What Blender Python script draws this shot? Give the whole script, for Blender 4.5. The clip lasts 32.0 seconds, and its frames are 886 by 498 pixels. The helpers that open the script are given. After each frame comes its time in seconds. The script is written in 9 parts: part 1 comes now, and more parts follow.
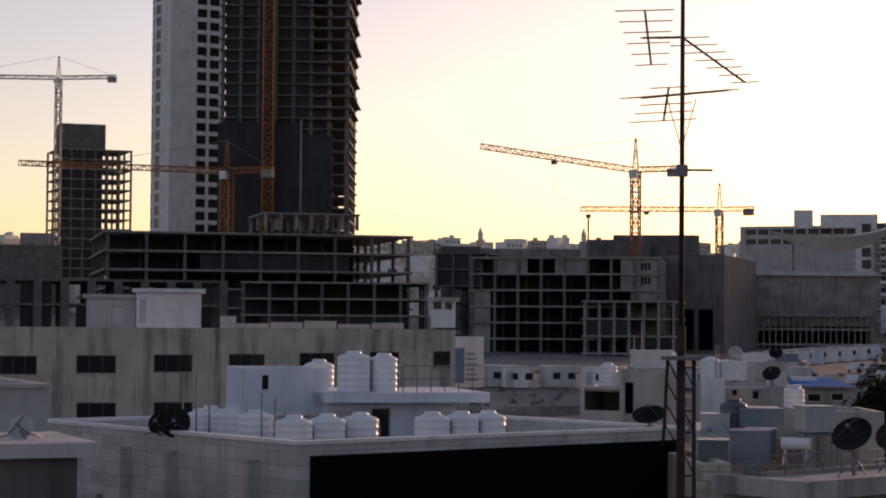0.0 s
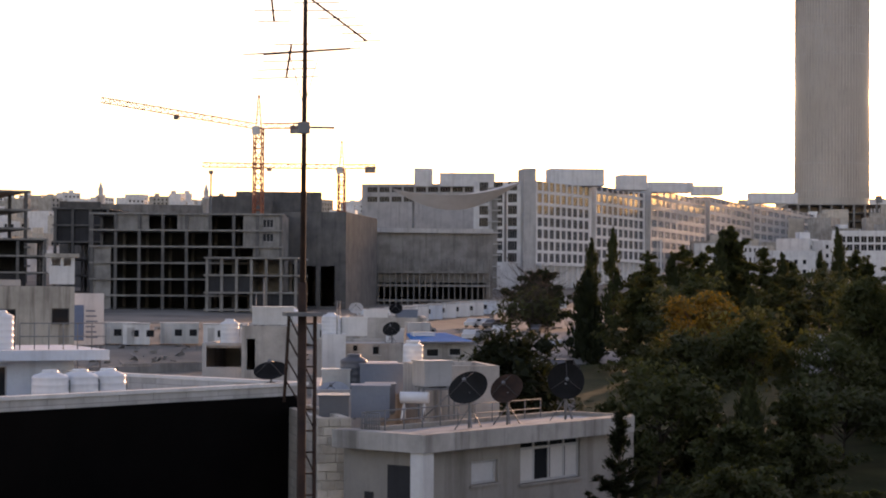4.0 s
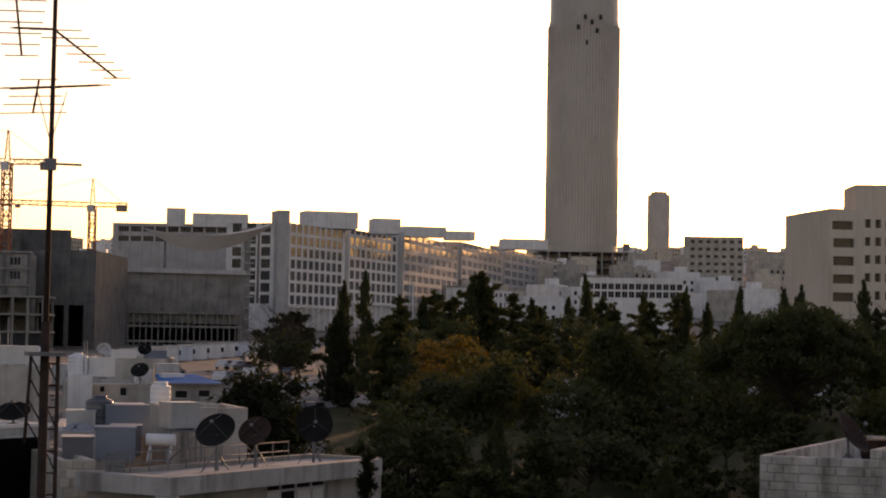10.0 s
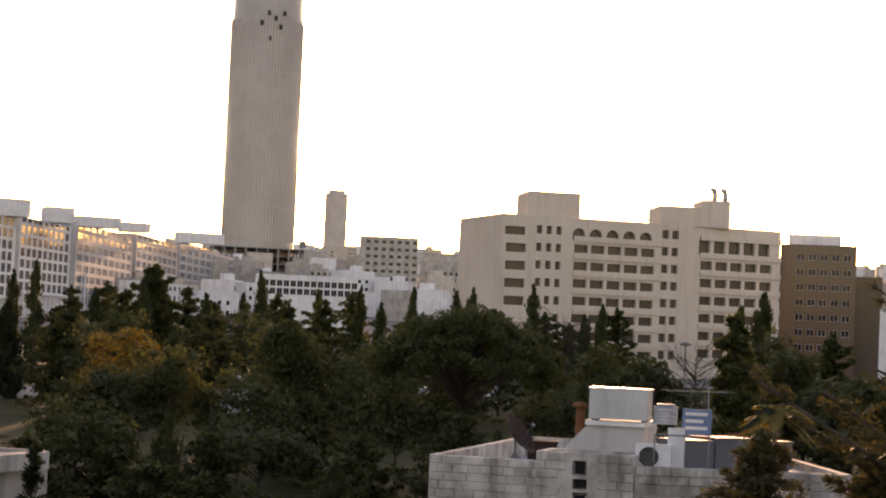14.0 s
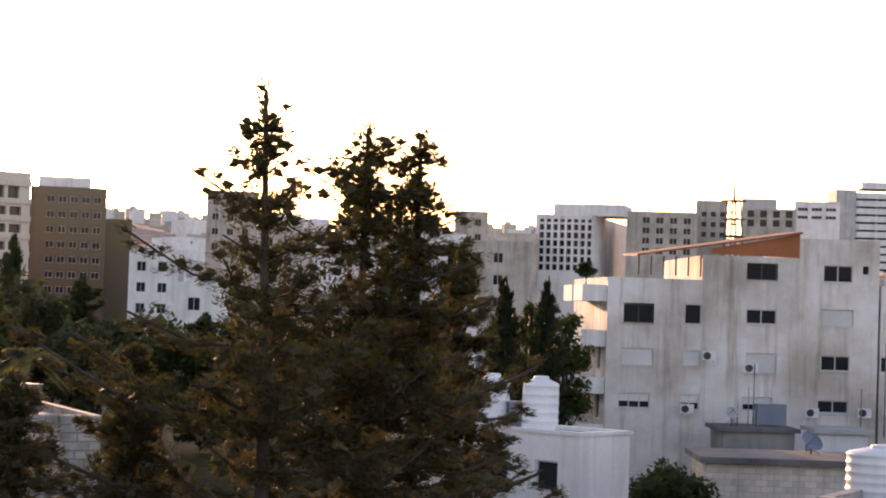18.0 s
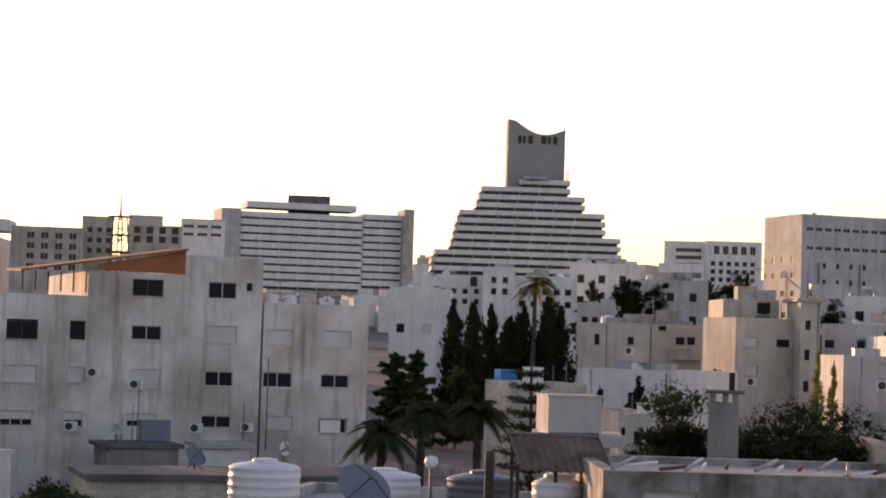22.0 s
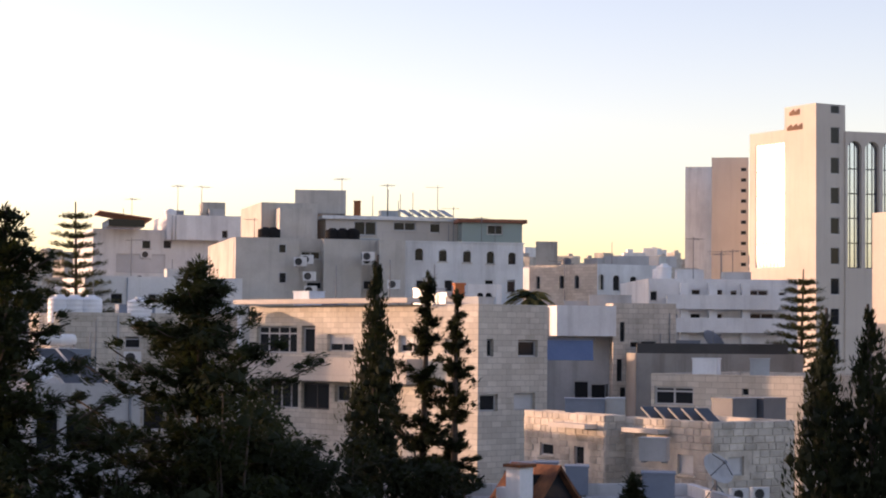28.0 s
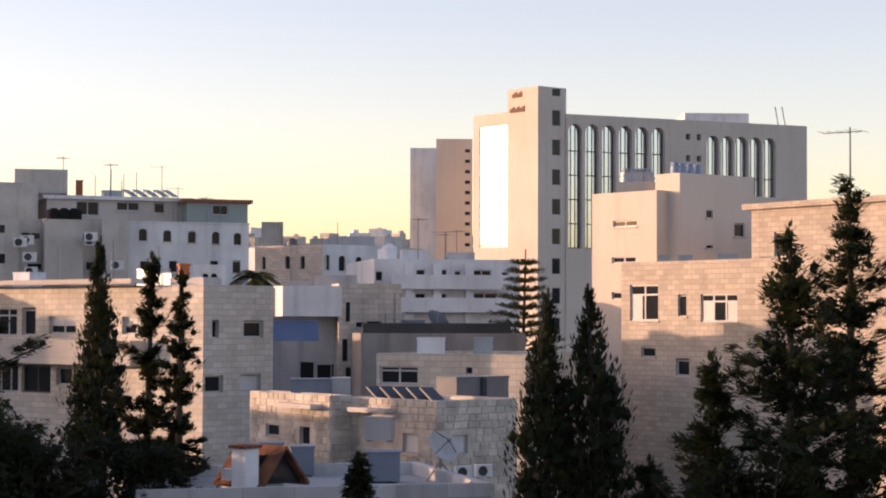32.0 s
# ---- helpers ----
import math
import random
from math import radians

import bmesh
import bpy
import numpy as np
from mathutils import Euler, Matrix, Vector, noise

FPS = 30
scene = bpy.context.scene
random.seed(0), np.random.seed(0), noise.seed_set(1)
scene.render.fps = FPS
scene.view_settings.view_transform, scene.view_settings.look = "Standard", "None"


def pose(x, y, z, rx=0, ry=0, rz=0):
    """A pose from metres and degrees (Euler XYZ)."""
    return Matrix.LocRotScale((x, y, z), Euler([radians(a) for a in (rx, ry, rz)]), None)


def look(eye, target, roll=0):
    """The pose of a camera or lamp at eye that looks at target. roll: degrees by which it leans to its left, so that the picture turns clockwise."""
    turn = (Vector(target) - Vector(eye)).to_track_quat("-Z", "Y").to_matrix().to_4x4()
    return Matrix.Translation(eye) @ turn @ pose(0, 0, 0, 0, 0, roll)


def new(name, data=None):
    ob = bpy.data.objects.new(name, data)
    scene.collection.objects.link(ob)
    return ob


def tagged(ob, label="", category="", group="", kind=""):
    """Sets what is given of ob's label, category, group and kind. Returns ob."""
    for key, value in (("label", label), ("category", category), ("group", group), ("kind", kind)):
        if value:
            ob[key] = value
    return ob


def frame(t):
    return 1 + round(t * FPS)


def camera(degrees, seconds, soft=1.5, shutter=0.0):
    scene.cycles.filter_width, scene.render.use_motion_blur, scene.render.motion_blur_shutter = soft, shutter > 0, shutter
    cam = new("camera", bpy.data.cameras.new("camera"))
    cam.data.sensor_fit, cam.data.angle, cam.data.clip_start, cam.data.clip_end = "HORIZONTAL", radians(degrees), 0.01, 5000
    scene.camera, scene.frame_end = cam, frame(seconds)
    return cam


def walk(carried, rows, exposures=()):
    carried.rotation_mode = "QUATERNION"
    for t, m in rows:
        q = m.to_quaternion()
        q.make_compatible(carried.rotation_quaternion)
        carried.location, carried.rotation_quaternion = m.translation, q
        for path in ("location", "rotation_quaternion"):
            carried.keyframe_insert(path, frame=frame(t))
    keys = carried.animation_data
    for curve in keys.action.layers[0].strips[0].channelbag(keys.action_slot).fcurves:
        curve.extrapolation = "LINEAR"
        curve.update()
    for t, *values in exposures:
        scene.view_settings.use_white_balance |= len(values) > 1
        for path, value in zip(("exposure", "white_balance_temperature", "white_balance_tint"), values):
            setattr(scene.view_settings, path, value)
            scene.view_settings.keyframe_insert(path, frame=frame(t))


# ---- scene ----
EYE = Vector((0, 0, 14))
# seconds, bearing (clockwise from +y), pitch, roll in degrees: one turn on the spot
TURN = [
    (0.0, -0.066, 2.32, 0.408),
    (0.5, 0.172, 2.496, 0.665),
    (1.0, 0.601, 2.263, 0.121),
    (1.5, 1.685, 1.532, 0.302),
    (2.0, 3.303, 1.646, 0.444),
    (2.5, 5.537, 1.472, 0.614),
    (3.0, 7.653, 1.287, 0.482),
    (3.5, 9.179, 1.22, 0.129),
    (4.0, 11.069, 1.107, 0.344),
    (4.5, 11.95, 1.614, 0.219),
    (6.5, 17.008, 4.425, 0.887),
    (7.0, 17.653, 4.842, 0.929),
    (7.5, 18.095, 4.71, 1.14),
    (8.0, 17.775, 4.324, 1.021),
    (8.5, 17.732, 3.649, 1.04),
    (9.0, 17.512, 3.174, 1.04),
    (9.5, 17.513, 2.673, 1.028),
    (10.0, 18.34, 2.454, 1.053),
    (10.5, 19.503, 2.963, 1.105),
    (11.0, 20.925, 2.75, 1.477),
    (11.5, 21.889, 2.687, 1.39),
    (12.0, 23.226, 2.556, 1.396),
    (12.5, 23.566, 2.114, 1.447),
    (13.0, 23.936, 2.224, 2.333),
    (13.5, 25.616, 2.582, 2.665),
    (15.5, 36.906, 1.329, 1.548),
    (16.0, 40.638, 1.017, 1.366),
    (16.5, 43.847, 1.338, 1.355),
    (17.0, 46.52, 2.2, 1.44),
    (17.5, 48.565, 2.533, 1.493),
    (18.0, 49.859, 1.798, 1.917),
    (18.5, 54.026, 2.161, 2.297),
    (19.0, 56.903, 2.53, 2.106),
    (19.5, 58.52, 1.979, 2.275),
    (20.0, 61.585, 2.084, 2.149),
    (20.5, 62.983, 2.239, 2.169),
    (21.0, 64.501, 2.835, 2.359),
    (21.5, 66.655, 3.156, 2.207),
    (22.0, 67.85, 2.859, 1.797),
    (22.5, 70.08, 2.786, 1.495),
    (23.0, 74.515, 2.877, 1.408),
    (23.5, 78.004, 3.034, 1.289),
    (24.0, 80.144, 2.887, 1.262),
    (24.5, 83.196, 2.891, 1.404),
    (25.0, 87.573, 2.992, 1.829),
    (25.5, 89.928, 2.958, 1.56),
    (26.0, 93.095, 2.354, 1.434),
    (26.5, 96.119, 2.854, 1.391),
    (28.5, 106.402, 2.004, 0.55),
    (29.0, 106.736, 1.694, 0.692),
    (29.5, 105.273, 2.921, 0.877),
    (30.0, 104.895, 2.472, 1.199),
    (30.5, 103.903, 1.969, 1.316),
    (31.0, 107.166, 1.601, 0.738),
    (31.5, 110.876, 1.838, 0.251),
    (32.0, 113.054, 2.083, 0.176),
]
cam = camera(25.753, 32.0, soft=2.0)


def aim(t, bearing, pitch, roll):
    """The pose at a time; the holder sways a few centimetres to the right on the way."""
    b, p = radians(bearing), radians(pitch)
    sway = float(np.interp(t, (0, 4, 6.5, 9.5, 11, 13.5, 16), (0, 0.01, 0.09, 0.09, 0.05, 0.02, 0)))
    eye = EYE + sway * Vector((math.cos(b), -math.sin(b), 0))
    return look(eye, eye + Vector((math.sin(b) * math.cos(p), math.cos(b) * math.cos(p), math.sin(p))), roll)


walk(cam, [(t, aim(t, b, p, r)) for t, b, p, r in TURN],
     exposures=[(t, e, k, 40) for t, e, k in ((0, 0.35, 7000), (1, 0.35, 7000), (2, 0.55, 7000), (4, 1.4, 7500), (7, 1.15, 7900), (9, 0.55, 8000), (11, 0.9, 8300), (13, 1.55, 8500), (16, 1.95, 8400), (19, 1.85, 7200),
                                             (21, 1.25, 7500), (24, 1.2, 7300), (26, 1.45, 7000), (29, 1.5, 6800), (32, 1.4, 6900))])

# ---- light: low evening sun behind the hotel, clear sky ----
SUN_BEARING, SUN_HEIGHT = 31.8, 5.2
world = bpy.data.worlds.new("evening_sky")
scene.world = world
world.use_nodes = True
wn = world.node_tree.nodes
sky = wn.new("ShaderNodeTexSky")
sky.sky_type, sky.sun_disc = "NISHITA", False
sky.sun_elevation, sky.sun_rotation = radians(SUN_HEIGHT), radians(SUN_BEARING)
sky.altitude, sky.air_density, sky.dust_density, sky.ozone_density = 900, 0.95, 1.8, 1.0
world.node_tree.links.new(sky.outputs["Color"], wn["Background"].inputs["Color"])
wn["Background"].inputs["Strength"].default_value = 0.15
sun = new("sun", bpy.data.lights.new("sun", "SUN"))
sun.data.energy, sun.data.angle, sun.data.color = 1.9, radians(0.6), (1.0, 0.72, 0.42)
sb, sh = radians(SUN_BEARING), radians(SUN_HEIGHT)
sun.matrix_world = look(Vector((0, 0, 400)) + 300 * Vector((math.sin(sb) * math.cos(sh), math.cos(sb) * math.cos(sh), math.sin(sh))), (0, 0, 400))

# ---- materials ----


def node(tree, kind, **values):
    made = tree.nodes.new(kind)
    for key, value in values.items():
        made.inputs[key.replace("_", " ")].default_value = value
    return made


def surface(name, dark, light, scale=0.35, rough=0.85, metal=0.0, bump=0.25, streaks=0.0, course=None, fine=9.0, vary=0.0, grime=None):
    """A worn surface: two scales of mottling, rain streaks down the walls, stone courses where given as (length, height)."""
    m = bpy.data.materials.new(name)
    m.use_nodes = True
    t, link = m.node_tree, m.node_tree.links.new
    b = t.nodes["Principled BSDF"]
    b.inputs["Roughness"].default_value, b.inputs["Metallic"].default_value = rough, metal
    at = t.nodes.new("ShaderNodeNewGeometry").outputs["Position"]
    big = node(t, "ShaderNodeTexNoise", Scale=scale, Detail=5.0, Roughness=0.6)
    small = node(t, "ShaderNodeTexNoise", Scale=fine, Detail=3.0)
    link(at, big.inputs["Vector"]), link(at, small.inputs["Vector"])
    ramp = t.nodes.new("ShaderNodeValToRGB")
    ramp.color_ramp.elements[0].position, ramp.color_ramp.elements[1].position = 0.35, 0.65
    ramp.color_ramp.elements[0].color, ramp.color_ramp.elements[1].color = (*dark, 1), (*light, 1)
    link(big.outputs["Fac"], ramp.inputs["Fac"])
    colour = ramp.outputs["Color"]

    def blend(fac_socket, amount, other, mode="MULTIPLY"):
        mix = t.nodes.new("ShaderNodeMix")
        mix.data_type, mix.blend_type = "RGBA", mode
        scale_by = node(t, "ShaderNodeMath")
        scale_by.operation = "MULTIPLY"
        scale_by.inputs[1].default_value = amount
        link(fac_socket, scale_by.inputs[0]), link(scale_by.outputs[0], mix.inputs["Factor"])
        link(colour, mix.inputs["A"])
        mix.inputs["B"].default_value = (*other, 1)
        return mix.outputs["Result"]

    colour = blend(small.outputs["Fac"], 0.35, (0.6, 0.58, 0.56))
    if streaks:
        squash = node(t, "ShaderNodeMapping", Scale=(1.3, 1.3, 0.09))
        runs = node(t, "ShaderNodeTexNoise", Scale=1.0, Detail=4.0, Roughness=0.65)
        cut = node(t, "ShaderNodeMapRange", From_Min=0.5, From_Max=0.68)
        link(t.nodes.new("ShaderNodeNewGeometry").outputs["Position"], squash.inputs["Vector"]), link(squash.outputs[0], runs.inputs["Vector"]), link(runs.outputs["Fac"], cut.inputs["Value"])
        colour = blend(cut.outputs[0], streaks, grime or (0.3, 0.28, 0.26))
    height = small.outputs["Fac"]
    if course:
        part_xyz, along, joined = t.nodes.new("ShaderNodeSeparateXYZ"), node(t, "ShaderNodeMath"), t.nodes.new("ShaderNodeCombineXYZ")
        link(t.nodes.new("ShaderNodeTexCoord").outputs["Object"], part_xyz.inputs[0]), link(part_xyz.outputs["X"], along.inputs[0]), link(part_xyz.outputs["Y"], along.inputs[1])
        link(along.outputs[0], joined.inputs["X"]), link(part_xyz.outputs["Z"], joined.inputs["Y"])
        bricks = node(t, "ShaderNodeTexBrick", Scale=1.0, Mortar_Size=0.012, Brick_Width=course[0], Row_Height=course[1], Color1=(1, 1, 1, 1), Color2=(0.62, 0.6, 0.57, 1), Mortar=(0.36, 0.34, 0.31, 1))
        link(joined.outputs[0], bricks.inputs["Vector"])
        mix = t.nodes.new("ShaderNodeMix")
        mix.data_type, mix.blend_type = "RGBA", "MULTIPLY"
        mix.inputs["Factor"].default_value = 0.6 if course[1] < 0.5 else 0.3
        link(colour, mix.inputs["A"]), link(bricks.outputs["Color"], mix.inputs["B"])
        colour = mix.outputs["Result"]
        deep = node(t, "ShaderNodeMath")
        deep.operation = "SUBTRACT"
        link(height, deep.inputs[0]), link(bricks.outputs["Fac"], deep.inputs[1])
        height = deep.outputs[0]
    if vary:
        info, step = t.nodes.new("ShaderNodeObjectInfo"), node(t, "ShaderNodeMapRange", To_Min=1 - vary, To_Max=1 + vary)
        link(info.outputs["Random"], step.inputs["Value"])
        tint = t.nodes.new("ShaderNodeVectorMath")
        tint.operation = "SCALE"
        link(colour, tint.inputs[0]), link(step.outputs[0], tint.inputs["Scale"])
        colour = tint.outputs[0]
    link(colour, b.inputs["Base Color"])
    if bump:
        relief = node(t, "ShaderNodeBump", Strength=bump, Distance=0.03)
        link(height, relief.inputs["Height"]), link(relief.outputs[0], b.inputs["Normal"])
    return m


def glass(name, colour, rough=0.05, metal=0.0):
    m = bpy.data.materials.new(name)
    m.use_nodes = True
    t = m.node_tree
    b = t.nodes["Principled BSDF"]
    b.inputs["Base Color"].default_value, b.inputs["Roughness"].default_value = (*colour, 1), rough
    b.inputs["Metallic"].default_value = metal
    b.inputs["Specular IOR Level"].default_value = 0.3
    waves = node(t, "ShaderNodeTexNoise", Scale=0.7, Detail=2.0)
    relief = node(t, "ShaderNodeBump", Strength=0.04, Distance=0.05)
    t.links.new(t.nodes.new("ShaderNodeTexCoord").outputs["Object"], waves.inputs["Vector"])
    t.links.new(waves.outputs["Fac"], relief.inputs["Height"]), t.links.new(relief.outputs[0], b.inputs["Normal"])
    return m


def leafy(name, dark, light, scale=0.8):
    m = surface(name, dark, light, scale=scale, rough=0.75, bump=0, fine=3.0)
    t = m.node_tree
    b = t.nodes["Principled BSDF"]
    b.inputs["Specular IOR Level"].default_value = 0.2
    thin = t.nodes.new("ShaderNodeBsdfTranslucent")
    thin.inputs["Color"].default_value = (light[0] * 1.3, light[1] * 1.3, light[2] * 0.7, 1)
    mix = node(t, "ShaderNodeMixShader", Fac=0.3)
    out = t.nodes["Material Output"]
    t.links.new(b.outputs[0], mix.inputs[1]), t.links.new(thin.outputs[0], mix.inputs[2]), t.links.new(mix.outputs[0], out.inputs["Surface"])
    return m


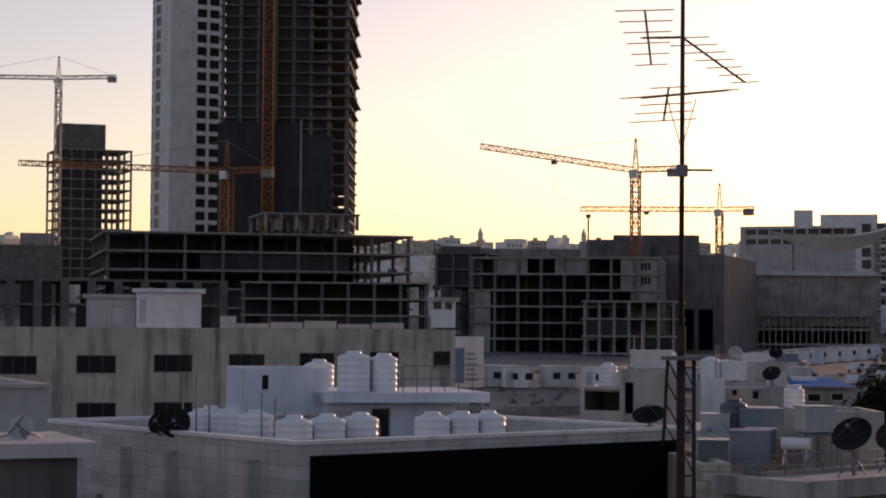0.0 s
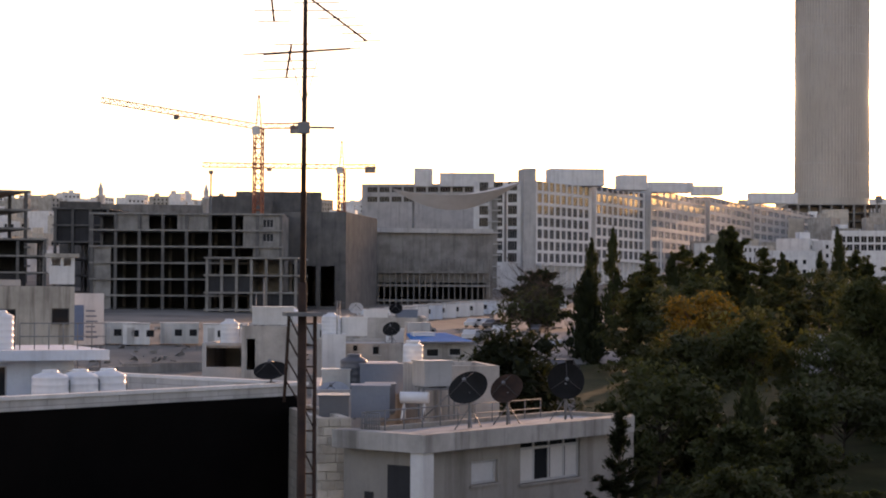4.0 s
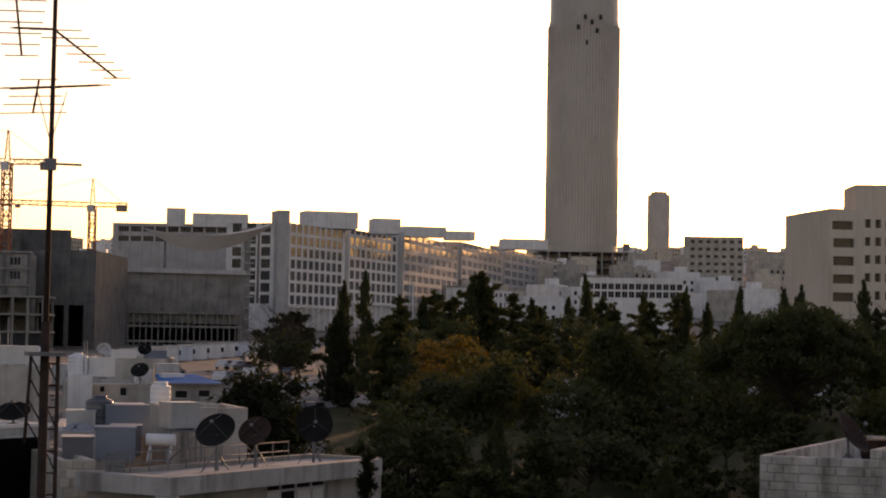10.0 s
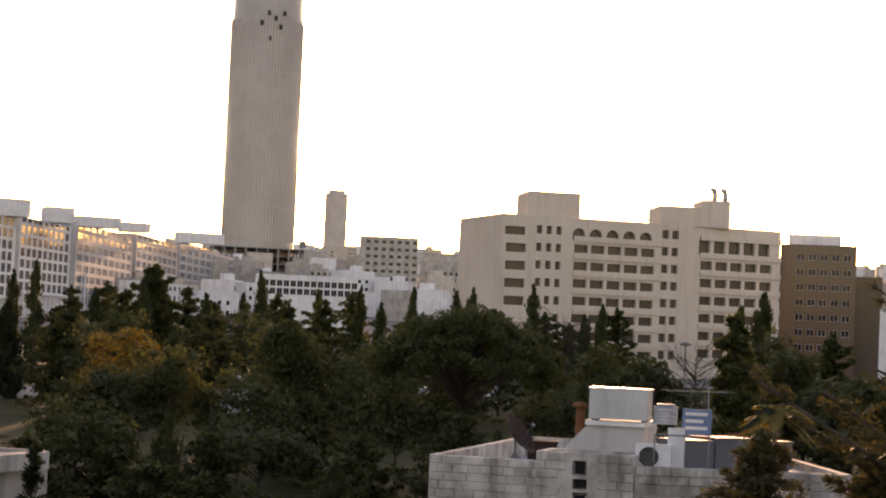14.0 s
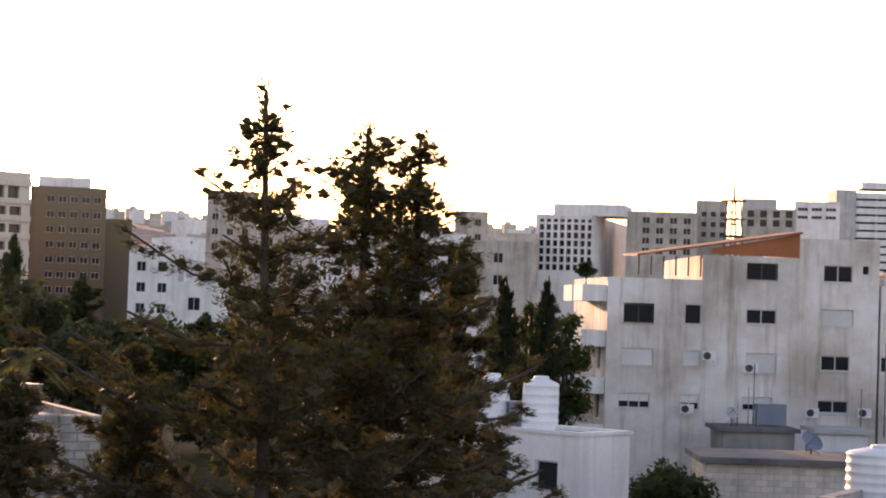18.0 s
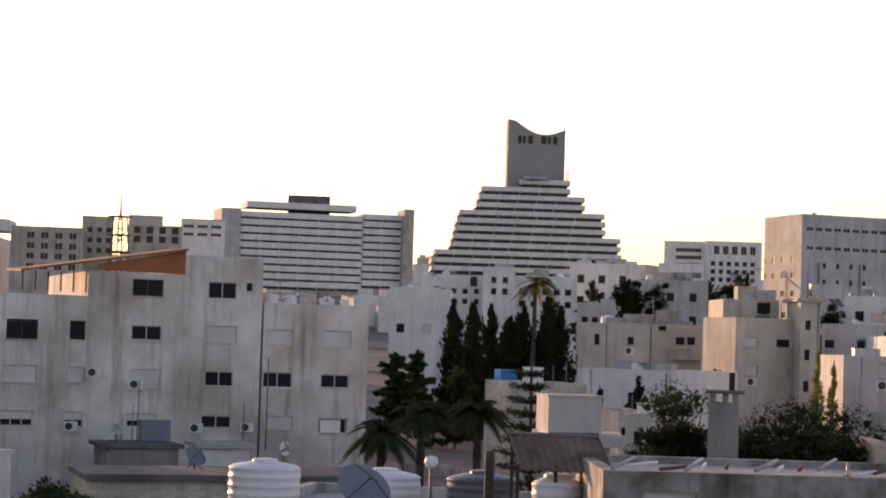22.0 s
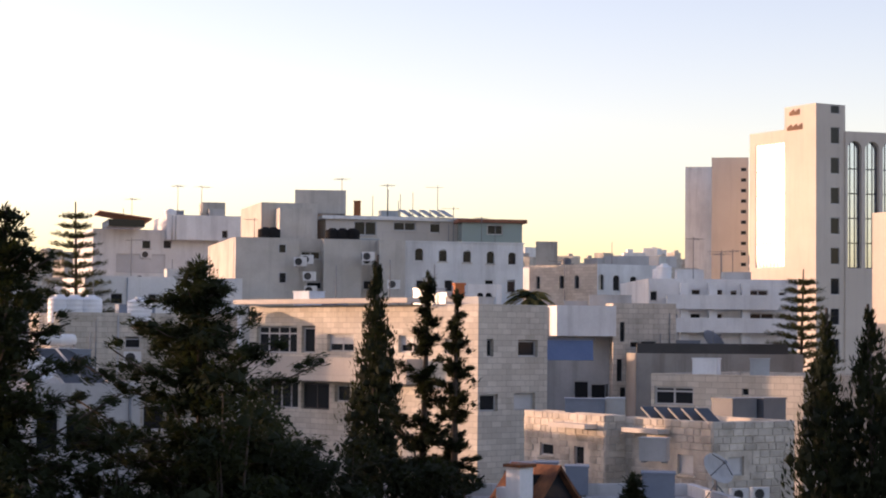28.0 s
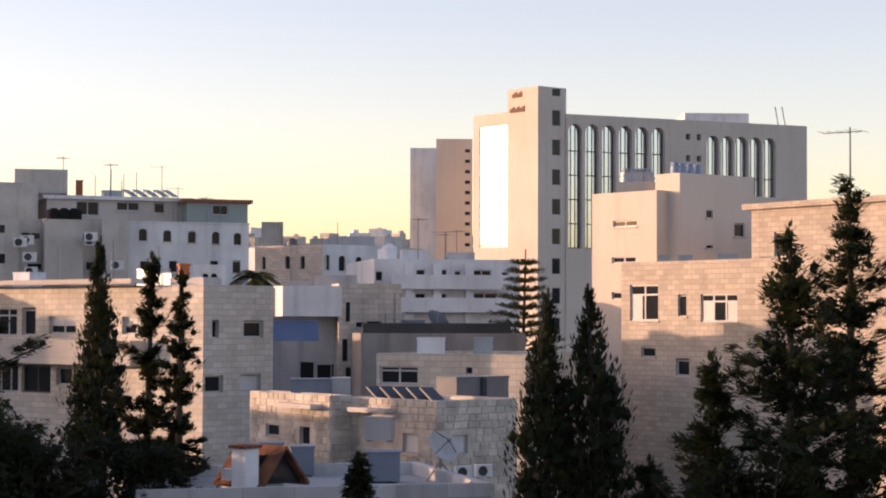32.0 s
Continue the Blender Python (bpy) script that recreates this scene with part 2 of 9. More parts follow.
M = dict(
    rainbeige=surface("rain_stained_render", (0.40, 0.36, 0.31), (0.58, 0.53, 0.46), scale=0.5, streaks=0.85, grime=(0.27, 0.24, 0.22)),
    towerpeach=surface("peach_cladding", (0.60, 0.53, 0.455), (0.68, 0.61, 0.53), scale=0.08, bump=0.03, streaks=0.12),
    beige=surface("beige_render", (0.36, 0.33, 0.285), (0.56, 0.525, 0.47), streaks=0.5),
    paleplaster=surface("pale_plaster", (0.5, 0.5, 0.495), (0.66, 0.655, 0.645), streaks=0.35, course=(1.2, 0.35)),
    # tower skin lightened and warmed: distance haze put into its colour
    towerskin=surface("ribbed_hazy_tower_skin", (0.40, 0.36, 0.32), (0.48, 0.44, 0.395), scale=0.03, rough=0.35, bump=0.0, streaks=0.3),
    # plaster darkened: the deep shade under the stone house's cornice is in the colour
    smoothplaster=surface("grey_beige_plaster_shaded", (0.28, 0.26, 0.235), (0.40, 0.375, 0.34), streaks=0.5),
    concrete2=surface("pale_weathered_concrete", (0.35, 0.335, 0.31), (0.53, 0.51, 0.48), scale=0.8, streaks=0.7),
    # beige stone brightened to carry the sun glare over the backlit hotel
    hotelstone=surface("hotel_beige_stone_in_glare", (0.60, 0.51, 0.42), (0.70, 0.61, 0.51), scale=0.06, streaks=0.2, bump=0.1),
    towergrey=surface("grey_tower_stone", (0.30, 0.29, 0.28), (0.36, 0.35, 0.34), scale=0.05, bump=0.05),
    stainedconcrete=surface("dark_stained_concrete", (0.12, 0.115, 0.107), (0.38, 0.365, 0.345), scale=1.6, streaks=0.8),
    peach=surface("peach_stone", (0.48, 0.42, 0.345), (0.58, 0.505, 0.42), scale=0.3, streaks=0.15, course=(0.5, 0.22)),
    sand=surface("sand_render", (0.46, 0.425, 0.375), (0.62, 0.58, 0.52), streaks=0.3),
    bluefaded=surface("faded_blue_sheet", (0.10, 0.17, 0.33), (0.16, 0.24, 0.42), rough=0.6),
    bluetank=surface("blue_tank_plastic", (0.2, 0.3, 0.45), (0.28, 0.38, 0.52), rough=0.4, bump=0.03),
    stained=surface("stained_render", (0.45, 0.41, 0.355), (0.78, 0.77, 0.75), scale=0.2, streaks=0.7, grime=(0.5, 0.43, 0.36)),
    white=surface("white_paint", (0.68, 0.68, 0.675), (0.84, 0.84, 0.83), streaks=0.25),
    grey=surface("grey_render", (0.44, 0.435, 0.43), (0.58, 0.57, 0.555), streaks=0.35),
    bluewhite=surface("pale_blue_paint", (0.58, 0.65, 0.74), (0.70, 0.77, 0.84), streaks=0.3),
    cream=surface("cream_stone", (0.62, 0.56, 0.48), (0.74, 0.68, 0.59), streaks=0.25, course=(0.55, 0.24)),
    stone=surface("limestone", (0.52, 0.47, 0.40), (0.76, 0.70, 0.61), streaks=0.3, course=(0.5, 0.25)),
    smooth=surface("smooth_stone", (0.55, 0.5, 0.45), (0.66, 0.61, 0.55), scale=0.1, course=(1.6, 0.8), bump=0.03),
    block=surface("stone_block", (0.42, 0.37, 0.31), (0.64, 0.58, 0.5), scale=1.5, bump=0.5, vary=0.18),
    paleblock=surface("pale_stone_block", (0.27, 0.25, 0.22), (0.58, 0.55, 0.51), scale=1.3, bump=0.5, vary=0.16, streaks=0.85),
    concrete=surface("raw_concrete", (0.20, 0.19, 0.18), (0.34, 0.33, 0.31), streaks=0.4),
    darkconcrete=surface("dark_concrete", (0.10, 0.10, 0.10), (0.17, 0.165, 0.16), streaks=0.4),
    roofing=surface("roof_screed", (0.36, 0.35, 0.34), (0.52, 0.51, 0.5), scale=0.25, bump=0.4),
    # near-black for real netting and for sheets that stand in for shade
    netting=surface("dark_netting_and_shade", (0.02, 0.021, 0.024), (0.045, 0.045, 0.05), scale=0.12, streaks=0.5),
    glass=glass("window_glass", (0.02, 0.022, 0.025)),
    mirrorglass=glass("reflective_glass", (0.5, 0.55, 0.6), 0.06, 0.85),
    blueglass=glass("blue_curtain_glass", (0.10, 0.14, 0.18), 0.08),
    greenglass=glass("green_glass", (0.22, 0.30, 0.30), 0.1),
    browncurtain=glass("bronze_curtain_glass", (0.10, 0.078, 0.06), 0.12),
    frame=surface("aluminium_frame", (0.45, 0.45, 0.45), (0.55, 0.55, 0.55), rough=0.5, bump=0),
    darkframe=surface("dark_metal_frame", (0.03, 0.03, 0.03), (0.06, 0.06, 0.06), rough=0.6, bump=0),
    shutter=surface("roller_shutter", (0.5, 0.5, 0.5), (0.66, 0.66, 0.66), rough=0.6, bump=0.05),
    plastic=surface("white_tank_plastic", (0.76, 0.79, 0.82), (0.87, 0.89, 0.91), rough=0.45, bump=0.03, streaks=0.15),
    sheet=surface("galvanised_sheet", (0.34, 0.37, 0.4), (0.5, 0.53, 0.56), rough=0.45, metal=0.6, bump=0.05, streaks=0.3),
    metal=surface("painted_steel", (0.13, 0.14, 0.15), (0.22, 0.23, 0.24), rough=0.6, bump=0.05),
    blacksheet=surface("black_panel", (0.003, 0.003, 0.003), (0.006, 0.005, 0.005), rough=0.8, bump=0.02),
    dark=surface("dark_mesh_dish", (0.012, 0.012, 0.013), (0.03, 0.03, 0.03), rough=0.9, bump=0.1),
    rust=surface("rusty_steel", (0.10, 0.035, 0.015), (0.24, 0.09, 0.035), scale=3.0, rough=0.9, streaks=0.4),
    darkrust=surface("dark_rust_steel", (0.022, 0.011, 0.008), (0.055, 0.026, 0.016), scale=3.0, rough=0.9),
    tin=surface("rusty_corrugated_tin", (0.10, 0.06, 0.042), (0.22, 0.15, 0.115), scale=0.9, rough=0.7, streaks=0.7, grime=(0.3, 0.16, 0.09)),
    yellow=surface("crane_yellow", (0.36, 0.12, 0.03), (0.45, 0.17, 0.05), rough=0.6, bump=0),
    redpaint=surface("crane_red", (0.30, 0.08, 0.035), (0.38, 0.13, 0.06), rough=0.6, bump=0),
    tile=surface("red_roof_tile", (0.22, 0.08, 0.045), (0.36, 0.14, 0.08), scale=2.0, streaks=0.4),
    orange=surface("terracotta_cladding", (0.33, 0.11, 0.04), (0.42, 0.15, 0.06), scale=0.5),
    bluesheet=surface("blue_tarpaulin", (0.02, 0.17, 0.45), (0.04, 0.25, 0.6), rough=0.9),
    navy=surface("dull_blue_sheet", (0.15, 0.19, 0.25), (0.22, 0.26, 0.32), rough=0.6),
    darktank=surface("grey_tank_plastic", (0.09, 0.10, 0.12), (0.14, 0.15, 0.17), rough=0.4, bump=0.03),
    solar=glass("solar_panel", (0.05, 0.055, 0.065), 0.3),
    leaf=leafy("pine_needles", (0.014, 0.022, 0.010), (0.036, 0.047, 0.02)),
    cypress=leafy("cypress_foliage", (0.011, 0.017, 0.009), (0.029, 0.036, 0.017)),
    # park and parkdark: paler copies of leaf and cypress, sun glare put into the colour
    park=leafy("glare_pale_park_needles", (0.042, 0.054, 0.022), (0.102, 0.112, 0.048)),
    parkdark=leafy("glare_pale_park_cypress", (0.033, 0.044, 0.02), (0.074, 0.082, 0.036)),
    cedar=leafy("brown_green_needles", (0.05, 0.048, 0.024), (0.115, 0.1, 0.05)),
    broad=leafy("broad_leaves", (0.03, 0.05, 0.016), (0.06, 0.085, 0.03)),
    olive=leafy("olive_leaves", (0.05, 0.06, 0.03), (0.09, 0.1, 0.05)),
    autumn=leafy("autumn_leaves", (0.11, 0.07, 0.012), (0.2, 0.13, 0.025)),
    lime=leafy("yellow_green_leaves", (0.22, 0.23, 0.07), (0.32, 0.32, 0.1)),
    palm=leafy("palm_fronds", (0.02, 0.03, 0.013), (0.05, 0.062, 0.028)),
    drypalm=leafy("dry_palm_fronds", (0.18, 0.15, 0.05), (0.28, 0.22, 0.08)),
    bark=surface("bark", (0.035, 0.026, 0.02), (0.085, 0.062, 0.045), scale=2.5, bump=0.8),
    soil=surface("dusty_ground", (0.16, 0.148, 0.132), (0.28, 0.262, 0.236), scale=0.05, fine=1.5, bump=0.5),
    asphalt=surface("asphalt", (0.05, 0.05, 0.05), (0.09, 0.088, 0.085), scale=0.3),
    paving=surface("pale_paving", (0.22, 0.21, 0.2), (0.33, 0.315, 0.3), scale=0.3),
    grass=surface("dry_grass", (0.025, 0.035, 0.014), (0.06, 0.065, 0.03), scale=0.2, bump=0.6),
    bluesign=surface("blue_sign", (0.10, 0.18, 0.33), (0.14, 0.23, 0.38), rough=0.5, bump=0),
    carwhite=surface("white_car_paint", (0.6, 0.6, 0.6), (0.7, 0.7, 0.7), rough=0.3, bump=0),
    cardark=surface("dark_car_paint", (0.06, 0.06, 0.07), (0.1, 0.1, 0.11), rough=0.3, bump=0),
    fabric=surface("white_canopy_fabric", (0.6, 0.58, 0.55), (0.72, 0.7, 0.67), scale=0.2, bump=0.05),
    redpaintsign=surface("red_lettering", (0.24, 0.14, 0.09), (0.3, 0.18, 0.12), bump=0),
)


for key, gloss in (("blacksheet", 0.03), ("glass", 0.15), ("dark", 0.08), ("grass", 0.05), ("soil", 0.1), ("paving", 0.1), ("bluesheet", 0.04), ("solar", 0.3)):
    M[key].node_tree.nodes["Principled BSDF"].inputs["Specular IOR Level"].default_value = gloss


# ---- shapes ----
class Shape:
    """Points and faces of one mesh, gathered piece by piece."""

    def __init__(self):
        self.v, self.f, self.m, self.s = [], [], [], []

    def poly(self, pts, m=0, smooth=False):
        k = len(self.v)
        self.v += [tuple(p) for p in pts]
        self.f.append(tuple(range(k, k + len(pts))))
        self.m.append(m), self.s.append(smooth)
        return self

    def mesh(self, pts, faces, m=0, smooth=False):
        k = len(self.v)
        self.v += [tuple(p) for p in pts]
        for q in faces:
            self.f.append(tuple(i + k for i in q)), self.m.append(m), self.s.append(smooth)
        return self

    def box(self, a, b, m=0):
        (x, y, z), (X, Y, Z) = a, b
        return self.mesh([(x, y, z), (X, y, z), (X, Y, z), (x, Y, z), (x, y, Z), (X, y, Z), (X, Y, Z), (x, Y, Z)],
                         [(3, 2, 1, 0), (4, 5, 6, 7), (0, 1, 5, 4), (1, 2, 6, 5), (2, 3, 7, 6), (3, 0, 4, 7)], m)

    def prism(self, outline, z0, z1, m=0):
        n = len(outline)
        pts = [(x, y, z0) for x, y in outline] + [(x, y, z1) for x, y in outline]
        return self.mesh(pts, [tuple(range(n - 1, -1, -1)), tuple(range(n, 2 * n))] + [(i, (i + 1) % n, n + (i + 1) % n, n + i) for i in range(n)], m)

    def tube(self, p, q, r, r2=None, n=6, m=0, smooth=True):
        p, q = Vector(p), Vector(q)
        d = (q - p).normalized()
        a = d.orthogonal().normalized()
        c = d.cross(a)
        r2 = r if r2 is None else r2
        ring = [a * math.cos(2 * math.pi * i / n) + c * math.sin(2 * math.pi * i / n) for i in range(n)]
        pts = [p + e * r for e in ring] + [q + e * r2 for e in ring]
        self.mesh(pts, [(i, (i + 1) % n, n + (i + 1) % n, n + i) for i in range(n)], m, smooth)
        k = len(self.v) - 2 * n
        self.f += [tuple(range(k + n - 1, k - 1, -1)), tuple(range(k + n, k + 2 * n))]
        self.m += [m, m]
        self.s += [False, False]
        return self

    def pipe(self, pts, r, n=5, m=0):
        """One unbroken tube along a line of points."""
        pts, ring = [Vector(p) for p in pts], []
        for i, p in enumerate(pts):
            d = (pts[min(i + 1, len(pts) - 1)] - pts[max(i - 1, 0)]).normalized()
            a = d.cross(Vector((0, 0, 1))) if abs(d.z) < 0.95 else d.cross(Vector((1, 0, 0)))
            a.normalize()
            b = d.cross(a)
            ring += [p + (a * math.cos(2 * math.pi * k / n) + b * math.sin(2 * math.pi * k / n)) * r for k in range(n)]
        faces = [(j * n + i, j * n + (i + 1) % n, (j + 1) * n + (i + 1) % n, (j + 1) * n + i) for j in range(len(pts) - 1) for i in range(n)]
        return self.mesh(ring, faces + [tuple(range(n - 1, -1, -1)), tuple(range(len(ring) - n, len(ring)))], m, True)

    def lathe(self, profile, n=20, at=(0, 0, 0), m=0):
        pts = [(at[0] + r * math.cos(2 * math.pi * i / n), at[1] + r * math.sin(2 * math.pi * i / n), at[2] + z) for r, z in profile for i in range(n)]
        faces = [(j * n + i, j * n + (i + 1) % n, (j + 1) * n + (i + 1) % n, (j + 1) * n + i) for j in range(len(profile) - 1) for i in range(n)]
        return self.mesh(pts, faces, m, True)

    def data(self, name, *mats):
        me = bpy.data.meshes.new(name)
        me.from_pydata(self.v, [], self.f)
        for k in mats:
            me.materials.append(k)
        me.polygons.foreach_set("material_index", self.m)
        me.polygons.foreach_set("use_smooth", self.s)
        me.update()
        return me


def part(name, shape, mats, parent=None, label="", at=None):
    """One mesh object: a part under its thing, or a thing by itself."""
    mats = mats if isinstance(mats, (tuple, list)) else (mats,)
    ob = new(name, shape.data(name, *mats) if isinstance(shape, Shape) else shape)
    if parent:
        ob.parent = parent
    if at is not None:
        ob.matrix_basis = at if isinstance(at, Matrix) else Matrix.Translation(at)
    return tagged(ob, label) if label else ob


def thing(name, label, category, m, group="", kind=""):
    ob = tagged(new(name), label, category, group, kind)
    ob.empty_display_size = 0.2
    ob.matrix_basis = m if isinstance(m, Matrix) else Matrix.Translation(m)
    return ob


def land(x, y):
    """Height of the ground: low round the camera's house, climbing to the hills."""
    r = math.hypot(x, y)
    z = float(np.interp(r, (0, 70, 150, 250, 400, 500, 700, 900, 1500, 2500, 5000), (0, 0, 4, 7, 9, 10.5, 20, 33, 72, 105, 125)))
    return z + 0.12 * noise.noise((x * 0.05, y * 0.05, 0)) * min(1, r / 100)


# ---- buildings ----
def holed(s, place, length, height, holes, depth, m=0, base=0.0):
    """A wall face with openings that go in by depth. place(u, w, d) gives a point of the face."""
    cuts = sorted({0.0, length, *[round(h[0], 3) for h in holes], *[round(h[2], 3) for h in holes]})
    for a, b in zip(cuts, cuts[1:]):
        mid, low = (a + b) / 2, base
        for h in sorted((h for h in holes if h[0] < mid < h[2]), key=lambda h: h[1]):
            if h[1] > low:
                s.poly([place(a, low, 0), place(b, low, 0), place(b, h[1], 0), place(a, h[1], 0)], m)
            low = h[3]
        if low < height:
            s.poly([place(a, low, 0), place(b, low, 0), place(b, height, 0), place(a, height, 0)], m)
    for h in holes:
        u, w, U, W = h[:4]
        for p, q in (((u, w), (U, w)), ((U, w), (U, W)), ((U, W), (u, W)), ((u, W), (u, w))):
            s.poly([place(*p, 0), place(*q, 0), place(*q, depth), place(*p, depth)], m)


WINDOWS, DECK, FACES = {}, {}, {}


def lattice_plate(s, w, h, k, bars, split, back, panes):
    """A window frame in one piece: a plate whose openings go back; with panes they are closed there."""
    xs, zs = [0.0, k], [0.0, k]
    for i in range(1, bars):
        xs += [w * i / bars - k / 2, w * i / bars + k / 2]
    xs += [w - k, w]
    for z in split:
        zs += [z, z + k]
    zs += [h - k, h]
    n = len(zs)
    v, f, closed = [(x, 0.08, z) for x in xs for z in zs], [], []
    for i in range(len(xs) - 1):
        for j in range(n - 1):
            a = [i * n + j, (i + 1) * n + j, (i + 1) * n + j + 1, i * n + j + 1]
            if i % 2 and j % 2:
                b = list(range(len(v), len(v) + 4))
                v += [(v[q][0], back, v[q][2]) for q in a]
                f += [(a[q], a[(q + 1) % 4], b[(q + 1) % 4], b[q]) for q in range(4)]
                closed.append(tuple(b))
            else:
                f.append(tuple(a))
    base = len(s.v)
    s.mesh(v, f)
    for q in closed if panes else ():
        s.f.append(tuple(base + c for c in q)), s.m.append(1), s.s.append(False)
    return s


def slats(w, k, z0, z1, y):
    """A roller shutter in one folded sheet."""
    n = max(3, int((z1 - z0) / 0.11))
    line = [(y + 0.022 * j, z0 + (z1 - z0) * (i + 0.98 * j) / n) for i in range(n) for j in (0, 1)]
    return Shape().mesh([(x, d, z) for d, z in line for x in (k, w - k)], [(2 * i, 2 * i + 1, 2 * i + 3, 2 * i + 2) for i in range(2 * n - 1)])


def window_meshes(w, h, kind, mats):
    key = (round(w, 1), round(h, 1), kind, mats[1].name)
    if key not in WINDOWS:
        k, inside = min(0.07, w * 0.06) if h < 6 else 0.15, []
        bars = 1 if kind in "ps" else max(1, round(w / 0.8))
        split = [h * 0.7] if kind in "tu" else [3.3 * i for i in range(1, int(h / 3.3))] if h > 6 else []
        if kind == "t":
            for i in range(bars):
                if i != 1:
                    folds = [(w * i / bars + 0.08 + j * 0.065, 0.088 + 0.02 * (j % 2)) for j in range(11)]
                    inside.append(("curtain", Shape().mesh([(x, y, z) for x, y in folds for z in (k, h * 0.7)], [(2 * j, 2 * j + 2, 2 * j + 3, 2 * j + 1) for j in range(10)], 0, True).data("curtain", M["fabric"])))
        if kind == "h":
            inside.append(("shutter", slats(w, k, h * 0.45, h - k, 0.082).data("shutter", M["shutter"])))
        g = slats(w, k, k, h - k, 0.10) if kind == "s" else Shape().box((k, 0.115, k), (w - k, 0.122, h - k))
        sill = Shape().box((-0.08, -0.07, -0.07), (w + 0.08, 0.1, 0.0))
        WINDOWS[key] = (lattice_plate(Shape(), w, h, k, bars, split, 0.15, False).data("frame", mats[0]), g.data("pane", mats[1]), sill.data("sill", mats[2]),
                        lattice_plate(Shape(), w, h, k, bars, split, 0.115, True).data("window", mats[0], mats[1]), inside)
    return WINDOWS[key]


def window_at(parent, m, w, h, kind, mats, sill, far):
    f, g, l, both, inside = window_meshes(w, h, kind, mats)
    win = part("window", both if far else f, (), parent, at=m)
    if not far:
        for what, c in inside:
            part(what, c, (), win)
        part("shutter" if kind == "s" else "pane", g, (), win)
        if sill:
            part("sill", l, (), win)
    return win


def arch_fill(s, place, u, U, W, depth):
    """Wall filling above a round-headed opening of that width whose crown is at W."""
    r, c, n = (U - u) / 2, (u + U) / 2, 8
    arc = [(c - r * math.cos(math.pi * i / n), W - r + r * math.sin(math.pi * i / n)) for i in range(n + 1)]
    for (a, b), (e, g) in zip(arc, arc[1:]):
        s.poly([place(a, b, 0), place(e, g, 0), place(e, W, 0), place(a, W, 0)])
        s.poly([place(a, b, 0), place(e, g, 0), place(e, g, depth), place(a, b, depth)])


def building(name, label, A, B, z0, z1, depth, wall, front=(), right=(), left=(), parapet=0.7, deck="roofing", pane="glass",
             rim="frame", sill=True, far=False, reveal=0.16, category="house", group="", coping=None, thick=0.22):
    """A flat-roofed block whose front runs from A to B, seen from outside; openings are (u0, w0, u1, w1[, kind]) on its faces."""
    e = Vector((B[0] - A[0], B[1] - A[1]))
    L, H = e.length, z1 - z0
    hub = thing(name, label, category, Matrix.Translation((*A, z0)) @ Matrix.Rotation(math.atan2(e.y, e.x), 4, "Z"), group)
    s = Shape()
    faces = ((lambda u, w, d: (u, d, w), L, front, lambda h: Matrix.Translation((h[0], reveal - 0.16, h[1]))),
             (lambda u, w, d: (L - d, u, w), depth, right, lambda h: Matrix.Translation((L - reveal + 0.16, h[0], h[1])) @ Matrix.Rotation(math.pi / 2, 4, "Z")),
             (lambda u, w, d: (d, u, w), depth, left, lambda h: Matrix.Translation((reveal - 0.16, h[2], h[1])) @ Matrix.Rotation(-math.pi / 2, 4, "Z")))
    trim = M[wall]
    for place, length, holes, spot in faces:
        holes = [(max(0.05, h[0]), h[1], min(length - 0.05, h[2]), min(h[3], H - 0.1), *h[4:]) for h in holes]
        holes = [h for h in holes if h[2] - h[0] > 0.15 and h[3] - h[1] > 0.15]
        holed(s, place, length, H, holes, reveal if not far else 0.3)
        for h in holes:
            kind = h[4] if len(h) > 4 else "w"
            if "a" in kind:
                arch_fill(s, place, h[0], h[2], h[3], reveal)
            if kind == "o":
                continue
            glassy = M["shutter"] if kind == "s" else M[pane]
            window_at(hub, spot(h), h[2] - h[0], h[3] - h[1], kind.replace("a", "") or "w", (M[rim], glassy, trim), sill, far)
    s.poly([(L, depth, 0), (0, depth, 0), (0, depth, H), (L, depth, H)])
    t, p = thick, H - parapet
    if parapet > 0:
        o = [(0, 0), (L, 0), (L, depth), (0, depth)]
        i = [(t, t), (L - t, t), (L - t, depth - t), (t, depth - t)]
        for k in range(4):
            (a, b), (c, d) = (o[k], o[(k + 1) % 4]), (i[k], i[(k + 1) % 4])
            s.poly([(*a, H), (*b, H), (*d, H), (*c, H)])
            s.poly([(*d, p - 0.05), (*c, p - 0.05), (*c, H), (*d, H)])
        if coping:
            for a, b in (((-0.06, -0.06, H + 0.003), (L + 0.06, t + 0.04, H + 0.1)), ((-0.06, depth - t - 0.04, H + 0.003), (L + 0.06, depth + 0.06, H + 0.1)),
                         ((-0.06, t + 0.043, H + 0.003), (t + 0.04, depth - t - 0.043, H + 0.1)), ((L - t - 0.04, t + 0.043, H + 0.003), (L + 0.06, depth - t - 0.043, H + 0.1))):
                part("coping", Shape().box(a, b), M[coping], hub)
    part("wall", s, M[wall], hub)
    d = Shape()
    if parapet > 0:
        d.poly([(t, t, p), (L - t, t, p), (L - t, depth - t, p), (t, depth - t, p)])
    else:
        d.box((-0.3, -0.3, H), (L + 0.3, depth + 0.3, H + 0.25))
    part("roof", d, M[deck], hub)
    FACES[hub.name] = (L, depth, H, front, right)
    DECK[hub.name] = z0 + (p if parapet > 0 else H + 0.25)
    return hub


def deck(hub):
    return DECK[hub.name]


def rows(first, nu, du, nv=1, dv=0.0, kind="w"):
    u, w, U, W = first[:4]
    return [(u + i * du, w + j * dv, U + i * du, W + j * dv, kind) for j in range(nv) for i in range(nu)]


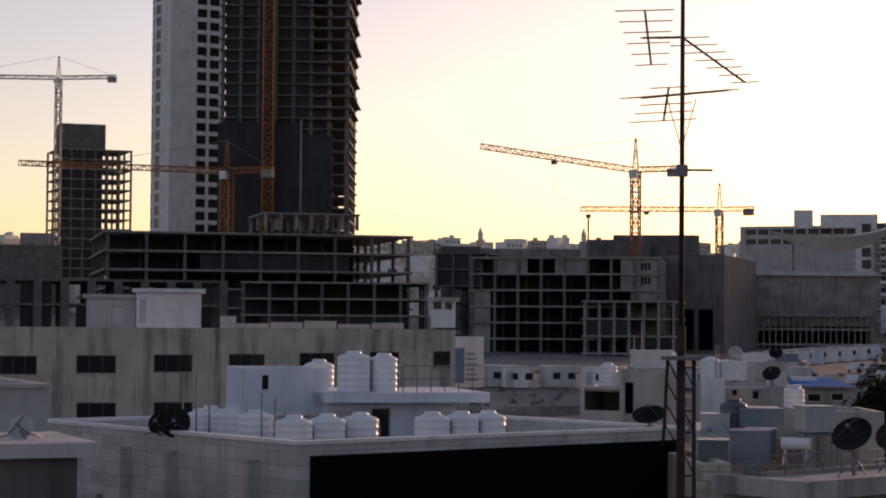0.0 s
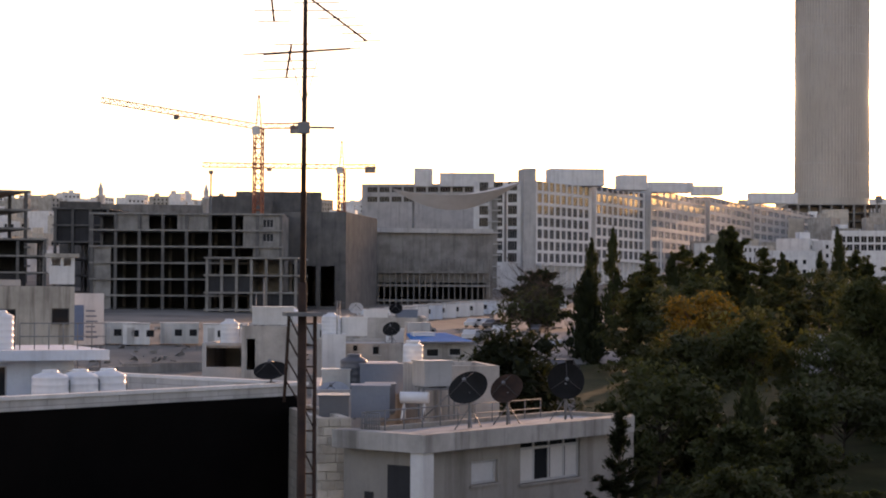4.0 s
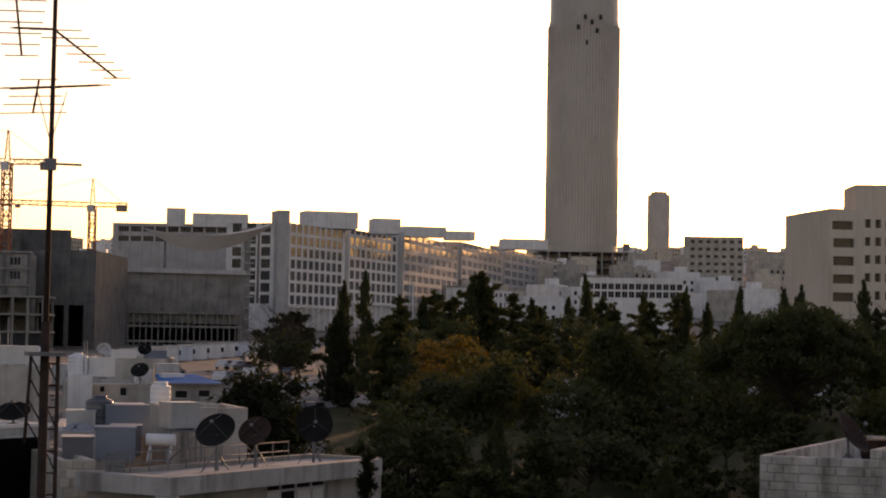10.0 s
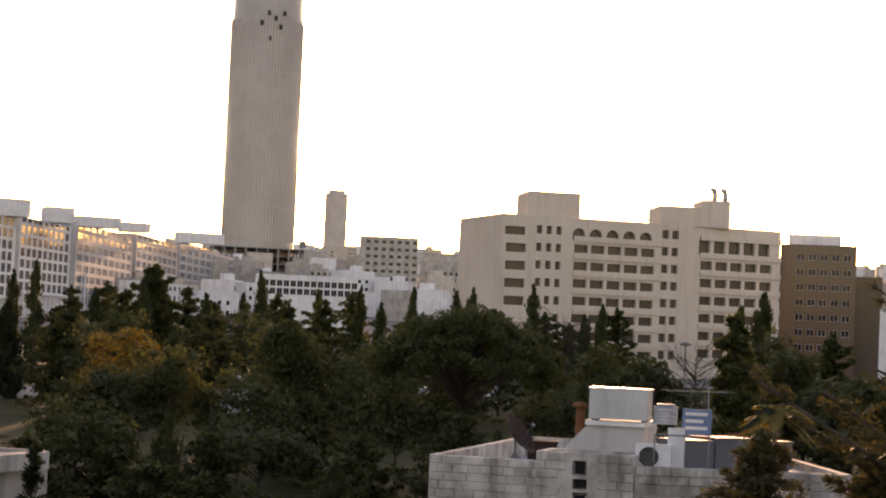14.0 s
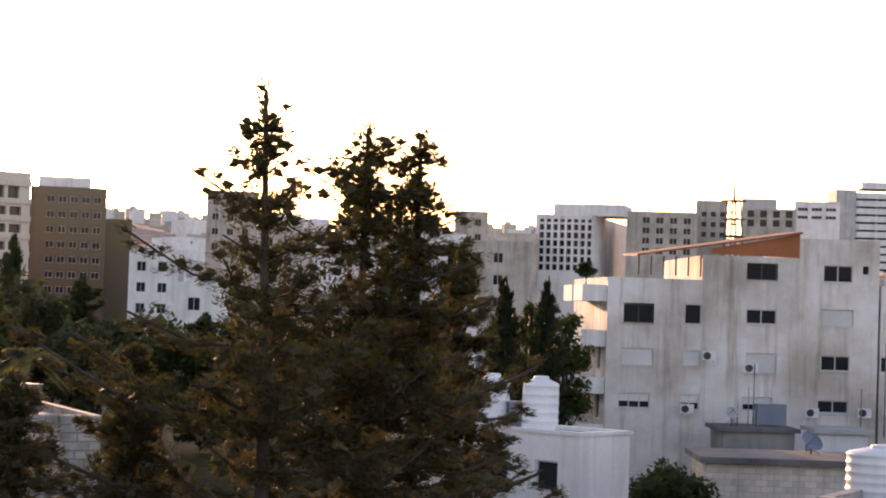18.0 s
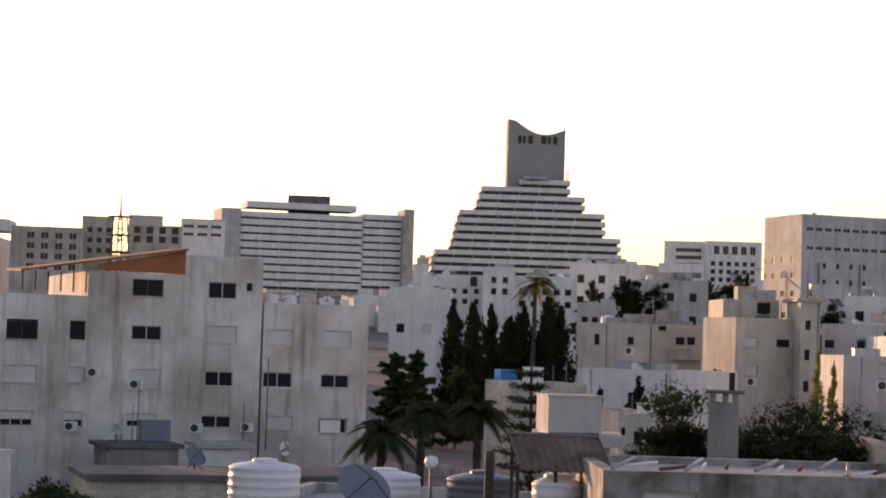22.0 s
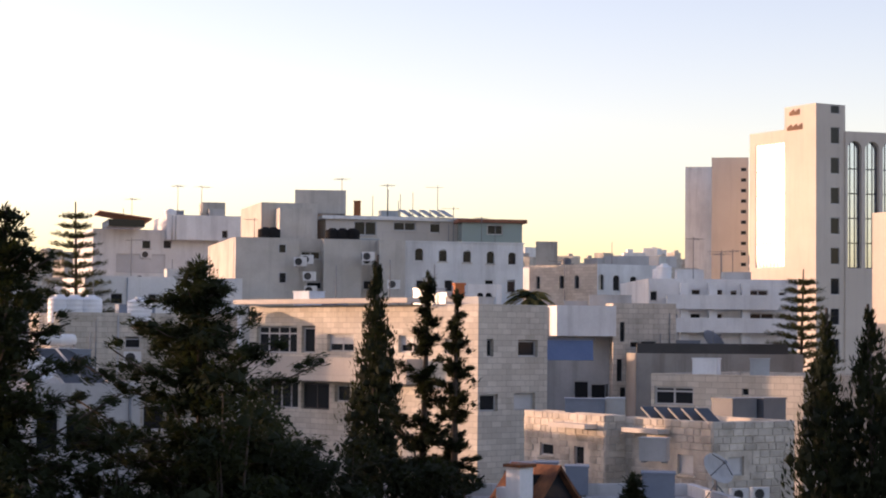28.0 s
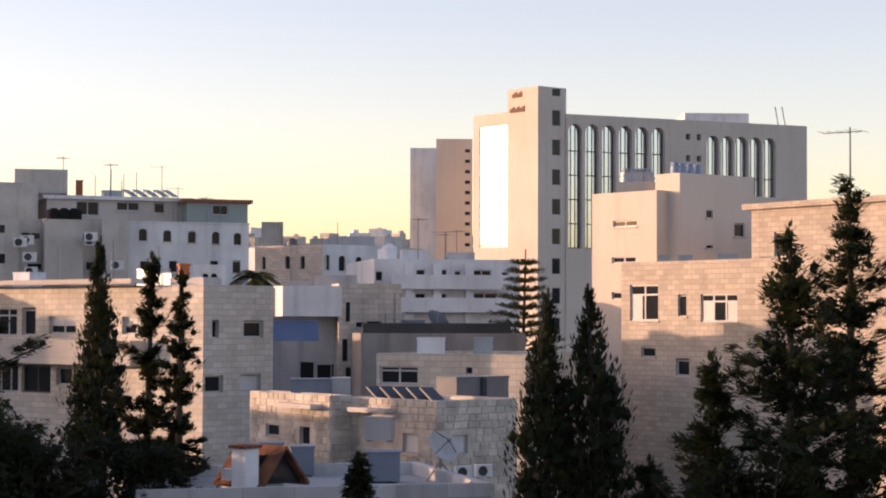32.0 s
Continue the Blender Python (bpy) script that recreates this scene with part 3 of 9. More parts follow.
def skeleton(name, label, A, B, z0, z1, depth, floors, bays, deep=2, mat="concrete", column=0.5, slab=0.35, overhang=0.6, infill=(), group="", core=None, fillmat="netting", slabmat=None, back=None):
    """A concrete frame: slabs on columns, with some bays walled up; back adds a dark sheet for the inner shade."""
    e = Vector((B[0] - A[0], B[1] - A[1]))
    L, H = e.length, z1 - z0
    hub = thing(name, label, "building", Matrix.Translation((*A, z0)) @ Matrix.Rotation(math.atan2(e.y, e.x), 4, "Z"), group)
    step = H / floors
    plate = Shape().box((-overhang, -overhang, -slab), (L + overhang, depth + overhang, 0)).data("slab", M[slabmat or mat])
    for i in range(1, floors + 1):
        part("slab", plate, (), hub, at=(0, 0, i * step))
    post = Shape().box((-column / 2, -column / 2, 0), (column / 2, column / 2, H - slab)).data("column", M[mat])
    for i in range(bays + 1):
        for j in range(deep + 1):
            part("column", post, (), hub, at=(L * i / bays, depth * j / deep, 0))
    if core:
        a, b = core
        part("core_wall", Shape().box((L * a, depth * 0.3, 0), (L * b, depth * 0.8, H + 2)), M[mat], hub)
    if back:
        # added dark sheet across the inside, standing in for the frame's inner shade
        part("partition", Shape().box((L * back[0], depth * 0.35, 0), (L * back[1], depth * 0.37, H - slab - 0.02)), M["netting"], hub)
    for a, b, f0, f1 in infill:
        part("infill_wall", Shape().box((L * a, 0.1, f0 * step), (L * b, 0.3, f1 * step - slab)), M[fillmat], hub)
    return hub


# ---- trees ----
def leaves(s, centre, size, count, rng, leaf=0.3, squash=0.8, m=0, along=None, slim=0.45):
    """A clump of small leaf blades scattered through a lumpy ball; with a way given they lie along it."""
    cx, cy, cz = centre
    if count >= 10:
        core = min(size * 0.54, leaf * 2.6)
        for _ in range(max(1, min(7, int((size * 0.5 / core) ** 2)))):
            turn = Matrix.Rotation(rng.uniform(0, 6.28), 3, "Z") @ Matrix.Rotation(rng.uniform(-0.7, 0.7), 3, "X")
            tips = [turn @ Vector(d) * core * rng.uniform(0.55, 1.2) for d in ((1, 0, 0), (0, 1, 0), (-1, 0, 0), (0, -1, 0), (0, 0, min(1, squash)), (0, 0, -min(1, squash)))]
            far = size - core
            o = Vector((cx + rng.uniform(-0.6, 0.6) * far, cy + rng.uniform(-0.6, 0.6) * far, cz + rng.uniform(-0.6, 0.6) * far * squash))
            s.mesh([o + d for d in tips], [(0, 1, 4), (1, 2, 4), (2, 3, 4), (3, 0, 4), (1, 0, 5), (2, 1, 5), (3, 2, 5), (0, 3, 5)], m)
    for _ in range(count):
        while True:
            a, b, c = rng.uniform(-1, 1), rng.uniform(-1, 1), rng.uniform(-1, 1)
            if a * a + b * b + c * c < 1:
                break
        x, y, z = cx + a * size, cy + b * size, cz + c * size * squash
        w = leaf * rng.uniform(0.6, 1.3)
        if along is None:
            t, p = rng.uniform(0, 6.28), rng.uniform(-0.9, 0.9)
        else:
            t = math.atan2(along[1] + 0.55 * b, along[0] + 0.55 * a) + rng.uniform(-0.6, 0.6)
            p = math.atan2(along[2] + 0.4 * c, math.hypot(along[0], along[1]) + 0.15) + rng.uniform(-0.45, 0.45)
        dx, dy, dz = w * math.cos(t) * math.cos(p), w * math.sin(t) * math.cos(p), w * math.sin(p)
        ex, ey = -slim * w * math.sin(t), slim * w * math.cos(t)
        s.poly([(x - dx, y - dy, z - dz), (x + ex, y + ey, z + rng.uniform(-0.2, 0.2) * w), (x + dx, y + dy, z + dz), (x - ex, y - ey, z + rng.uniform(-0.2, 0.2) * w)], m)


def tree(name, label, at, h, w, style, rng, foliage="leaf", density=1.0, leaf=0.3, group="", lean=0.0):
    """A tapered trunk with limbs and a crown of leaf clumps. style: conifer, cypress, round, umbrella, sparse, bare."""
    hub = thing(name, label, "tree", Matrix.Translation(at) @ Matrix.Rotation(rng.uniform(0, 6.28), 4, "Z"), group)
    trunk, crown = Shape(), Shape()
    tr = max(0.07, h * 0.018)
    bend = [Vector((lean * h * k * k + rng.uniform(-1, 1) * 0.012 * h * (0 < k < 1), rng.uniform(-1, 1) * 0.012 * h * (0 < k < 1), h * 0.96 * k)) for k in (0, 0.3, 0.6, 1)]
    if style in ("round", "umbrella"):
        bend = [b * 0.8 for b in bend]
    for i in range(3):
        trunk.tube(bend[i], bend[i + 1], tr * (1 - 0.3 * i), tr * (0.7 - 0.3 * i) if i < 2 else tr * 0.12, n=7)

    def spine(k):
        k = min(0.999, max(0, k))
        ks = (0, 0.3, 0.6, 1)
        for i in range(3):
            if k <= ks[i + 1]:
                return bend[i].lerp(bend[i + 1], (k - ks[i]) / (ks[i + 1] - ks[i]))
        return bend[3]

    if style in ("conifer", "open"):
        near, n = leaf < 0.2, int((38 if style != "open" else 26) * min(1.9, density + 0.4))
        for i in range(n):
            k = (0.12 + 0.86 * i / n if not near else 0.44 + 0.55 * i / n) + rng.uniform(-0.02, 0.02)
            rest = max(0.0, 1 - k)
            fat = min(1.0, 1.95 * rest) if style == "open" else min(1.0, 1.5 * rest ** 0.62)
            reach = max(0.16, w / 2 * fat * rng.choice((0.45, 0.7, 0.9, 1.0, 1.2)))
            rise = rng.uniform(0.2, 0.55) if style == "open" else rng.uniform(-0.1, 0.45)
            a, p = i * 2.4 + rng.uniform(-0.5, 0.5), spine(k)
            q = p + Vector((math.cos(a) * reach, math.sin(a) * reach, reach * rise))
            if near:
                sag = Vector((0, 0, -0.1 * reach))
                trunk.pipe([p, p.lerp(q, 0.5) + sag, q], tr * 0.15 * (1.25 - k), 4)
            else:
                sag = Vector((0, 0, 0))
                trunk.tube(p, q, tr * 0.3 * (1.15 - k), tr * 0.05, n=4)
            size = min(0.42, max(0.19, 0.09 * w * (1.2 - 0.6 * k))) if near and h < 20 else max(0.16, 0.09 * w * (1.2 - 0.6 * k))
            steps = 2 + int(reach / size * (2.3 if style == "open" else 1.7 if near else 1.25))
            for c in range(steps):
                f = (c + 0.6) / steps
                side = rng.uniform(-1, 1) * (0.25 + 0.55 * math.sin(math.pi * min(1, f * 0.9))) * size * (0.8 if style == "open" else 1.7 if near else 0.75)
                o = p.lerp(q, f) + sag * math.sin(math.pi * f) + Vector((-math.sin(a) * side, math.cos(a) * side, rng.uniform(-0.5, 0.5) * size))
                way = None if not near else Vector((math.cos(a) - math.sin(a) * side, math.sin(a) + math.cos(a) * side, rise + rng.uniform(-0.4, 0.2)))
                leaves(crown, o, size * rng.uniform(0.55, 1.15) * (1.15 - 0.45 * f), int((21 if near else 16) * density) + 6, rng, leaf, 0.6, along=way, slim=0.3 if near else 0.45)
        for c in range((16 if style == "open" else 90) if near else 0):
            k = 1 - (0.2 if style == "open" else 0.34) * rng.random()
            a, r = rng.uniform(0, 6.28), w / 2 * 1.1 * (1 - k) ** 0.62 * math.sqrt(rng.random())
            leaves(crown, spine(k) + Vector((r * math.cos(a), r * math.sin(a), 0.25 * r)) * 0.8, rng.uniform(0.16, 0.26), int(12 * density), rng, leaf, 0.8, along=Vector((math.cos(a), math.sin(a), 0.7)), slim=0.3)
        for c in range(6):
            for _ in range(3):
                leaves(crown, spine(0.89 + 0.022 * c), 0.02 * w * (1.6 - 0.2 * c) + 0.04, 9, rng, leaf, 1.8, along=Vector((0.2, 0, 1)) if near else None, slim=0.3)
    elif style == "cypress":
        n = int(50 * density)
        for i in range(n):
            k = (0.05 + 0.93 * i / n) if leaf > 0.2 else 0.2 + 0.78 * i / n
            fat = w / 2 * min(1, 5 * (1.0 - k)) * min(1, 0.55 + 2 * k) * (1.12 - 0.75 * k)
            bit = max(0.12, fat * 0.55) if leaf > 0.2 else min(0.34, max(0.1, fat * 0.5))
            for _ in range(2 if leaf > 0.2 else 2 + int(2.6 * fat)):
                a, r = rng.uniform(0, 6.28), fat * math.sqrt(rng.uniform(0.05, 1)) * rng.choice((0.75, 0.85, 1.0))
                p = spine(k)
                leaves(crown, p + Vector((r * math.cos(a), r * math.sin(a), rng.uniform(-0.1, 0.2))), bit, 26 if leaf > 0.2 else 32, rng, leaf, 1.9,
                       along=Vector((0.35 * math.cos(a), 0.35 * math.sin(a), 1)), slim=0.32 if leaf < 0.2 else 0.45)
    elif style == "round":
        n = int(26 * density) + 8
        for i in range(n):
            a, b = rng.uniform(0, 6.28), math.asin(rng.uniform(-0.5, 1))
            p = spine(0.999) + Vector((0, 0, -0.12 * h))
            q = p + Vector((math.cos(a) * math.cos(b) * w * 0.4, math.sin(a) * math.cos(b) * w * 0.4, math.sin(b) * h * 0.3)) * rng.uniform(0.6, 1.15)
            trunk.tube(spine(rng.uniform(0.45, 0.9)), q, tr * 0.3, tr * 0.06, n=4)
            leaves(crown, q, w * rng.uniform(0.13, 0.24), int(95 * density), rng, leaf, 0.75)
    elif style == "umbrella":
        n = int(30 * density) + 10
        for i in range(n):
            a, r = rng.uniform(0, 6.28), w / 2 * math.sqrt(rng.uniform(0.02, 1))
            q = Vector((math.cos(a) * r, math.sin(a) * r, h * (0.98 - 0.24 * (r / (w / 2)) ** 2) - rng.uniform(0, 0.1) * h))
            trunk.tube(spine(rng.uniform(0.55, 0.98)), q, tr * 0.34, tr * 0.07, n=4)
            leaves(crown, q, w * rng.uniform(0.07, 0.13), int(85 * density), rng, leaf, 0.55)
    elif style == "sparse":
        tiers, arms = 24, 8
        for i in range(tiers):
            k = 0.25 + 0.73 * i / tiers
            for j in range(arms):
                a = 6.28 * j / arms + i * 0.5
                reach = w / 2 * (1.05 - 0.9 * (k - 0.25) / 0.75) * rng.uniform(0.8, 1.1)
                p = spine(k)
                q = p + Vector((math.cos(a) * reach, math.sin(a) * reach, 0.2 * reach))
                trunk.tube(p, q, tr * 0.16, tr * 0.05, n=4)
                steps = 3 + int(reach / 0.16)
                for c in range(steps):
                    leaves(crown, p.lerp(q, 0.3 + 0.72 * c / steps), 0.012 * h, 7, rng, leaf, 0.7, along=Vector((math.cos(a), math.sin(a), 0.5)), slim=0.3)
    elif style == "bare":
        for i in range(60):
            k, a, reach = rng.uniform(0.25, 0.98), rng.uniform(0, 6.28), w / 2 * rng.uniform(0.3, 1)
            p = spine(k)
            q = p + Vector((math.cos(a) * reach, math.sin(a) * reach, reach * rng.uniform(0.2, 1.0)))
            trunk.tube(p, q, tr * 0.25, tr * 0.05, n=4)
            for _ in range(4):
                trunk.tube(p.lerp(q, rng.uniform(0.3, 0.9)), q + Vector((rng.uniform(-1, 1), rng.uniform(-1, 1), rng.uniform(-0.3, 1))) * reach * 0.4, tr * 0.08, tr * 0.03, n=3)
        leaves(crown, (0, 0, h * 0.6), w * 0.3, int(40 * density), rng, leaf)
    part("trunk", trunk, M["bark"], hub)
    part("crown", crown, M[foliage], hub)
    return hub


def palm(at, h, w, rng, dry=False, group="palms"):
    hub = thing("palm_tree", "date palm with arching feathery fronds in a yard" if not dry else "tall fan palm with a yellowed crown on a thin trunk", "palm", at, group)
    t = Shape()
    for i in range(8):
        t.tube((0, 0, h * i / 8), (0, 0, h * (i + 1) / 8), 0.2 if i % 2 else 0.23, 0.22 if i % 2 else 0.19, n=8)
    part("trunk", t, M["bark"], hub)
    for k in range(34):
        s, a, tilt, n = Shape(), rng.uniform(0, 6.28), rng.uniform(-0.3, 1.2), 9
        pts = []
        for i in range(n + 1):
            f = i / n
            r = w / 2 * f * (math.cos(tilt) * 0.9 + 0.25)
            pts.append(Vector((math.cos(a) * r, math.sin(a) * r, h + w / 2 * (math.sin(tilt) * f - 0.75 * f * f))))
        across = Vector((-math.sin(a), math.cos(a), 0))
        for i in range(n):
            s.tube(pts[i], pts[i + 1], 0.02, 0.015, n=3)
            for sgn in (-1, 1):
                for f in (0.1, 0.43, 0.76):
                    p = pts[i].lerp(pts[i + 1], f)
                    d = (pts[i + 1] - pts[i]).normalized()
                    l = w * 0.13 * math.sin(math.pi * min(0.97, (i + f + 0.8) / (n + 1)))
                    tip = p + across * sgn * l + d * l * 0.7 + Vector((0, 0, -0.25 * l))
                    s.poly([p - d * 0.06, p + d * 0.06, tip])
        part("frond", s, M["drypalm" if dry and k % 3 else "palm"], hub)
    return hub


# ---- things ----
def turned(at, bearing=0.0):
    return Matrix.Translation(at) @ Matrix.Rotation(radians(-bearing), 4, "Z")


def water_tank(at, r, h, mat="plastic", label="white ribbed plastic water tank standing on a flat roof", group="roof tanks"):
    hub = thing("water_tank", label, "tank", at, group)
    ribs = [(0.0, 0.0), (r, 0.0)]
    for i in range(5):
        z = h * 0.86 * i / 5
        ribs += [(r, z + 0.02), (r * 0.975, z + 0.05), (r * 0.975, z + h * 0.15), (r, z + h * 0.165)]
    ribs += [(r, h * 0.86), (r * 0.9, h * 0.91), (r * 0.5, h * 0.97), (0.22, h * 0.985), (0.0, h * 0.985)]
    part("body", Shape().lathe(ribs, 22), M[mat], hub)
    part("lid", Shape().lathe([(0.24, h * 0.98), (0.24, h * 1.02), (0.2, h * 1.04), (0, h * 1.045)], 14), M[mat], hub)
    part("pipe", Shape().tube((r * 1.02, 0, 0), (r * 1.02, 0, h * 0.8), 0.025), M["metal"], hub)
    return hub


def box_tank(A, B, z, h, deep, mat="sheet", label="galvanised sheet-metal water tank on a stand"):
    e = Vector((B[0] - A[0], B[1] - A[1]))
    hub = thing("metal_tank", label, "tank", Matrix.Translation((*A, z)) @ Matrix.Rotation(math.atan2(e.y, e.x), 4, "Z"), "metal tanks")
    L = e.length
    part("body", Shape().box((0, 0, 0.05), (L, deep, h)), M[mat], hub)
    part("rim", Shape().box((-0.03, -0.03, h), (L + 0.03, deep + 0.03, h + 0.05)), M[mat], hub)
    for x in (0.05, L - 0.15):
        part("runner", Shape().box((x, 0.05, 0), (x + 0.1, deep - 0.05, 0.05)), M["metal"], hub)
    return hub


def dish(at, r, bearing, tilt=35, mat="dark", stand=0.8, label="dark mesh satellite dish on a pole stand"):
    """Reflector that faces the bearing, raised by tilt degrees."""
    hub = thing("satellite_dish", label, "dish", turned(at, bearing), "satellite dishes")
    n = 7
    bowl = [(r * i / n, 0.32 * r * (i / n) ** 2) for i in range(n + 1)]
    m = Matrix.Translation((0, 0, stand + r * 0.55)) @ Matrix.Rotation(radians(tilt - 90), 4, "X")
    part("reflector", Shape().lathe([(a, b) for a, b in bowl] + [(r * (n - i) / n, 0.32 * r * ((n - i) / n) ** 2 + 0.015 * (i > 0)) for i in range(n)], 26), M[mat], hub, at=m)
    arms = Shape()
    for k in range(3):
        a = 6.283 * k / 3 + 0.5
        arms.tube((r * 0.95 * math.cos(a), r * 0.95 * math.sin(a), 0.29 * r), (0, 0, 0.95 * r), 0.012, n=4)
    part("feed_arm", arms, M["darkframe"], hub, at=m)
    part("feed_horn", Shape().tube((0, 0, 0.88 * r), (0, 0, 1.02 * r), 0.05, n=8), M["metal"], hub, at=m)
    part("pole", Shape().tube((0, 0.05, 0), (0, 0.0, stand + r * 0.5), 0.04), M["metal"], hub)
    for k in range(3):
        a = 6.283 * k / 3
        part("leg", Shape().tube((0.45 * math.cos(a), 0.45 * math.sin(a), 0), (0, 0, stand * 0.7 + 0.1), 0.02, n=4), M["metal"], hub)
    return hub


def ac_unit(at, bearing, label="small white air-conditioner unit fixed to the wall"):
    """Outdoor unit whose grille faces the bearing."""
    hub = thing("ac_unit", label, "air conditioner", turned(at, bearing + 180), "air conditioners")
    part("case", Shape().box((-0.42, 0, 0), (0.42, 0.32, 0.6)), M["white"], hub)
    part("fan_grille", Shape().lathe([(0.0, 0.0), (0.22, 0.0), (0.24, 0.012), (0.24, 0.0)], 14), M["darkframe"], hub, at=Matrix.Translation((-0.1, -0.015, 0.3)) @ Matrix.Rotation(math.pi / 2, 4, "X"))
    for x in (-0.3, 0.26):
        part("bracket", Shape().box((x, 0.0, -0.06), (x + 0.04, 0.4, 0)), M["metal"], hub)
    return hub


def solar_heater(at, bearing, w=2.0, label="solar water heater with tilted glass panels"):
    """Tilted collectors below a drum; the panels face the bearing."""
    hub = thing("solar_heater", label, "solar panel", turned(at, bearing + 180), "solar heaters")
    n = max(1, round(w))
    for i in range(n):
        x = i * w / n
        p = Shape().box((x, 0, 0), (x + w / n - 0.06, 1.9, 0.08))
        q = part("panel", p, M["frame"], hub, at=Matrix.Translation((0, 0, 0.25)) @ Matrix.Rotation(radians(38), 4, "X"))
        part("glazing", Shape().box((x + 0.05, 0.05, 0.083), (x + w / n - 0.11, 1.85, 0.09)), M["solar"], q)
    part("drum", Shape().tube((0.1, 1.6, 1.75), (w - 0.1, 1.6, 1.75), 0.2, n=14), M["white"], hub)
    for x in (0.15, w - 0.2):
        part("strut", Shape().box((x, 1.45, 0), (x + 0.05, 1.5, 1.6)), M["metal"], hub)
    return hub


def lattice(s, p, q, w, n, r=0.04, w2=None, cross=True):
    """Four chords and zigzag braces from p to q."""
    p, q = Vector(p), Vector(q)
    d = (q - p).normalized()
    a = d.cross(Vector((0, 0, 1))).normalized() if abs(d.z) < 0.9 else Vector((1, 0, 0))
    b = d.cross(a)
    w2 = w if w2 is None else w2
    corner = [(a * x + b * y) * 0.5 for x, y in ((-1, -1), (1, -1), (1, 1), (-1, 1))]

    def point(k, f):
        return p.lerp(q, f) + corner[k] * (w + (w2 - w) * f)
    for k in range(4):
        s.tube(point(k, 0), point(k, 1), r, n=4)
        for i in range(n):
            f0, f1 = i / n, (i + 1) / n
            s.tube(point(k, f0 if i % 2 else f1), point((k + 1) % 4, f1 if i % 2 else f0), r * 0.6, n=3)
            if cross:
                s.tube(point(k, f1), point((k + 1) % 4, f1), r * 0.6, n=3)
    return s


def crane(at, h, bearing, jib, counter, rise=0.0, mat="yellow", fat=1.8, label="yellow lattice tower crane over the building site", group="tower cranes"):
    hub = thing("tower_crane", label, "crane", turned(at, bearing), group)
    part("mast", lattice(Shape(), (0, 0, 0), (0, 0, h), fat, int(h / 2.4), 0.22), M[mat], hub)
    part("jib", lattice(Shape(), (0, 1, h + 0.5), (0, jib, h + 0.5 + rise * jib), 1.3, int(jib / 2.2), 0.17), M[mat], hub)
    part("counter_jib", lattice(Shape(), (0, -1, h + 0.5), (0, -counter, h + 0.5), 1.2, int(counter / 2.2), 0.17), M[mat], hub)
    part("apex", lattice(Shape(), (0, 0, h), (0, 0, h + 8), 1.3, 4, 0.09, 0.3), M[mat], hub)
    part("cab", Shape().box((-1.8, -0.6, h - 1.6), (-0.6, 1.2, h + 0.4)), M["white"], hub, "white glazed driver's cab")
    part("counterweight", Shape().box((-0.7, -counter, h - 1.4), (0.7, -counter + 3, h + 0.5)), M["concrete"], hub)
    part("tie", Shape().tube((0, 0, h + 8), (0, jib * 0.65, h + 1.1 + rise * jib * 0.65), 0.06, n=4).tube((0, 0, h + 8), (0, -counter + 1, h + 1), 0.06, n=4), M["metal"], hub)
    part("trolley", Shape().box((-0.6, jib * 0.5, h - 1.1 + rise * jib * 0.5), (0.6, jib * 0.5 + 1.4, h - 0.2 + rise * jib * 0.5)), M["metal"], hub)
    part("hook_cable", Shape().tube((0, jib * 0.5 + 0.7, h - 1), (0, jib * 0.5 + 0.7, h - 5), 0.06, n=4), M["metal"], hub)
    return hub


def car(at, bearing, mat="carwhite", label="parked white car by the site road"):
    hub = thing("parked_car", label, "car", turned(at, bearing), "parked cars")
    body = [(-2.1, 0.35), (2.1, 0.35), (2.15, 0.75), (1.2, 0.9), (0.7, 1.4), (-0.9, 1.42), (-1.5, 0.95), (-2.1, 0.85)]
    s = Shape()
    n = len(body)
    s.mesh([(-0.85, x, z) for x, z in body] + [(0.85, x, z) for x, z in body], [tuple(range(n)), tuple(range(2 * n - 1, n - 1, -1))] + [(i, n + i, n + (i + 1) % n, (i + 1) % n) for i in range(n)])
    part("body", s, M[mat], hub)
    part("windscreen", Shape().box((-0.75, 0.72, 0.95), (0.75, 0.98, 1.3)), M["glass"], hub)
    part("side_window", Shape().box((-0.865, -0.9, 0.98), (0.865, 0.6, 1.32)), M["glass"], hub)
    wheel = Shape().tube((-0.1, 0, 0), (0.1, 0, 0), 0.33, n=14).data("wheel", M["dark"])
    for x in (-0.78, 0.78):
        for y in (-1.35, 1.35):
            part("wheel", wheel, (), hub, at=(x, y, 0.33))
    return hub


def cabin(at, bearing, L=6.0, mat="white", label="white site cabin standing in a row"):
    hub = thing("site_cabin", label, "cabin", turned(at, bearing), "site cabins")
    part("body", Shape().box((-L / 2, 0, 0.15), (L / 2, 2.4, 2.6)), M[mat], hub)
    part("roof", Shape().box((-L / 2 - 0.08, -0.08, 2.6), (L / 2 + 0.08, 2.48, 2.72)), M["sheet"], hub)
    part("door", Shape().box((-L / 2 + 0.5, -0.03, 0.2), (-L / 2 + 1.35, 0.0, 2.2)), M["grey"], hub)
    for x in (-0.6, 1.2):
        part("window", Shape().box((x, -0.03, 1.1), (x + 0.9, 0.0, 1.9)), M["glass"], hub)
    return hub


def slab_part(hub, name, a, b, mat, label=""):
    return part(name, Shape().box(a, b), M[mat], hub, label)


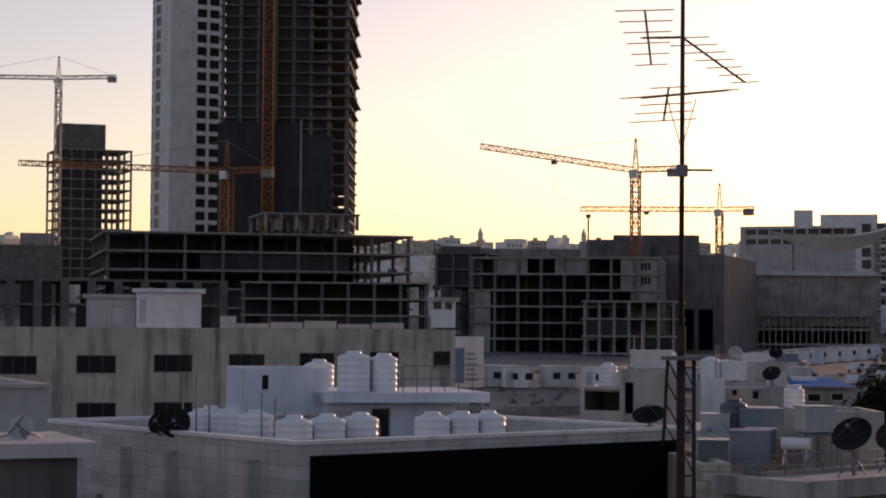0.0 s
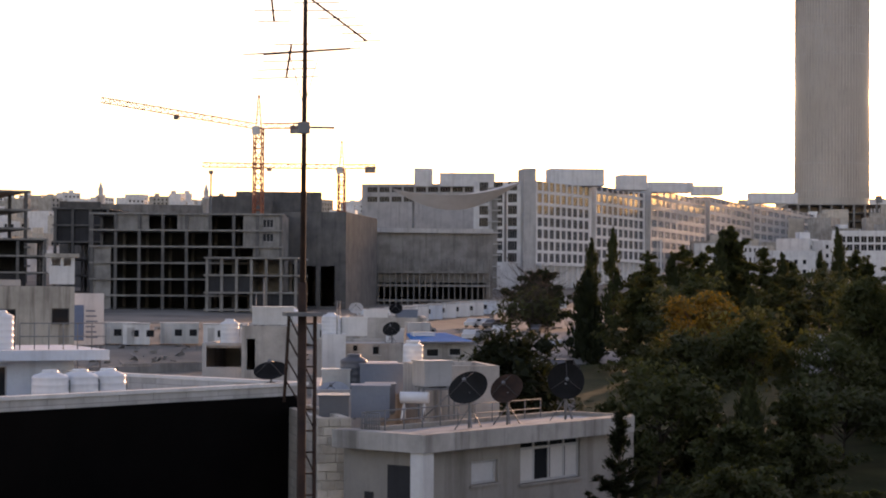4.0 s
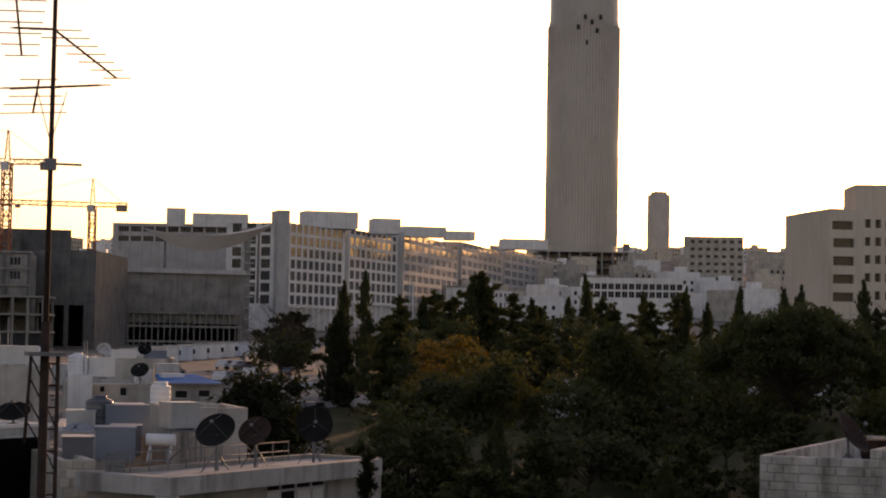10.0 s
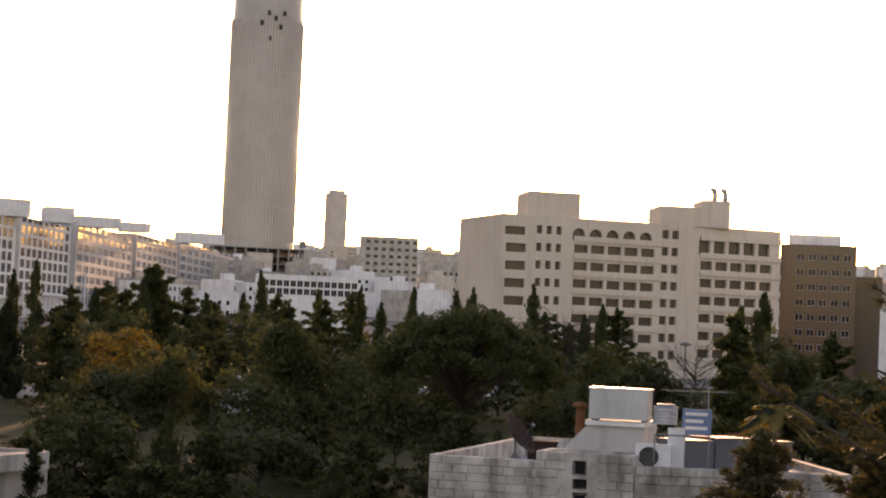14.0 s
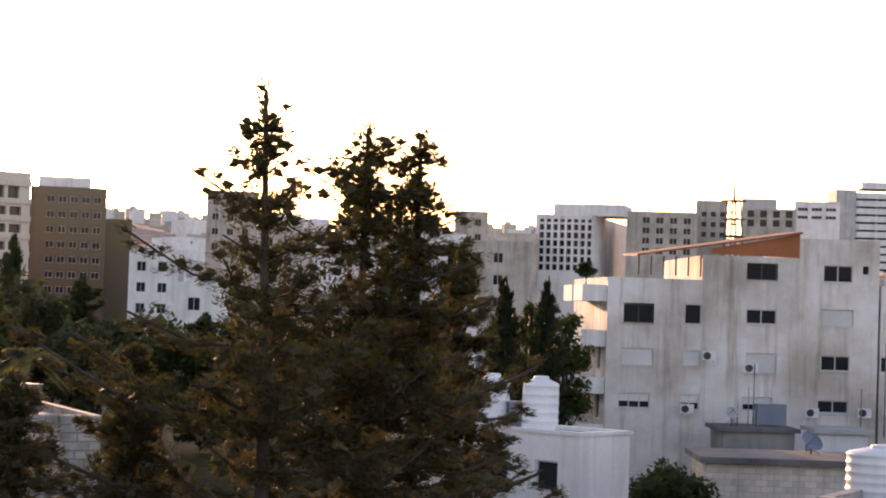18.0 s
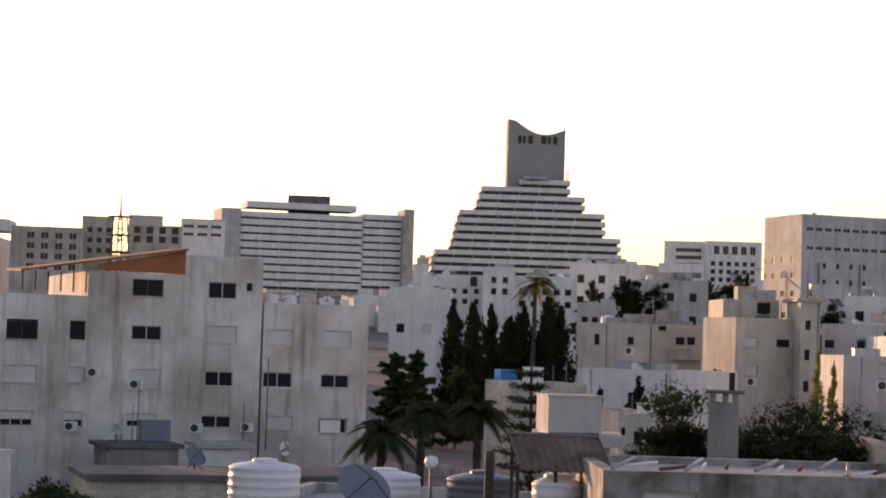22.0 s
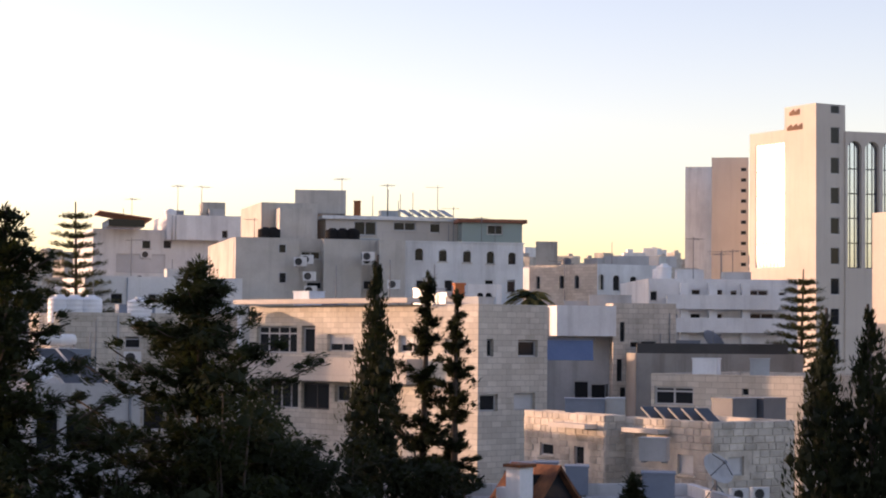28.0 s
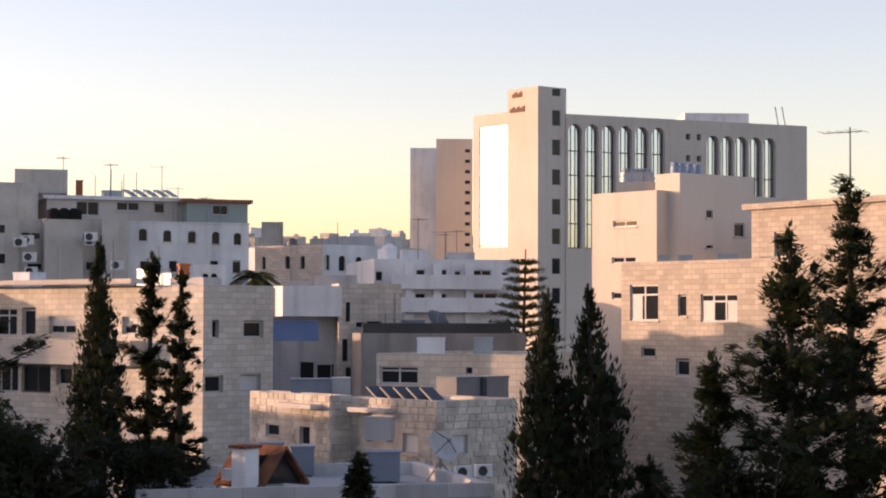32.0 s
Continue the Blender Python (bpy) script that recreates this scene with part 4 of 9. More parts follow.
def railing(hub, p, q, h=0.9, n=8, mat="metal"):
    """Posts and two rails on a thing, in its own axes."""
    p, q = Vector(p), Vector(q)
    for k in (0.5, 1.0):
        part("rail", Shape().tube(p + Vector((0, 0, h * k)), q + Vector((0, 0, h * k)), 0.022, n=4), M[mat], hub)
    for i in range(n + 1):
        o = p.lerp(q, i / n)
        part("post", Shape().tube(o, o + Vector((0, 0, h)), 0.02, n=4), M[mat], hub)


def rod(at, h, label="thin steel rod standing on a roof", r=0.03):
    tagged(part("steel_rod", Shape().tube((0, 0, 0), (0, 0, h), r, r * 0.8), M["metal"], at=at), label, "rod", "roof rods")


def yagi(at, h, bearing, boom=1.6, label="small television aerial on a thin mast"):
    hub = thing("television_aerial", label, "aerial", turned(at, bearing), "television aerials")
    part("mast", Shape().tube((0, 0, 0), (0, 0, h), 0.03, 0.022), M["metal"], hub)
    s = Shape().tube((0, -boom * 0.3, h - 0.15), (0, boom * 0.7, h - 0.15), 0.016, n=4)
    part("boom", s, M["metal"], hub)
    for i in range(5):
        y = -boom * 0.28 + boom * 0.95 * i / 4
        w = 0.55 - 0.03 * i
        part("element", Shape().tube((-w, y, h - 0.13), (w, y, h - 0.13), 0.008, n=4), M["metal"], hub)
    return hub


# ---- ground ----
def ground():
    s, arms = Shape(), 180
    ring = [0, 8, 16, 25, 35, 45, 55, 65, 75, 85, 100, 120, 140, 160, 180, 210, 240, 270, 310, 360, 420, 500, 600, 750, 900, 1100, 1300, 1500, 2000, 2500, 3500, 4900]
    pts = [(r * math.sin(2 * math.pi * i / arms), r * math.cos(2 * math.pi * i / arms)) for r in ring[1:] for i in range(arms)]
    v = [(0, 0, land(0, 0))] + [(x, y, land(x, y)) for x, y in pts]
    f = [(0, 1 + (i + 1) % arms, 1 + i) for i in range(arms)]
    f += [(1 + j * arms + i, 1 + j * arms + (i + 1) % arms, 1 + (j + 1) * arms + (i + 1) % arms, 1 + (j + 1) * arms + i) for j in range(len(ring) - 2) for i in range(arms)]
    s.mesh(v, f, 0, True)
    tagged(part("ground", s, M["soil"]), "dusty pale ground of the city rising to hills", "ground", kind="structure")


def polar(bearing, r, up=0.0):
    x, y = r * math.sin(radians(bearing)), r * math.cos(radians(bearing))
    return (x, y, land(x, y) + up)


def sheet(name, label, category, mat, b0, b1, r0, r1, up, nb=30, nr=14):
    """A piece of ground cover that follows the land, between two bearings and two ranges."""
    s = Shape()
    pts = [polar(b0 + (b1 - b0) * i / nb, r0 + (r1 - r0) * j / nr, up) for j in range(nr + 1) for i in range(nb + 1)]
    s.mesh(pts, [(j * (nb + 1) + i, (j + 1) * (nb + 1) + i, (j + 1) * (nb + 1) + i + 1, j * (nb + 1) + i + 1) for j in range(nr) for i in range(nb)], 0, True)
    return tagged(part(name, s, M[mat]), label, category, kind="structure")


ground()
sheet("lawn", "dark rough grass under the park trees", "grass", "grass", 15, 50, 58, 305, 0.35, 50, 40)
rng = random.Random(7)
building("camera_house", "plain flat-roofed beige house that carries the viewpoint", (-7, -9), (7, -9), -1, 12.4, 9.5, "beige", parapet=0.3)

# ---- construction site: towers, podium, cranes ----
tower = building("apartment_tower", "white residential tower with columns of small dark windows", (-79.32, 554.35), (-64.76, 562.28), 12.35, 133.91, 15.35, "white",
                 left=rows((8.21, 22.72, 12, 25.36), 2, 6.0, 26, 3.68, "p"),
                 front=rows((8.12, 24.78, 11.07, 27.23), 2, 3.86, 26, 3.68, "p"), far=True, category="tower", sill=False, rim="darkframe")
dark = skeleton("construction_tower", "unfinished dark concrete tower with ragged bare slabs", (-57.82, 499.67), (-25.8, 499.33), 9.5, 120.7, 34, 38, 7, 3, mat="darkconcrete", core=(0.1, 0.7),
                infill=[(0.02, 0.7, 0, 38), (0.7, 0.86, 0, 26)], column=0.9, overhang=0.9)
part("safety_net", Shape().box((-1.1, -1.15, 0), (20.5, -1.0, 57)), M["netting"], dark, "dark safety netting over the lower floors")
part("safety_net", Shape().box((20.6, -1.1, 0), (28.6, -0.96, 54)), M["netting"], dark, "dark safety netting over the lower floors")
part("net_edge", Shape().box((20.2, -1.3, 0), (20.7, -1.16, 58)), M["concrete"], dark)
ledge = Shape().box((22.5, -2.4, -0.3), (33.4, 30, 0)).data("open_slab", M["darkconcrete"])
for k in range(20, 39):
    part("open_slab", ledge, (), dark, at=((k * 7 % 5) * 0.35 - 0.6, 0.0, k * 111.2 / 38 - 0.4))

hoist = thing("construction_hoist", "rust-yellow hoist mast climbing the unfinished tower", "hoist", (-45.59, 494.9, 16.55))
part("mast", lattice(Shape(), (0, 0, -6), (0, 0, 120), 2.6, 50, 0.28), M["yellow"], hoist)
part("hoist_cage", Shape().box((1.4, -1.2, 22), (3.6, 1.2, 25.5)), M["metal"], hoist)
for z in range(8, 116, 12):
    part("wall_tie", Shape().box((-0.2, 1.3, z), (0.2, 4.4, z + 0.4)), M["yellow"], hoist)
crane((-54.02, 476.95, 10.05), 41.7, 294, 62, 13, 0.06, "yellow", 2.4)
# paler slabs on darker columns: lit edges and shade put into the concrete colours
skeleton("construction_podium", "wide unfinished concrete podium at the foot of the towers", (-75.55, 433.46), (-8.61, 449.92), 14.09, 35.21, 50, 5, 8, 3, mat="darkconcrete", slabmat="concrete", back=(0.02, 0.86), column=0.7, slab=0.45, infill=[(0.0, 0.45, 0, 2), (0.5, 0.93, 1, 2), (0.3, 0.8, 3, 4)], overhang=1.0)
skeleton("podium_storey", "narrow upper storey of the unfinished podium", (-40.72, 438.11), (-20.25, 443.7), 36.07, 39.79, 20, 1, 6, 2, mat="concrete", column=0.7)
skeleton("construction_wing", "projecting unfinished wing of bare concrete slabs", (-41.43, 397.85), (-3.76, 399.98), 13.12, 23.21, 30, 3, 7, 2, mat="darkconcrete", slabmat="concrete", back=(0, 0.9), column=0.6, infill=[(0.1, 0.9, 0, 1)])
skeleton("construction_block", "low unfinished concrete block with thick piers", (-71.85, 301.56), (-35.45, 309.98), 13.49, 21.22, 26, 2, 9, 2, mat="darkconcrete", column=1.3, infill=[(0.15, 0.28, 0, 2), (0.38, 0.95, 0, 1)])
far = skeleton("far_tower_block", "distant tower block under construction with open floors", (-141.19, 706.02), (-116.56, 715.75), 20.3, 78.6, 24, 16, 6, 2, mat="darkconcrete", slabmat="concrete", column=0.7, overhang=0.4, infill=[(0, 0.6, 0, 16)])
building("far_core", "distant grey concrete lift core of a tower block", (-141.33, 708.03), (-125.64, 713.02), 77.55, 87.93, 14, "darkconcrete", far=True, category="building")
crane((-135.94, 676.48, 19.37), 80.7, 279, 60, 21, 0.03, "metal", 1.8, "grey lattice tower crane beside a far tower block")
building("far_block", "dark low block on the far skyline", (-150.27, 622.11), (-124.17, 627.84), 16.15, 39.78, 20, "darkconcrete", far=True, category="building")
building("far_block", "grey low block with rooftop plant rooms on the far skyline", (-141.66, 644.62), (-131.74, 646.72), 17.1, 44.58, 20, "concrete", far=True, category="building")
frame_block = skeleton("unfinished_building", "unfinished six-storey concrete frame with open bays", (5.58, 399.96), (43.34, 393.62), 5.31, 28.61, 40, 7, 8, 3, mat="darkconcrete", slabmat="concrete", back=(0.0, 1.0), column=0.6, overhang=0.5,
                       infill=[(0.12, 0.3, 6, 7), (0.45, 0.62, 6, 7), (0.0, 0.1, 0, 5), (0.8, 0.9, 5, 7)], fillmat="concrete")
skeleton("unfinished_building", "darker rear wing of the unfinished frame", (-1.9, 430), (9.32, 427.66), 5.23, 30.66, 30, 7, 3, 2, mat="darkconcrete", column=0.6, infill=[(0.0, 0.9, 5, 7)])
skeleton("unfinished_building", "lower projecting wing of the unfinished frame", (27.39, 379.01), (44.3, 375.4), 5.93, 19.49, 20, 4, 6, 1, mat="concrete", column=0.5, infill=[(0.0, 0.5, 2, 3), (0.5, 1.0, 1, 2)])
# near-black panes stand for the shade in the core's bare openings
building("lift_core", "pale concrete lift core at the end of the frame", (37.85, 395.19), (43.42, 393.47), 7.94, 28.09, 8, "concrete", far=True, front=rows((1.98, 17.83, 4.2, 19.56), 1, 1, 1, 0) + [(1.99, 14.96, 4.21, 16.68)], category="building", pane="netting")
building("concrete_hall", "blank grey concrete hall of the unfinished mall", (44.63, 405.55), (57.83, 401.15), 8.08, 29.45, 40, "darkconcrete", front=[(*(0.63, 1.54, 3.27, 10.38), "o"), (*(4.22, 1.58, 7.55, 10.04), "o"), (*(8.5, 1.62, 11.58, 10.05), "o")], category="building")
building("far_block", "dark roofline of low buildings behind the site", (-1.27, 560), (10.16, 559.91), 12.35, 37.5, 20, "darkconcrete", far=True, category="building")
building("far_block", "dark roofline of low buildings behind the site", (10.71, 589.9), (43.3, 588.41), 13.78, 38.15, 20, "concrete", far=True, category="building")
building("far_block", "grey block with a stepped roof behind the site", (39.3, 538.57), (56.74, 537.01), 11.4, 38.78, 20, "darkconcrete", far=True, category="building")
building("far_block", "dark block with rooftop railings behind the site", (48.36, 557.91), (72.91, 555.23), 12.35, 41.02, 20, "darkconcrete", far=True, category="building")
for p in ((10.88, 599.9, 35.93), (42.09, 588.5, 35.22)):
    hub = thing("minaret", "slim white minaret on the skyline behind the site", "minaret", p, "minarets")
    part("shaft", Shape().lathe([(1.1, -8), (1.1, 4.5), (1.5, 4.7), (1.5, 5.2), (0.8, 5.2), (0.8, 7.0)], 10), M["white"], hub)
    part("spire", Shape().lathe([(0.9, 7.0), (0.0, 9.6)], 10), M["white"], hub)
tagged(part("flood_light_mast", Shape().tube((0, 0, -10), (0, 0, 10), 0.25).box((-0.6, -0.3, 10), (0.6, 0.3, 11)), M["metal"], at=(36.83, 498.64, 32.43)), "thin floodlight mast on the skyline", "mast")
crane((45.93, 467.75, 9.9), 42.1, 292, 40, 11, 0.17, "redpaint", 2.0, "red and white lattice crane above the mall site")
crane((78.51, 554.47, 13.2), 34.7, 293, 42, 10, 0.02, "redpaint", 1.8, "small red lattice crane behind the mall")

# ---- mall and office row ----
mall = building("mall", "unfinished grey concrete mall with a scaffolded front", (64.49, 447.38), (99.66, 447.96), 6.93, 26.93, 60, "concrete", category="mall", parapet=1.0,
                front=[(*(1.77, 2.7, 33.56, 8), "o")])
for i in range(23):
    part("scaffold_pole", Shape().box((3 + 1.4 * i, -2.2, 0), (3.25 + 1.4 * i, -1.95, 13.5)), M["concrete"], mall)
for w in (3.5, 7.0, 10.2):
    slab_part(mall, "ledge", (1.5, -2.4, w), (34, -0.01, w + 0.5), "concrete")
slab_part(mall, "roof_edge", (-0.5, -1.2, (11.72, 19.61)[1]), (35, -0.01, (11.71, 20.67)[1]), "grey")
side = building("mall_hall", "blank dark concrete flank of the mall", (47.96, 437.38), (63.21, 438.49), 3.21, 28.01, 50, "concrete", category="mall", front=[(*(3.27, 3.84, 6.91, 15.37), "o"), (*(9.14, 3.85, 12.42, 15.42), "o")])
canopy = thing("tensile_canopy", "white tensile fabric canopy over the mall entrance", "canopy", (92.32, 460.84, 34.2))
cs = Shape()
cn = 16
for i in range(cn):
    a, b = i / cn, (i + 1) / cn
    za, zb = 3.2 - 7.5 * a + 9.5 * a * a, 3.2 - 7.5 * b + 9.5 * b * b
    da, db = 1 + 4.4 * math.sin(math.pi * a), 1 + 4.4 * math.sin(math.pi * b)
    x0, x1 = -14.5 + 31 * a, -14.5 + 31 * b
    cs.poly([(x0, -da, za), (x1, -db, zb), (x1, 0, zb - 0.25 - 3.6 * math.sin(math.pi * b) * 0.9), (x0, 0, za - 0.25 - 3.6 * math.sin(math.pi * a) * 0.9)], smooth=True)
    cs.poly([(x0, -da, za), (x1, -db, zb), (x1, 6, zb + 0.4), (x0, 6, za + 0.4)], smooth=True)
part("membrane", cs, M["fabric"], canopy)
part("mast", Shape().tube((-9, 3, -14), (-9, 3, 2), 0.3), M["metal"], canopy)
part("mast", Shape().tube((14, 3, -14), (14, 3, 4), 0.3), M["metal"], canopy)
office = "office blocks along the boulevard"
building("office_block", "grey office block behind the mall with a set-back roof", (93.3, 612.94), (133.22, 596.9), 14.8, 46.61, 30, "grey", far=True, group=office, category="office",
         front=rows((1.85, 26.01, 5.18, 27.82), 10, 3.95, 4, 3.05), pane="glass", sill=False)
for a in (((108.94, 605.27), (114.77, 604.2), 45.75, 51.5), ((116.32, 600.84), (133.45, 597.27), 45.65, 49.94), ((141.51, 557.32), (157.69, 556.26), 44.22, 49.25), ((168.33, 575.9), (176.79, 575.12), 44.18, 48.9), ((188.77, 611.53), (203.39, 609.97), 45.46, 48.81), ((228.15, 682.9), (238.6, 681.54), 48.36, 51.69), ((275.08, 751.22), (293.9, 748.25), 48.7, 53.08)):
    building("roof_plant_room", "white plant room on an office roof", *a, 9, "white", far=True, group="office plant rooms", category="plant room", parapet=0.4)
skeleton("office_building", "grey office block with open balconied floors", (119.84, 541.91), (130.08, 541.61), 13.64, 42.45, 22, 9, 3, 2, mat="grey", column=0.6, infill=[(0.02, 0.98, 0, 9)], fillmat="concrete")
building("lift_core", "tall pale concrete lift core between office blocks", (127.44, 532.98), (131.02, 532.83), 11.78, 47.57, 9, "grey", far=True, category="office")
def pitch(a, k):
    return ((Vector(a[1]) - Vector(a[0])).length - 2) / k


for a, n, k in ((((131.35, 534.09), (155.82, 563.86), 11.88, 44.15), 1, 9),
                (((158.48, 568.32), (187.37, 611.96), 13.78, 44.91), 1, 9)):
    b = building("office_block", "grey office block faced with a white grid of window bays", *a, 20, "white", far=True, group=office, category="office",
                 front=rows((1.0, 9.2, 1.0 + 0.72 * pitch(a, k), 11.8), k, pitch(a, k), 9, 3.4), left=rows((1.5, 9.2, 4.4, 11.8), 4, 4.6, 9, 3.4), sill=False, parapet=1.2)
    for i in range(9):
        slab_part(b, "pilotis", (0.6 + i * pitch(a, 9), -1.6, 0), (1.5 + i * pitch(a, 9), -0.8, 8.2), "white")
    slab_part(b, "portico_beam", (0, -1.9, 8.2), (9 * pitch(a, 9) + 1.5, -0.01, 9.0), "white")
for a, k in ((((189.14, 611.41), (236.91, 695.77), 16.15, 46.71), 9), (((239.74, 700.09), (285.42, 779.38), 21.6, 48.67), 8), (((288.04, 783.75), (366, 909.09), 27.77, 50.57), 10)):
    b = building("office_block", "pale glass-fronted office block in a long row", *a, 24, "grey", far=True, group=office, category="office",
                 front=rows((1.2, 4.0, 1.2 + 0.8 * pitch(a, k), 6.4), k, pitch(a, k), 8, 3.5), pane="blueglass", sill=False, parapet=1.2)
building("far_house", "low white building at the end of the park", (213.67, 517.64), (240.33, 505.81), 12.35, 30.49, 14, "white", far=True, front=rows((2.07, 14.77, 3.69, 16.56), 14, 1.96, 2, -2.29), sill=False)
building("far_block", "hazy brown tower block in the distance", (386.53, 812.77), (410.9, 800.73), 32, 60.21, 24, "beige", far=True, category="building", front=rows((3, 8, 5, 9.6), 7, 3.6, 7, 3.4), sill=False)
building("far_block", "low hazy blocks on the far hillside", (457.62, 889.15), (475.11, 879.93), 38.5, 58.18, 24, "beige", far=True, category="building")
building("far_block", "low hazy blocks on the far hillside", (443.79, 1006.5), (455.35, 1001.33), 45, 60.52, 24, "beige", far=True, category="building")
slim = thing("slim_tower", "slender flat-topped tower in the far haze", "tower", (793.37, 1726.43, 87.59))
part("shaft", Shape().box((-8.4, -8, -20), (8.4, 8, 64)), M["smooth"], slim)
part("crown", Shape().box((-6, -6, 64), (6, 6, 67)), M["smooth"], slim)

# ---- tall rounded tower ----
T = thing("round_tower", "tall rounded tower with vertical ribs, nearly complete", "tower", (438.46, 1063.14, 64.25))
R = 21.12
part("shaft", Shape().lathe([(R, -45), (R * 1.02, 60), (R, 132), (R * 0.96, 136), (R * 0.95, 163), (R * 0.9, 171), (R * 0.7, 177), (R * 0.35, 179.5), (0, 180)], 64), M["towerskin"], T)
for i in range(72):
    a = 2 * math.pi * i / 72
    part("rib", Shape().tube((R * 1.01 * math.cos(a), R * 1.01 * math.sin(a), 2), (R * 1.005 * math.cos(a), R * 1.005 * math.sin(a), 132), 0.32, n=4, smooth=False), M["smooth"], T)
for i in range(40):
    part("floor_band", Shape().lathe([(R * 1.016, 0), (R * 1.016, 0.35), (R * 0.99, 0.35), (R * 0.99, 0), (R * 1.016, 0)], 48), M["grey"], T, at=(0, 0, 6 + 3.15 * i)) if i % 5 == 0 else None
for k, (dx, z) in enumerate(((-5, 128), (-1, 134), (3, 131), (6, 126), (0, 119), (8, 134))):
    # near-black boxes on the shaft paint the shade of open bays
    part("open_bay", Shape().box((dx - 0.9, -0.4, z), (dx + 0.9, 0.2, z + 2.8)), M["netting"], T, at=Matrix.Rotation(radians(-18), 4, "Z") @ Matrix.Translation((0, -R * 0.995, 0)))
podium = skeleton("tower_podium", "open unfinished podium round the tall tower", (398.47, 1030.65), (451.29, 1014.12), 47.75, 61.27, 50, 3, 9, 3, mat="concrete", column=1.0)
hoist = thing("construction_hoist", "thin lattice hoist beside the tall tower", "hoist", (450.6, 1025.36, 58.75))
part("mast", lattice(Shape(), (0, 0, -20), (0, 0, 60), 1.6, 30, 0.12), M["metal"], hoist)
part("hoist_cage", Shape().box((-1.6, -2.4, 4), (1.6, -0.9, 7.5)), M["metal"], hoist)


# ---- roofs near the start of the turn ----
house = building("apartment_house", "long stained beige apartment house with dark windows", (-38.5, 126.26), (0.74, 132), 2.1, 13.84, 16, "rainbeige", rim="darkframe",
                 front=[(8.65, 8.61, 11.75, 9.84), (14.31, 8.71, 16.89, 9.9), (19.37, 8.8, 21.91, 9.97), (24.34, 8.89, 26.72, 10.03), (29.06, 8.99, 31.42, 10.13), (33.83, 9.12, 35.8, 10.23), (38.15, 9.21, 39.32, 10.29), (14.35, 5.57, 16.93, 6.77), (19.41, 5.61, 21.95, 6.81), (24.38, 5.69, 26.83, 6.89), (29.09, 5.84, 31.45, 7.05), (33.86, 5.96, 35.82, 7.14), (38.18, 5.96, 39.34, 7.18), (8.7, 5.54, 11.79, 6.72)])
building("stair_house", "white rooftop stair house with a flat overhanging lid", (-21.07, 132.33), (-16.71, 132.95), 13.85, 16.28, 5, "white", parapet=0, deck="white", front=[(*(0.23, 0.31, 0.65, 1.93), "s")], category="stair house", sill=False)
building("roof_shed", "low grey shed on the apartment house roof", (-24.54, 132.75), (-21.26, 133.32), 13.82, 15.87, 4, "grey", parapet=0, deck="roofing", front=[(*(1.68, 0.21, 2.56, 1.45), "s")], category="shed", sill=False)
building("chimney_house", "small white rooftop lantern with an overhanging cap", (-0.93, 132.3), (0.73, 132.3), 13.99, 15.8, 2, "white", parapet=0, deck="beige", front=[(*(0.15, 1.24, 0.73, 1.74), "o"), (*(0.92, 1.24, 1.42, 1.74), "o")], category="stair house", sill=False)
box_tank((-15.52, 134.1), (-14.44, 134.23), deck(house), 0.8 + 0.7, 1.0)
low = thing("roof_planks", "pale planks lying along the parapet", "planks", (-12.23, 132.44, 14.07))
for i in range(5):
    part("plank", Shape().box((-2 + 2.3 * i, 0.2 * i, -0.2), (0.2 + 2.3 * i, 0.2 * i + 0.3, 0.12 + 0.1 * (i % 3))), M["roofing"], low)

tanks_house = building("flat_roof_house", "white-parapet house with a black panel and many roof tanks", (-3.62, 47.86), (7.01, 56.57), -1, 11.08, 13.31, "paleplaster", coping="white", parapet=0.9)
H0 = deck(tanks_house) + 0.9 - tanks_house.location.z
L0 = 14.2
slab_part(tanks_house, "black_panel", (0.4, -0.06, 0.2), (L0 - 0.8, -0.003, H0 - 0.28), "blacksheet", "large glossy black panel")
for u in (1.6, 5.6, 8.0, 11.6):
    slab_part(tanks_house, "pilaster", (-0.35, u, 0.2), (-0.003, u + 0.9, H0 - 0.45), "paleplaster")
for u in (3.0, 6.7, 10.0):
    slab_part(tanks_house, "wall_ledge", (-0.2, u - 0.4, H0 - 2.0), (-0.003, u + 1.0, H0 - 1.85), "paleplaster")
D0 = deck(tanks_house)
stair = building("stair_house", "pale blue rooftop stair house", (-6.59, 64.66), (-3.89, 65.44), 9.9, 12.6, 4, "bluewhite", parapet=0.15, front=[(0.53, 1.98, 0.76, 2.47)], category="stair house")
room = building("roof_room", "pale blue rooftop room under a thick concrete slab", (-3.79, 63.89), (0.38, 64.85), 9.9, 11.54, 4.5, "bluewhite", parapet=0, deck="bluewhite", category="roof room",
                front=[(*(0.11, 1.01, 0.75, 1.34), "s"), (1.42, 0.44, 2.08, 1.43)])
slab_part(room, "platform", (-0.3, -1.0, (0.33, 1.64)[1]), (5.2, 4.6, (0.33, 1.97)[1]), "bluewhite")
ZT = 9.9 + (0.33, 1.97)[1]
water_tank((*(-3.01, 64.53), ZT), 0.56, 1.28)
water_tank((*(-2.03, 64.87), ZT), 0.47, 1.22)
water_tank((*(-4.43, 68.66), ZT - 0.35), 0.54, 1.28)
railing(room, (2.3, -0.9, (0.33, 1.99)[1]), (5.1, -0.9, (0.33, 1.99)[1]), 0.85, 6)
water_tank((*(-7.7, 61.52), D0), 0.5, 1.15)
water_tank((*(-6.85, 61.12), D0), 0.5, 1.15)
water_tank((*(-5.68, 58.73), D0), 0.55, 1.25)
water_tank((*(-4.27, 55.34), D0), 0.55, 1.25)
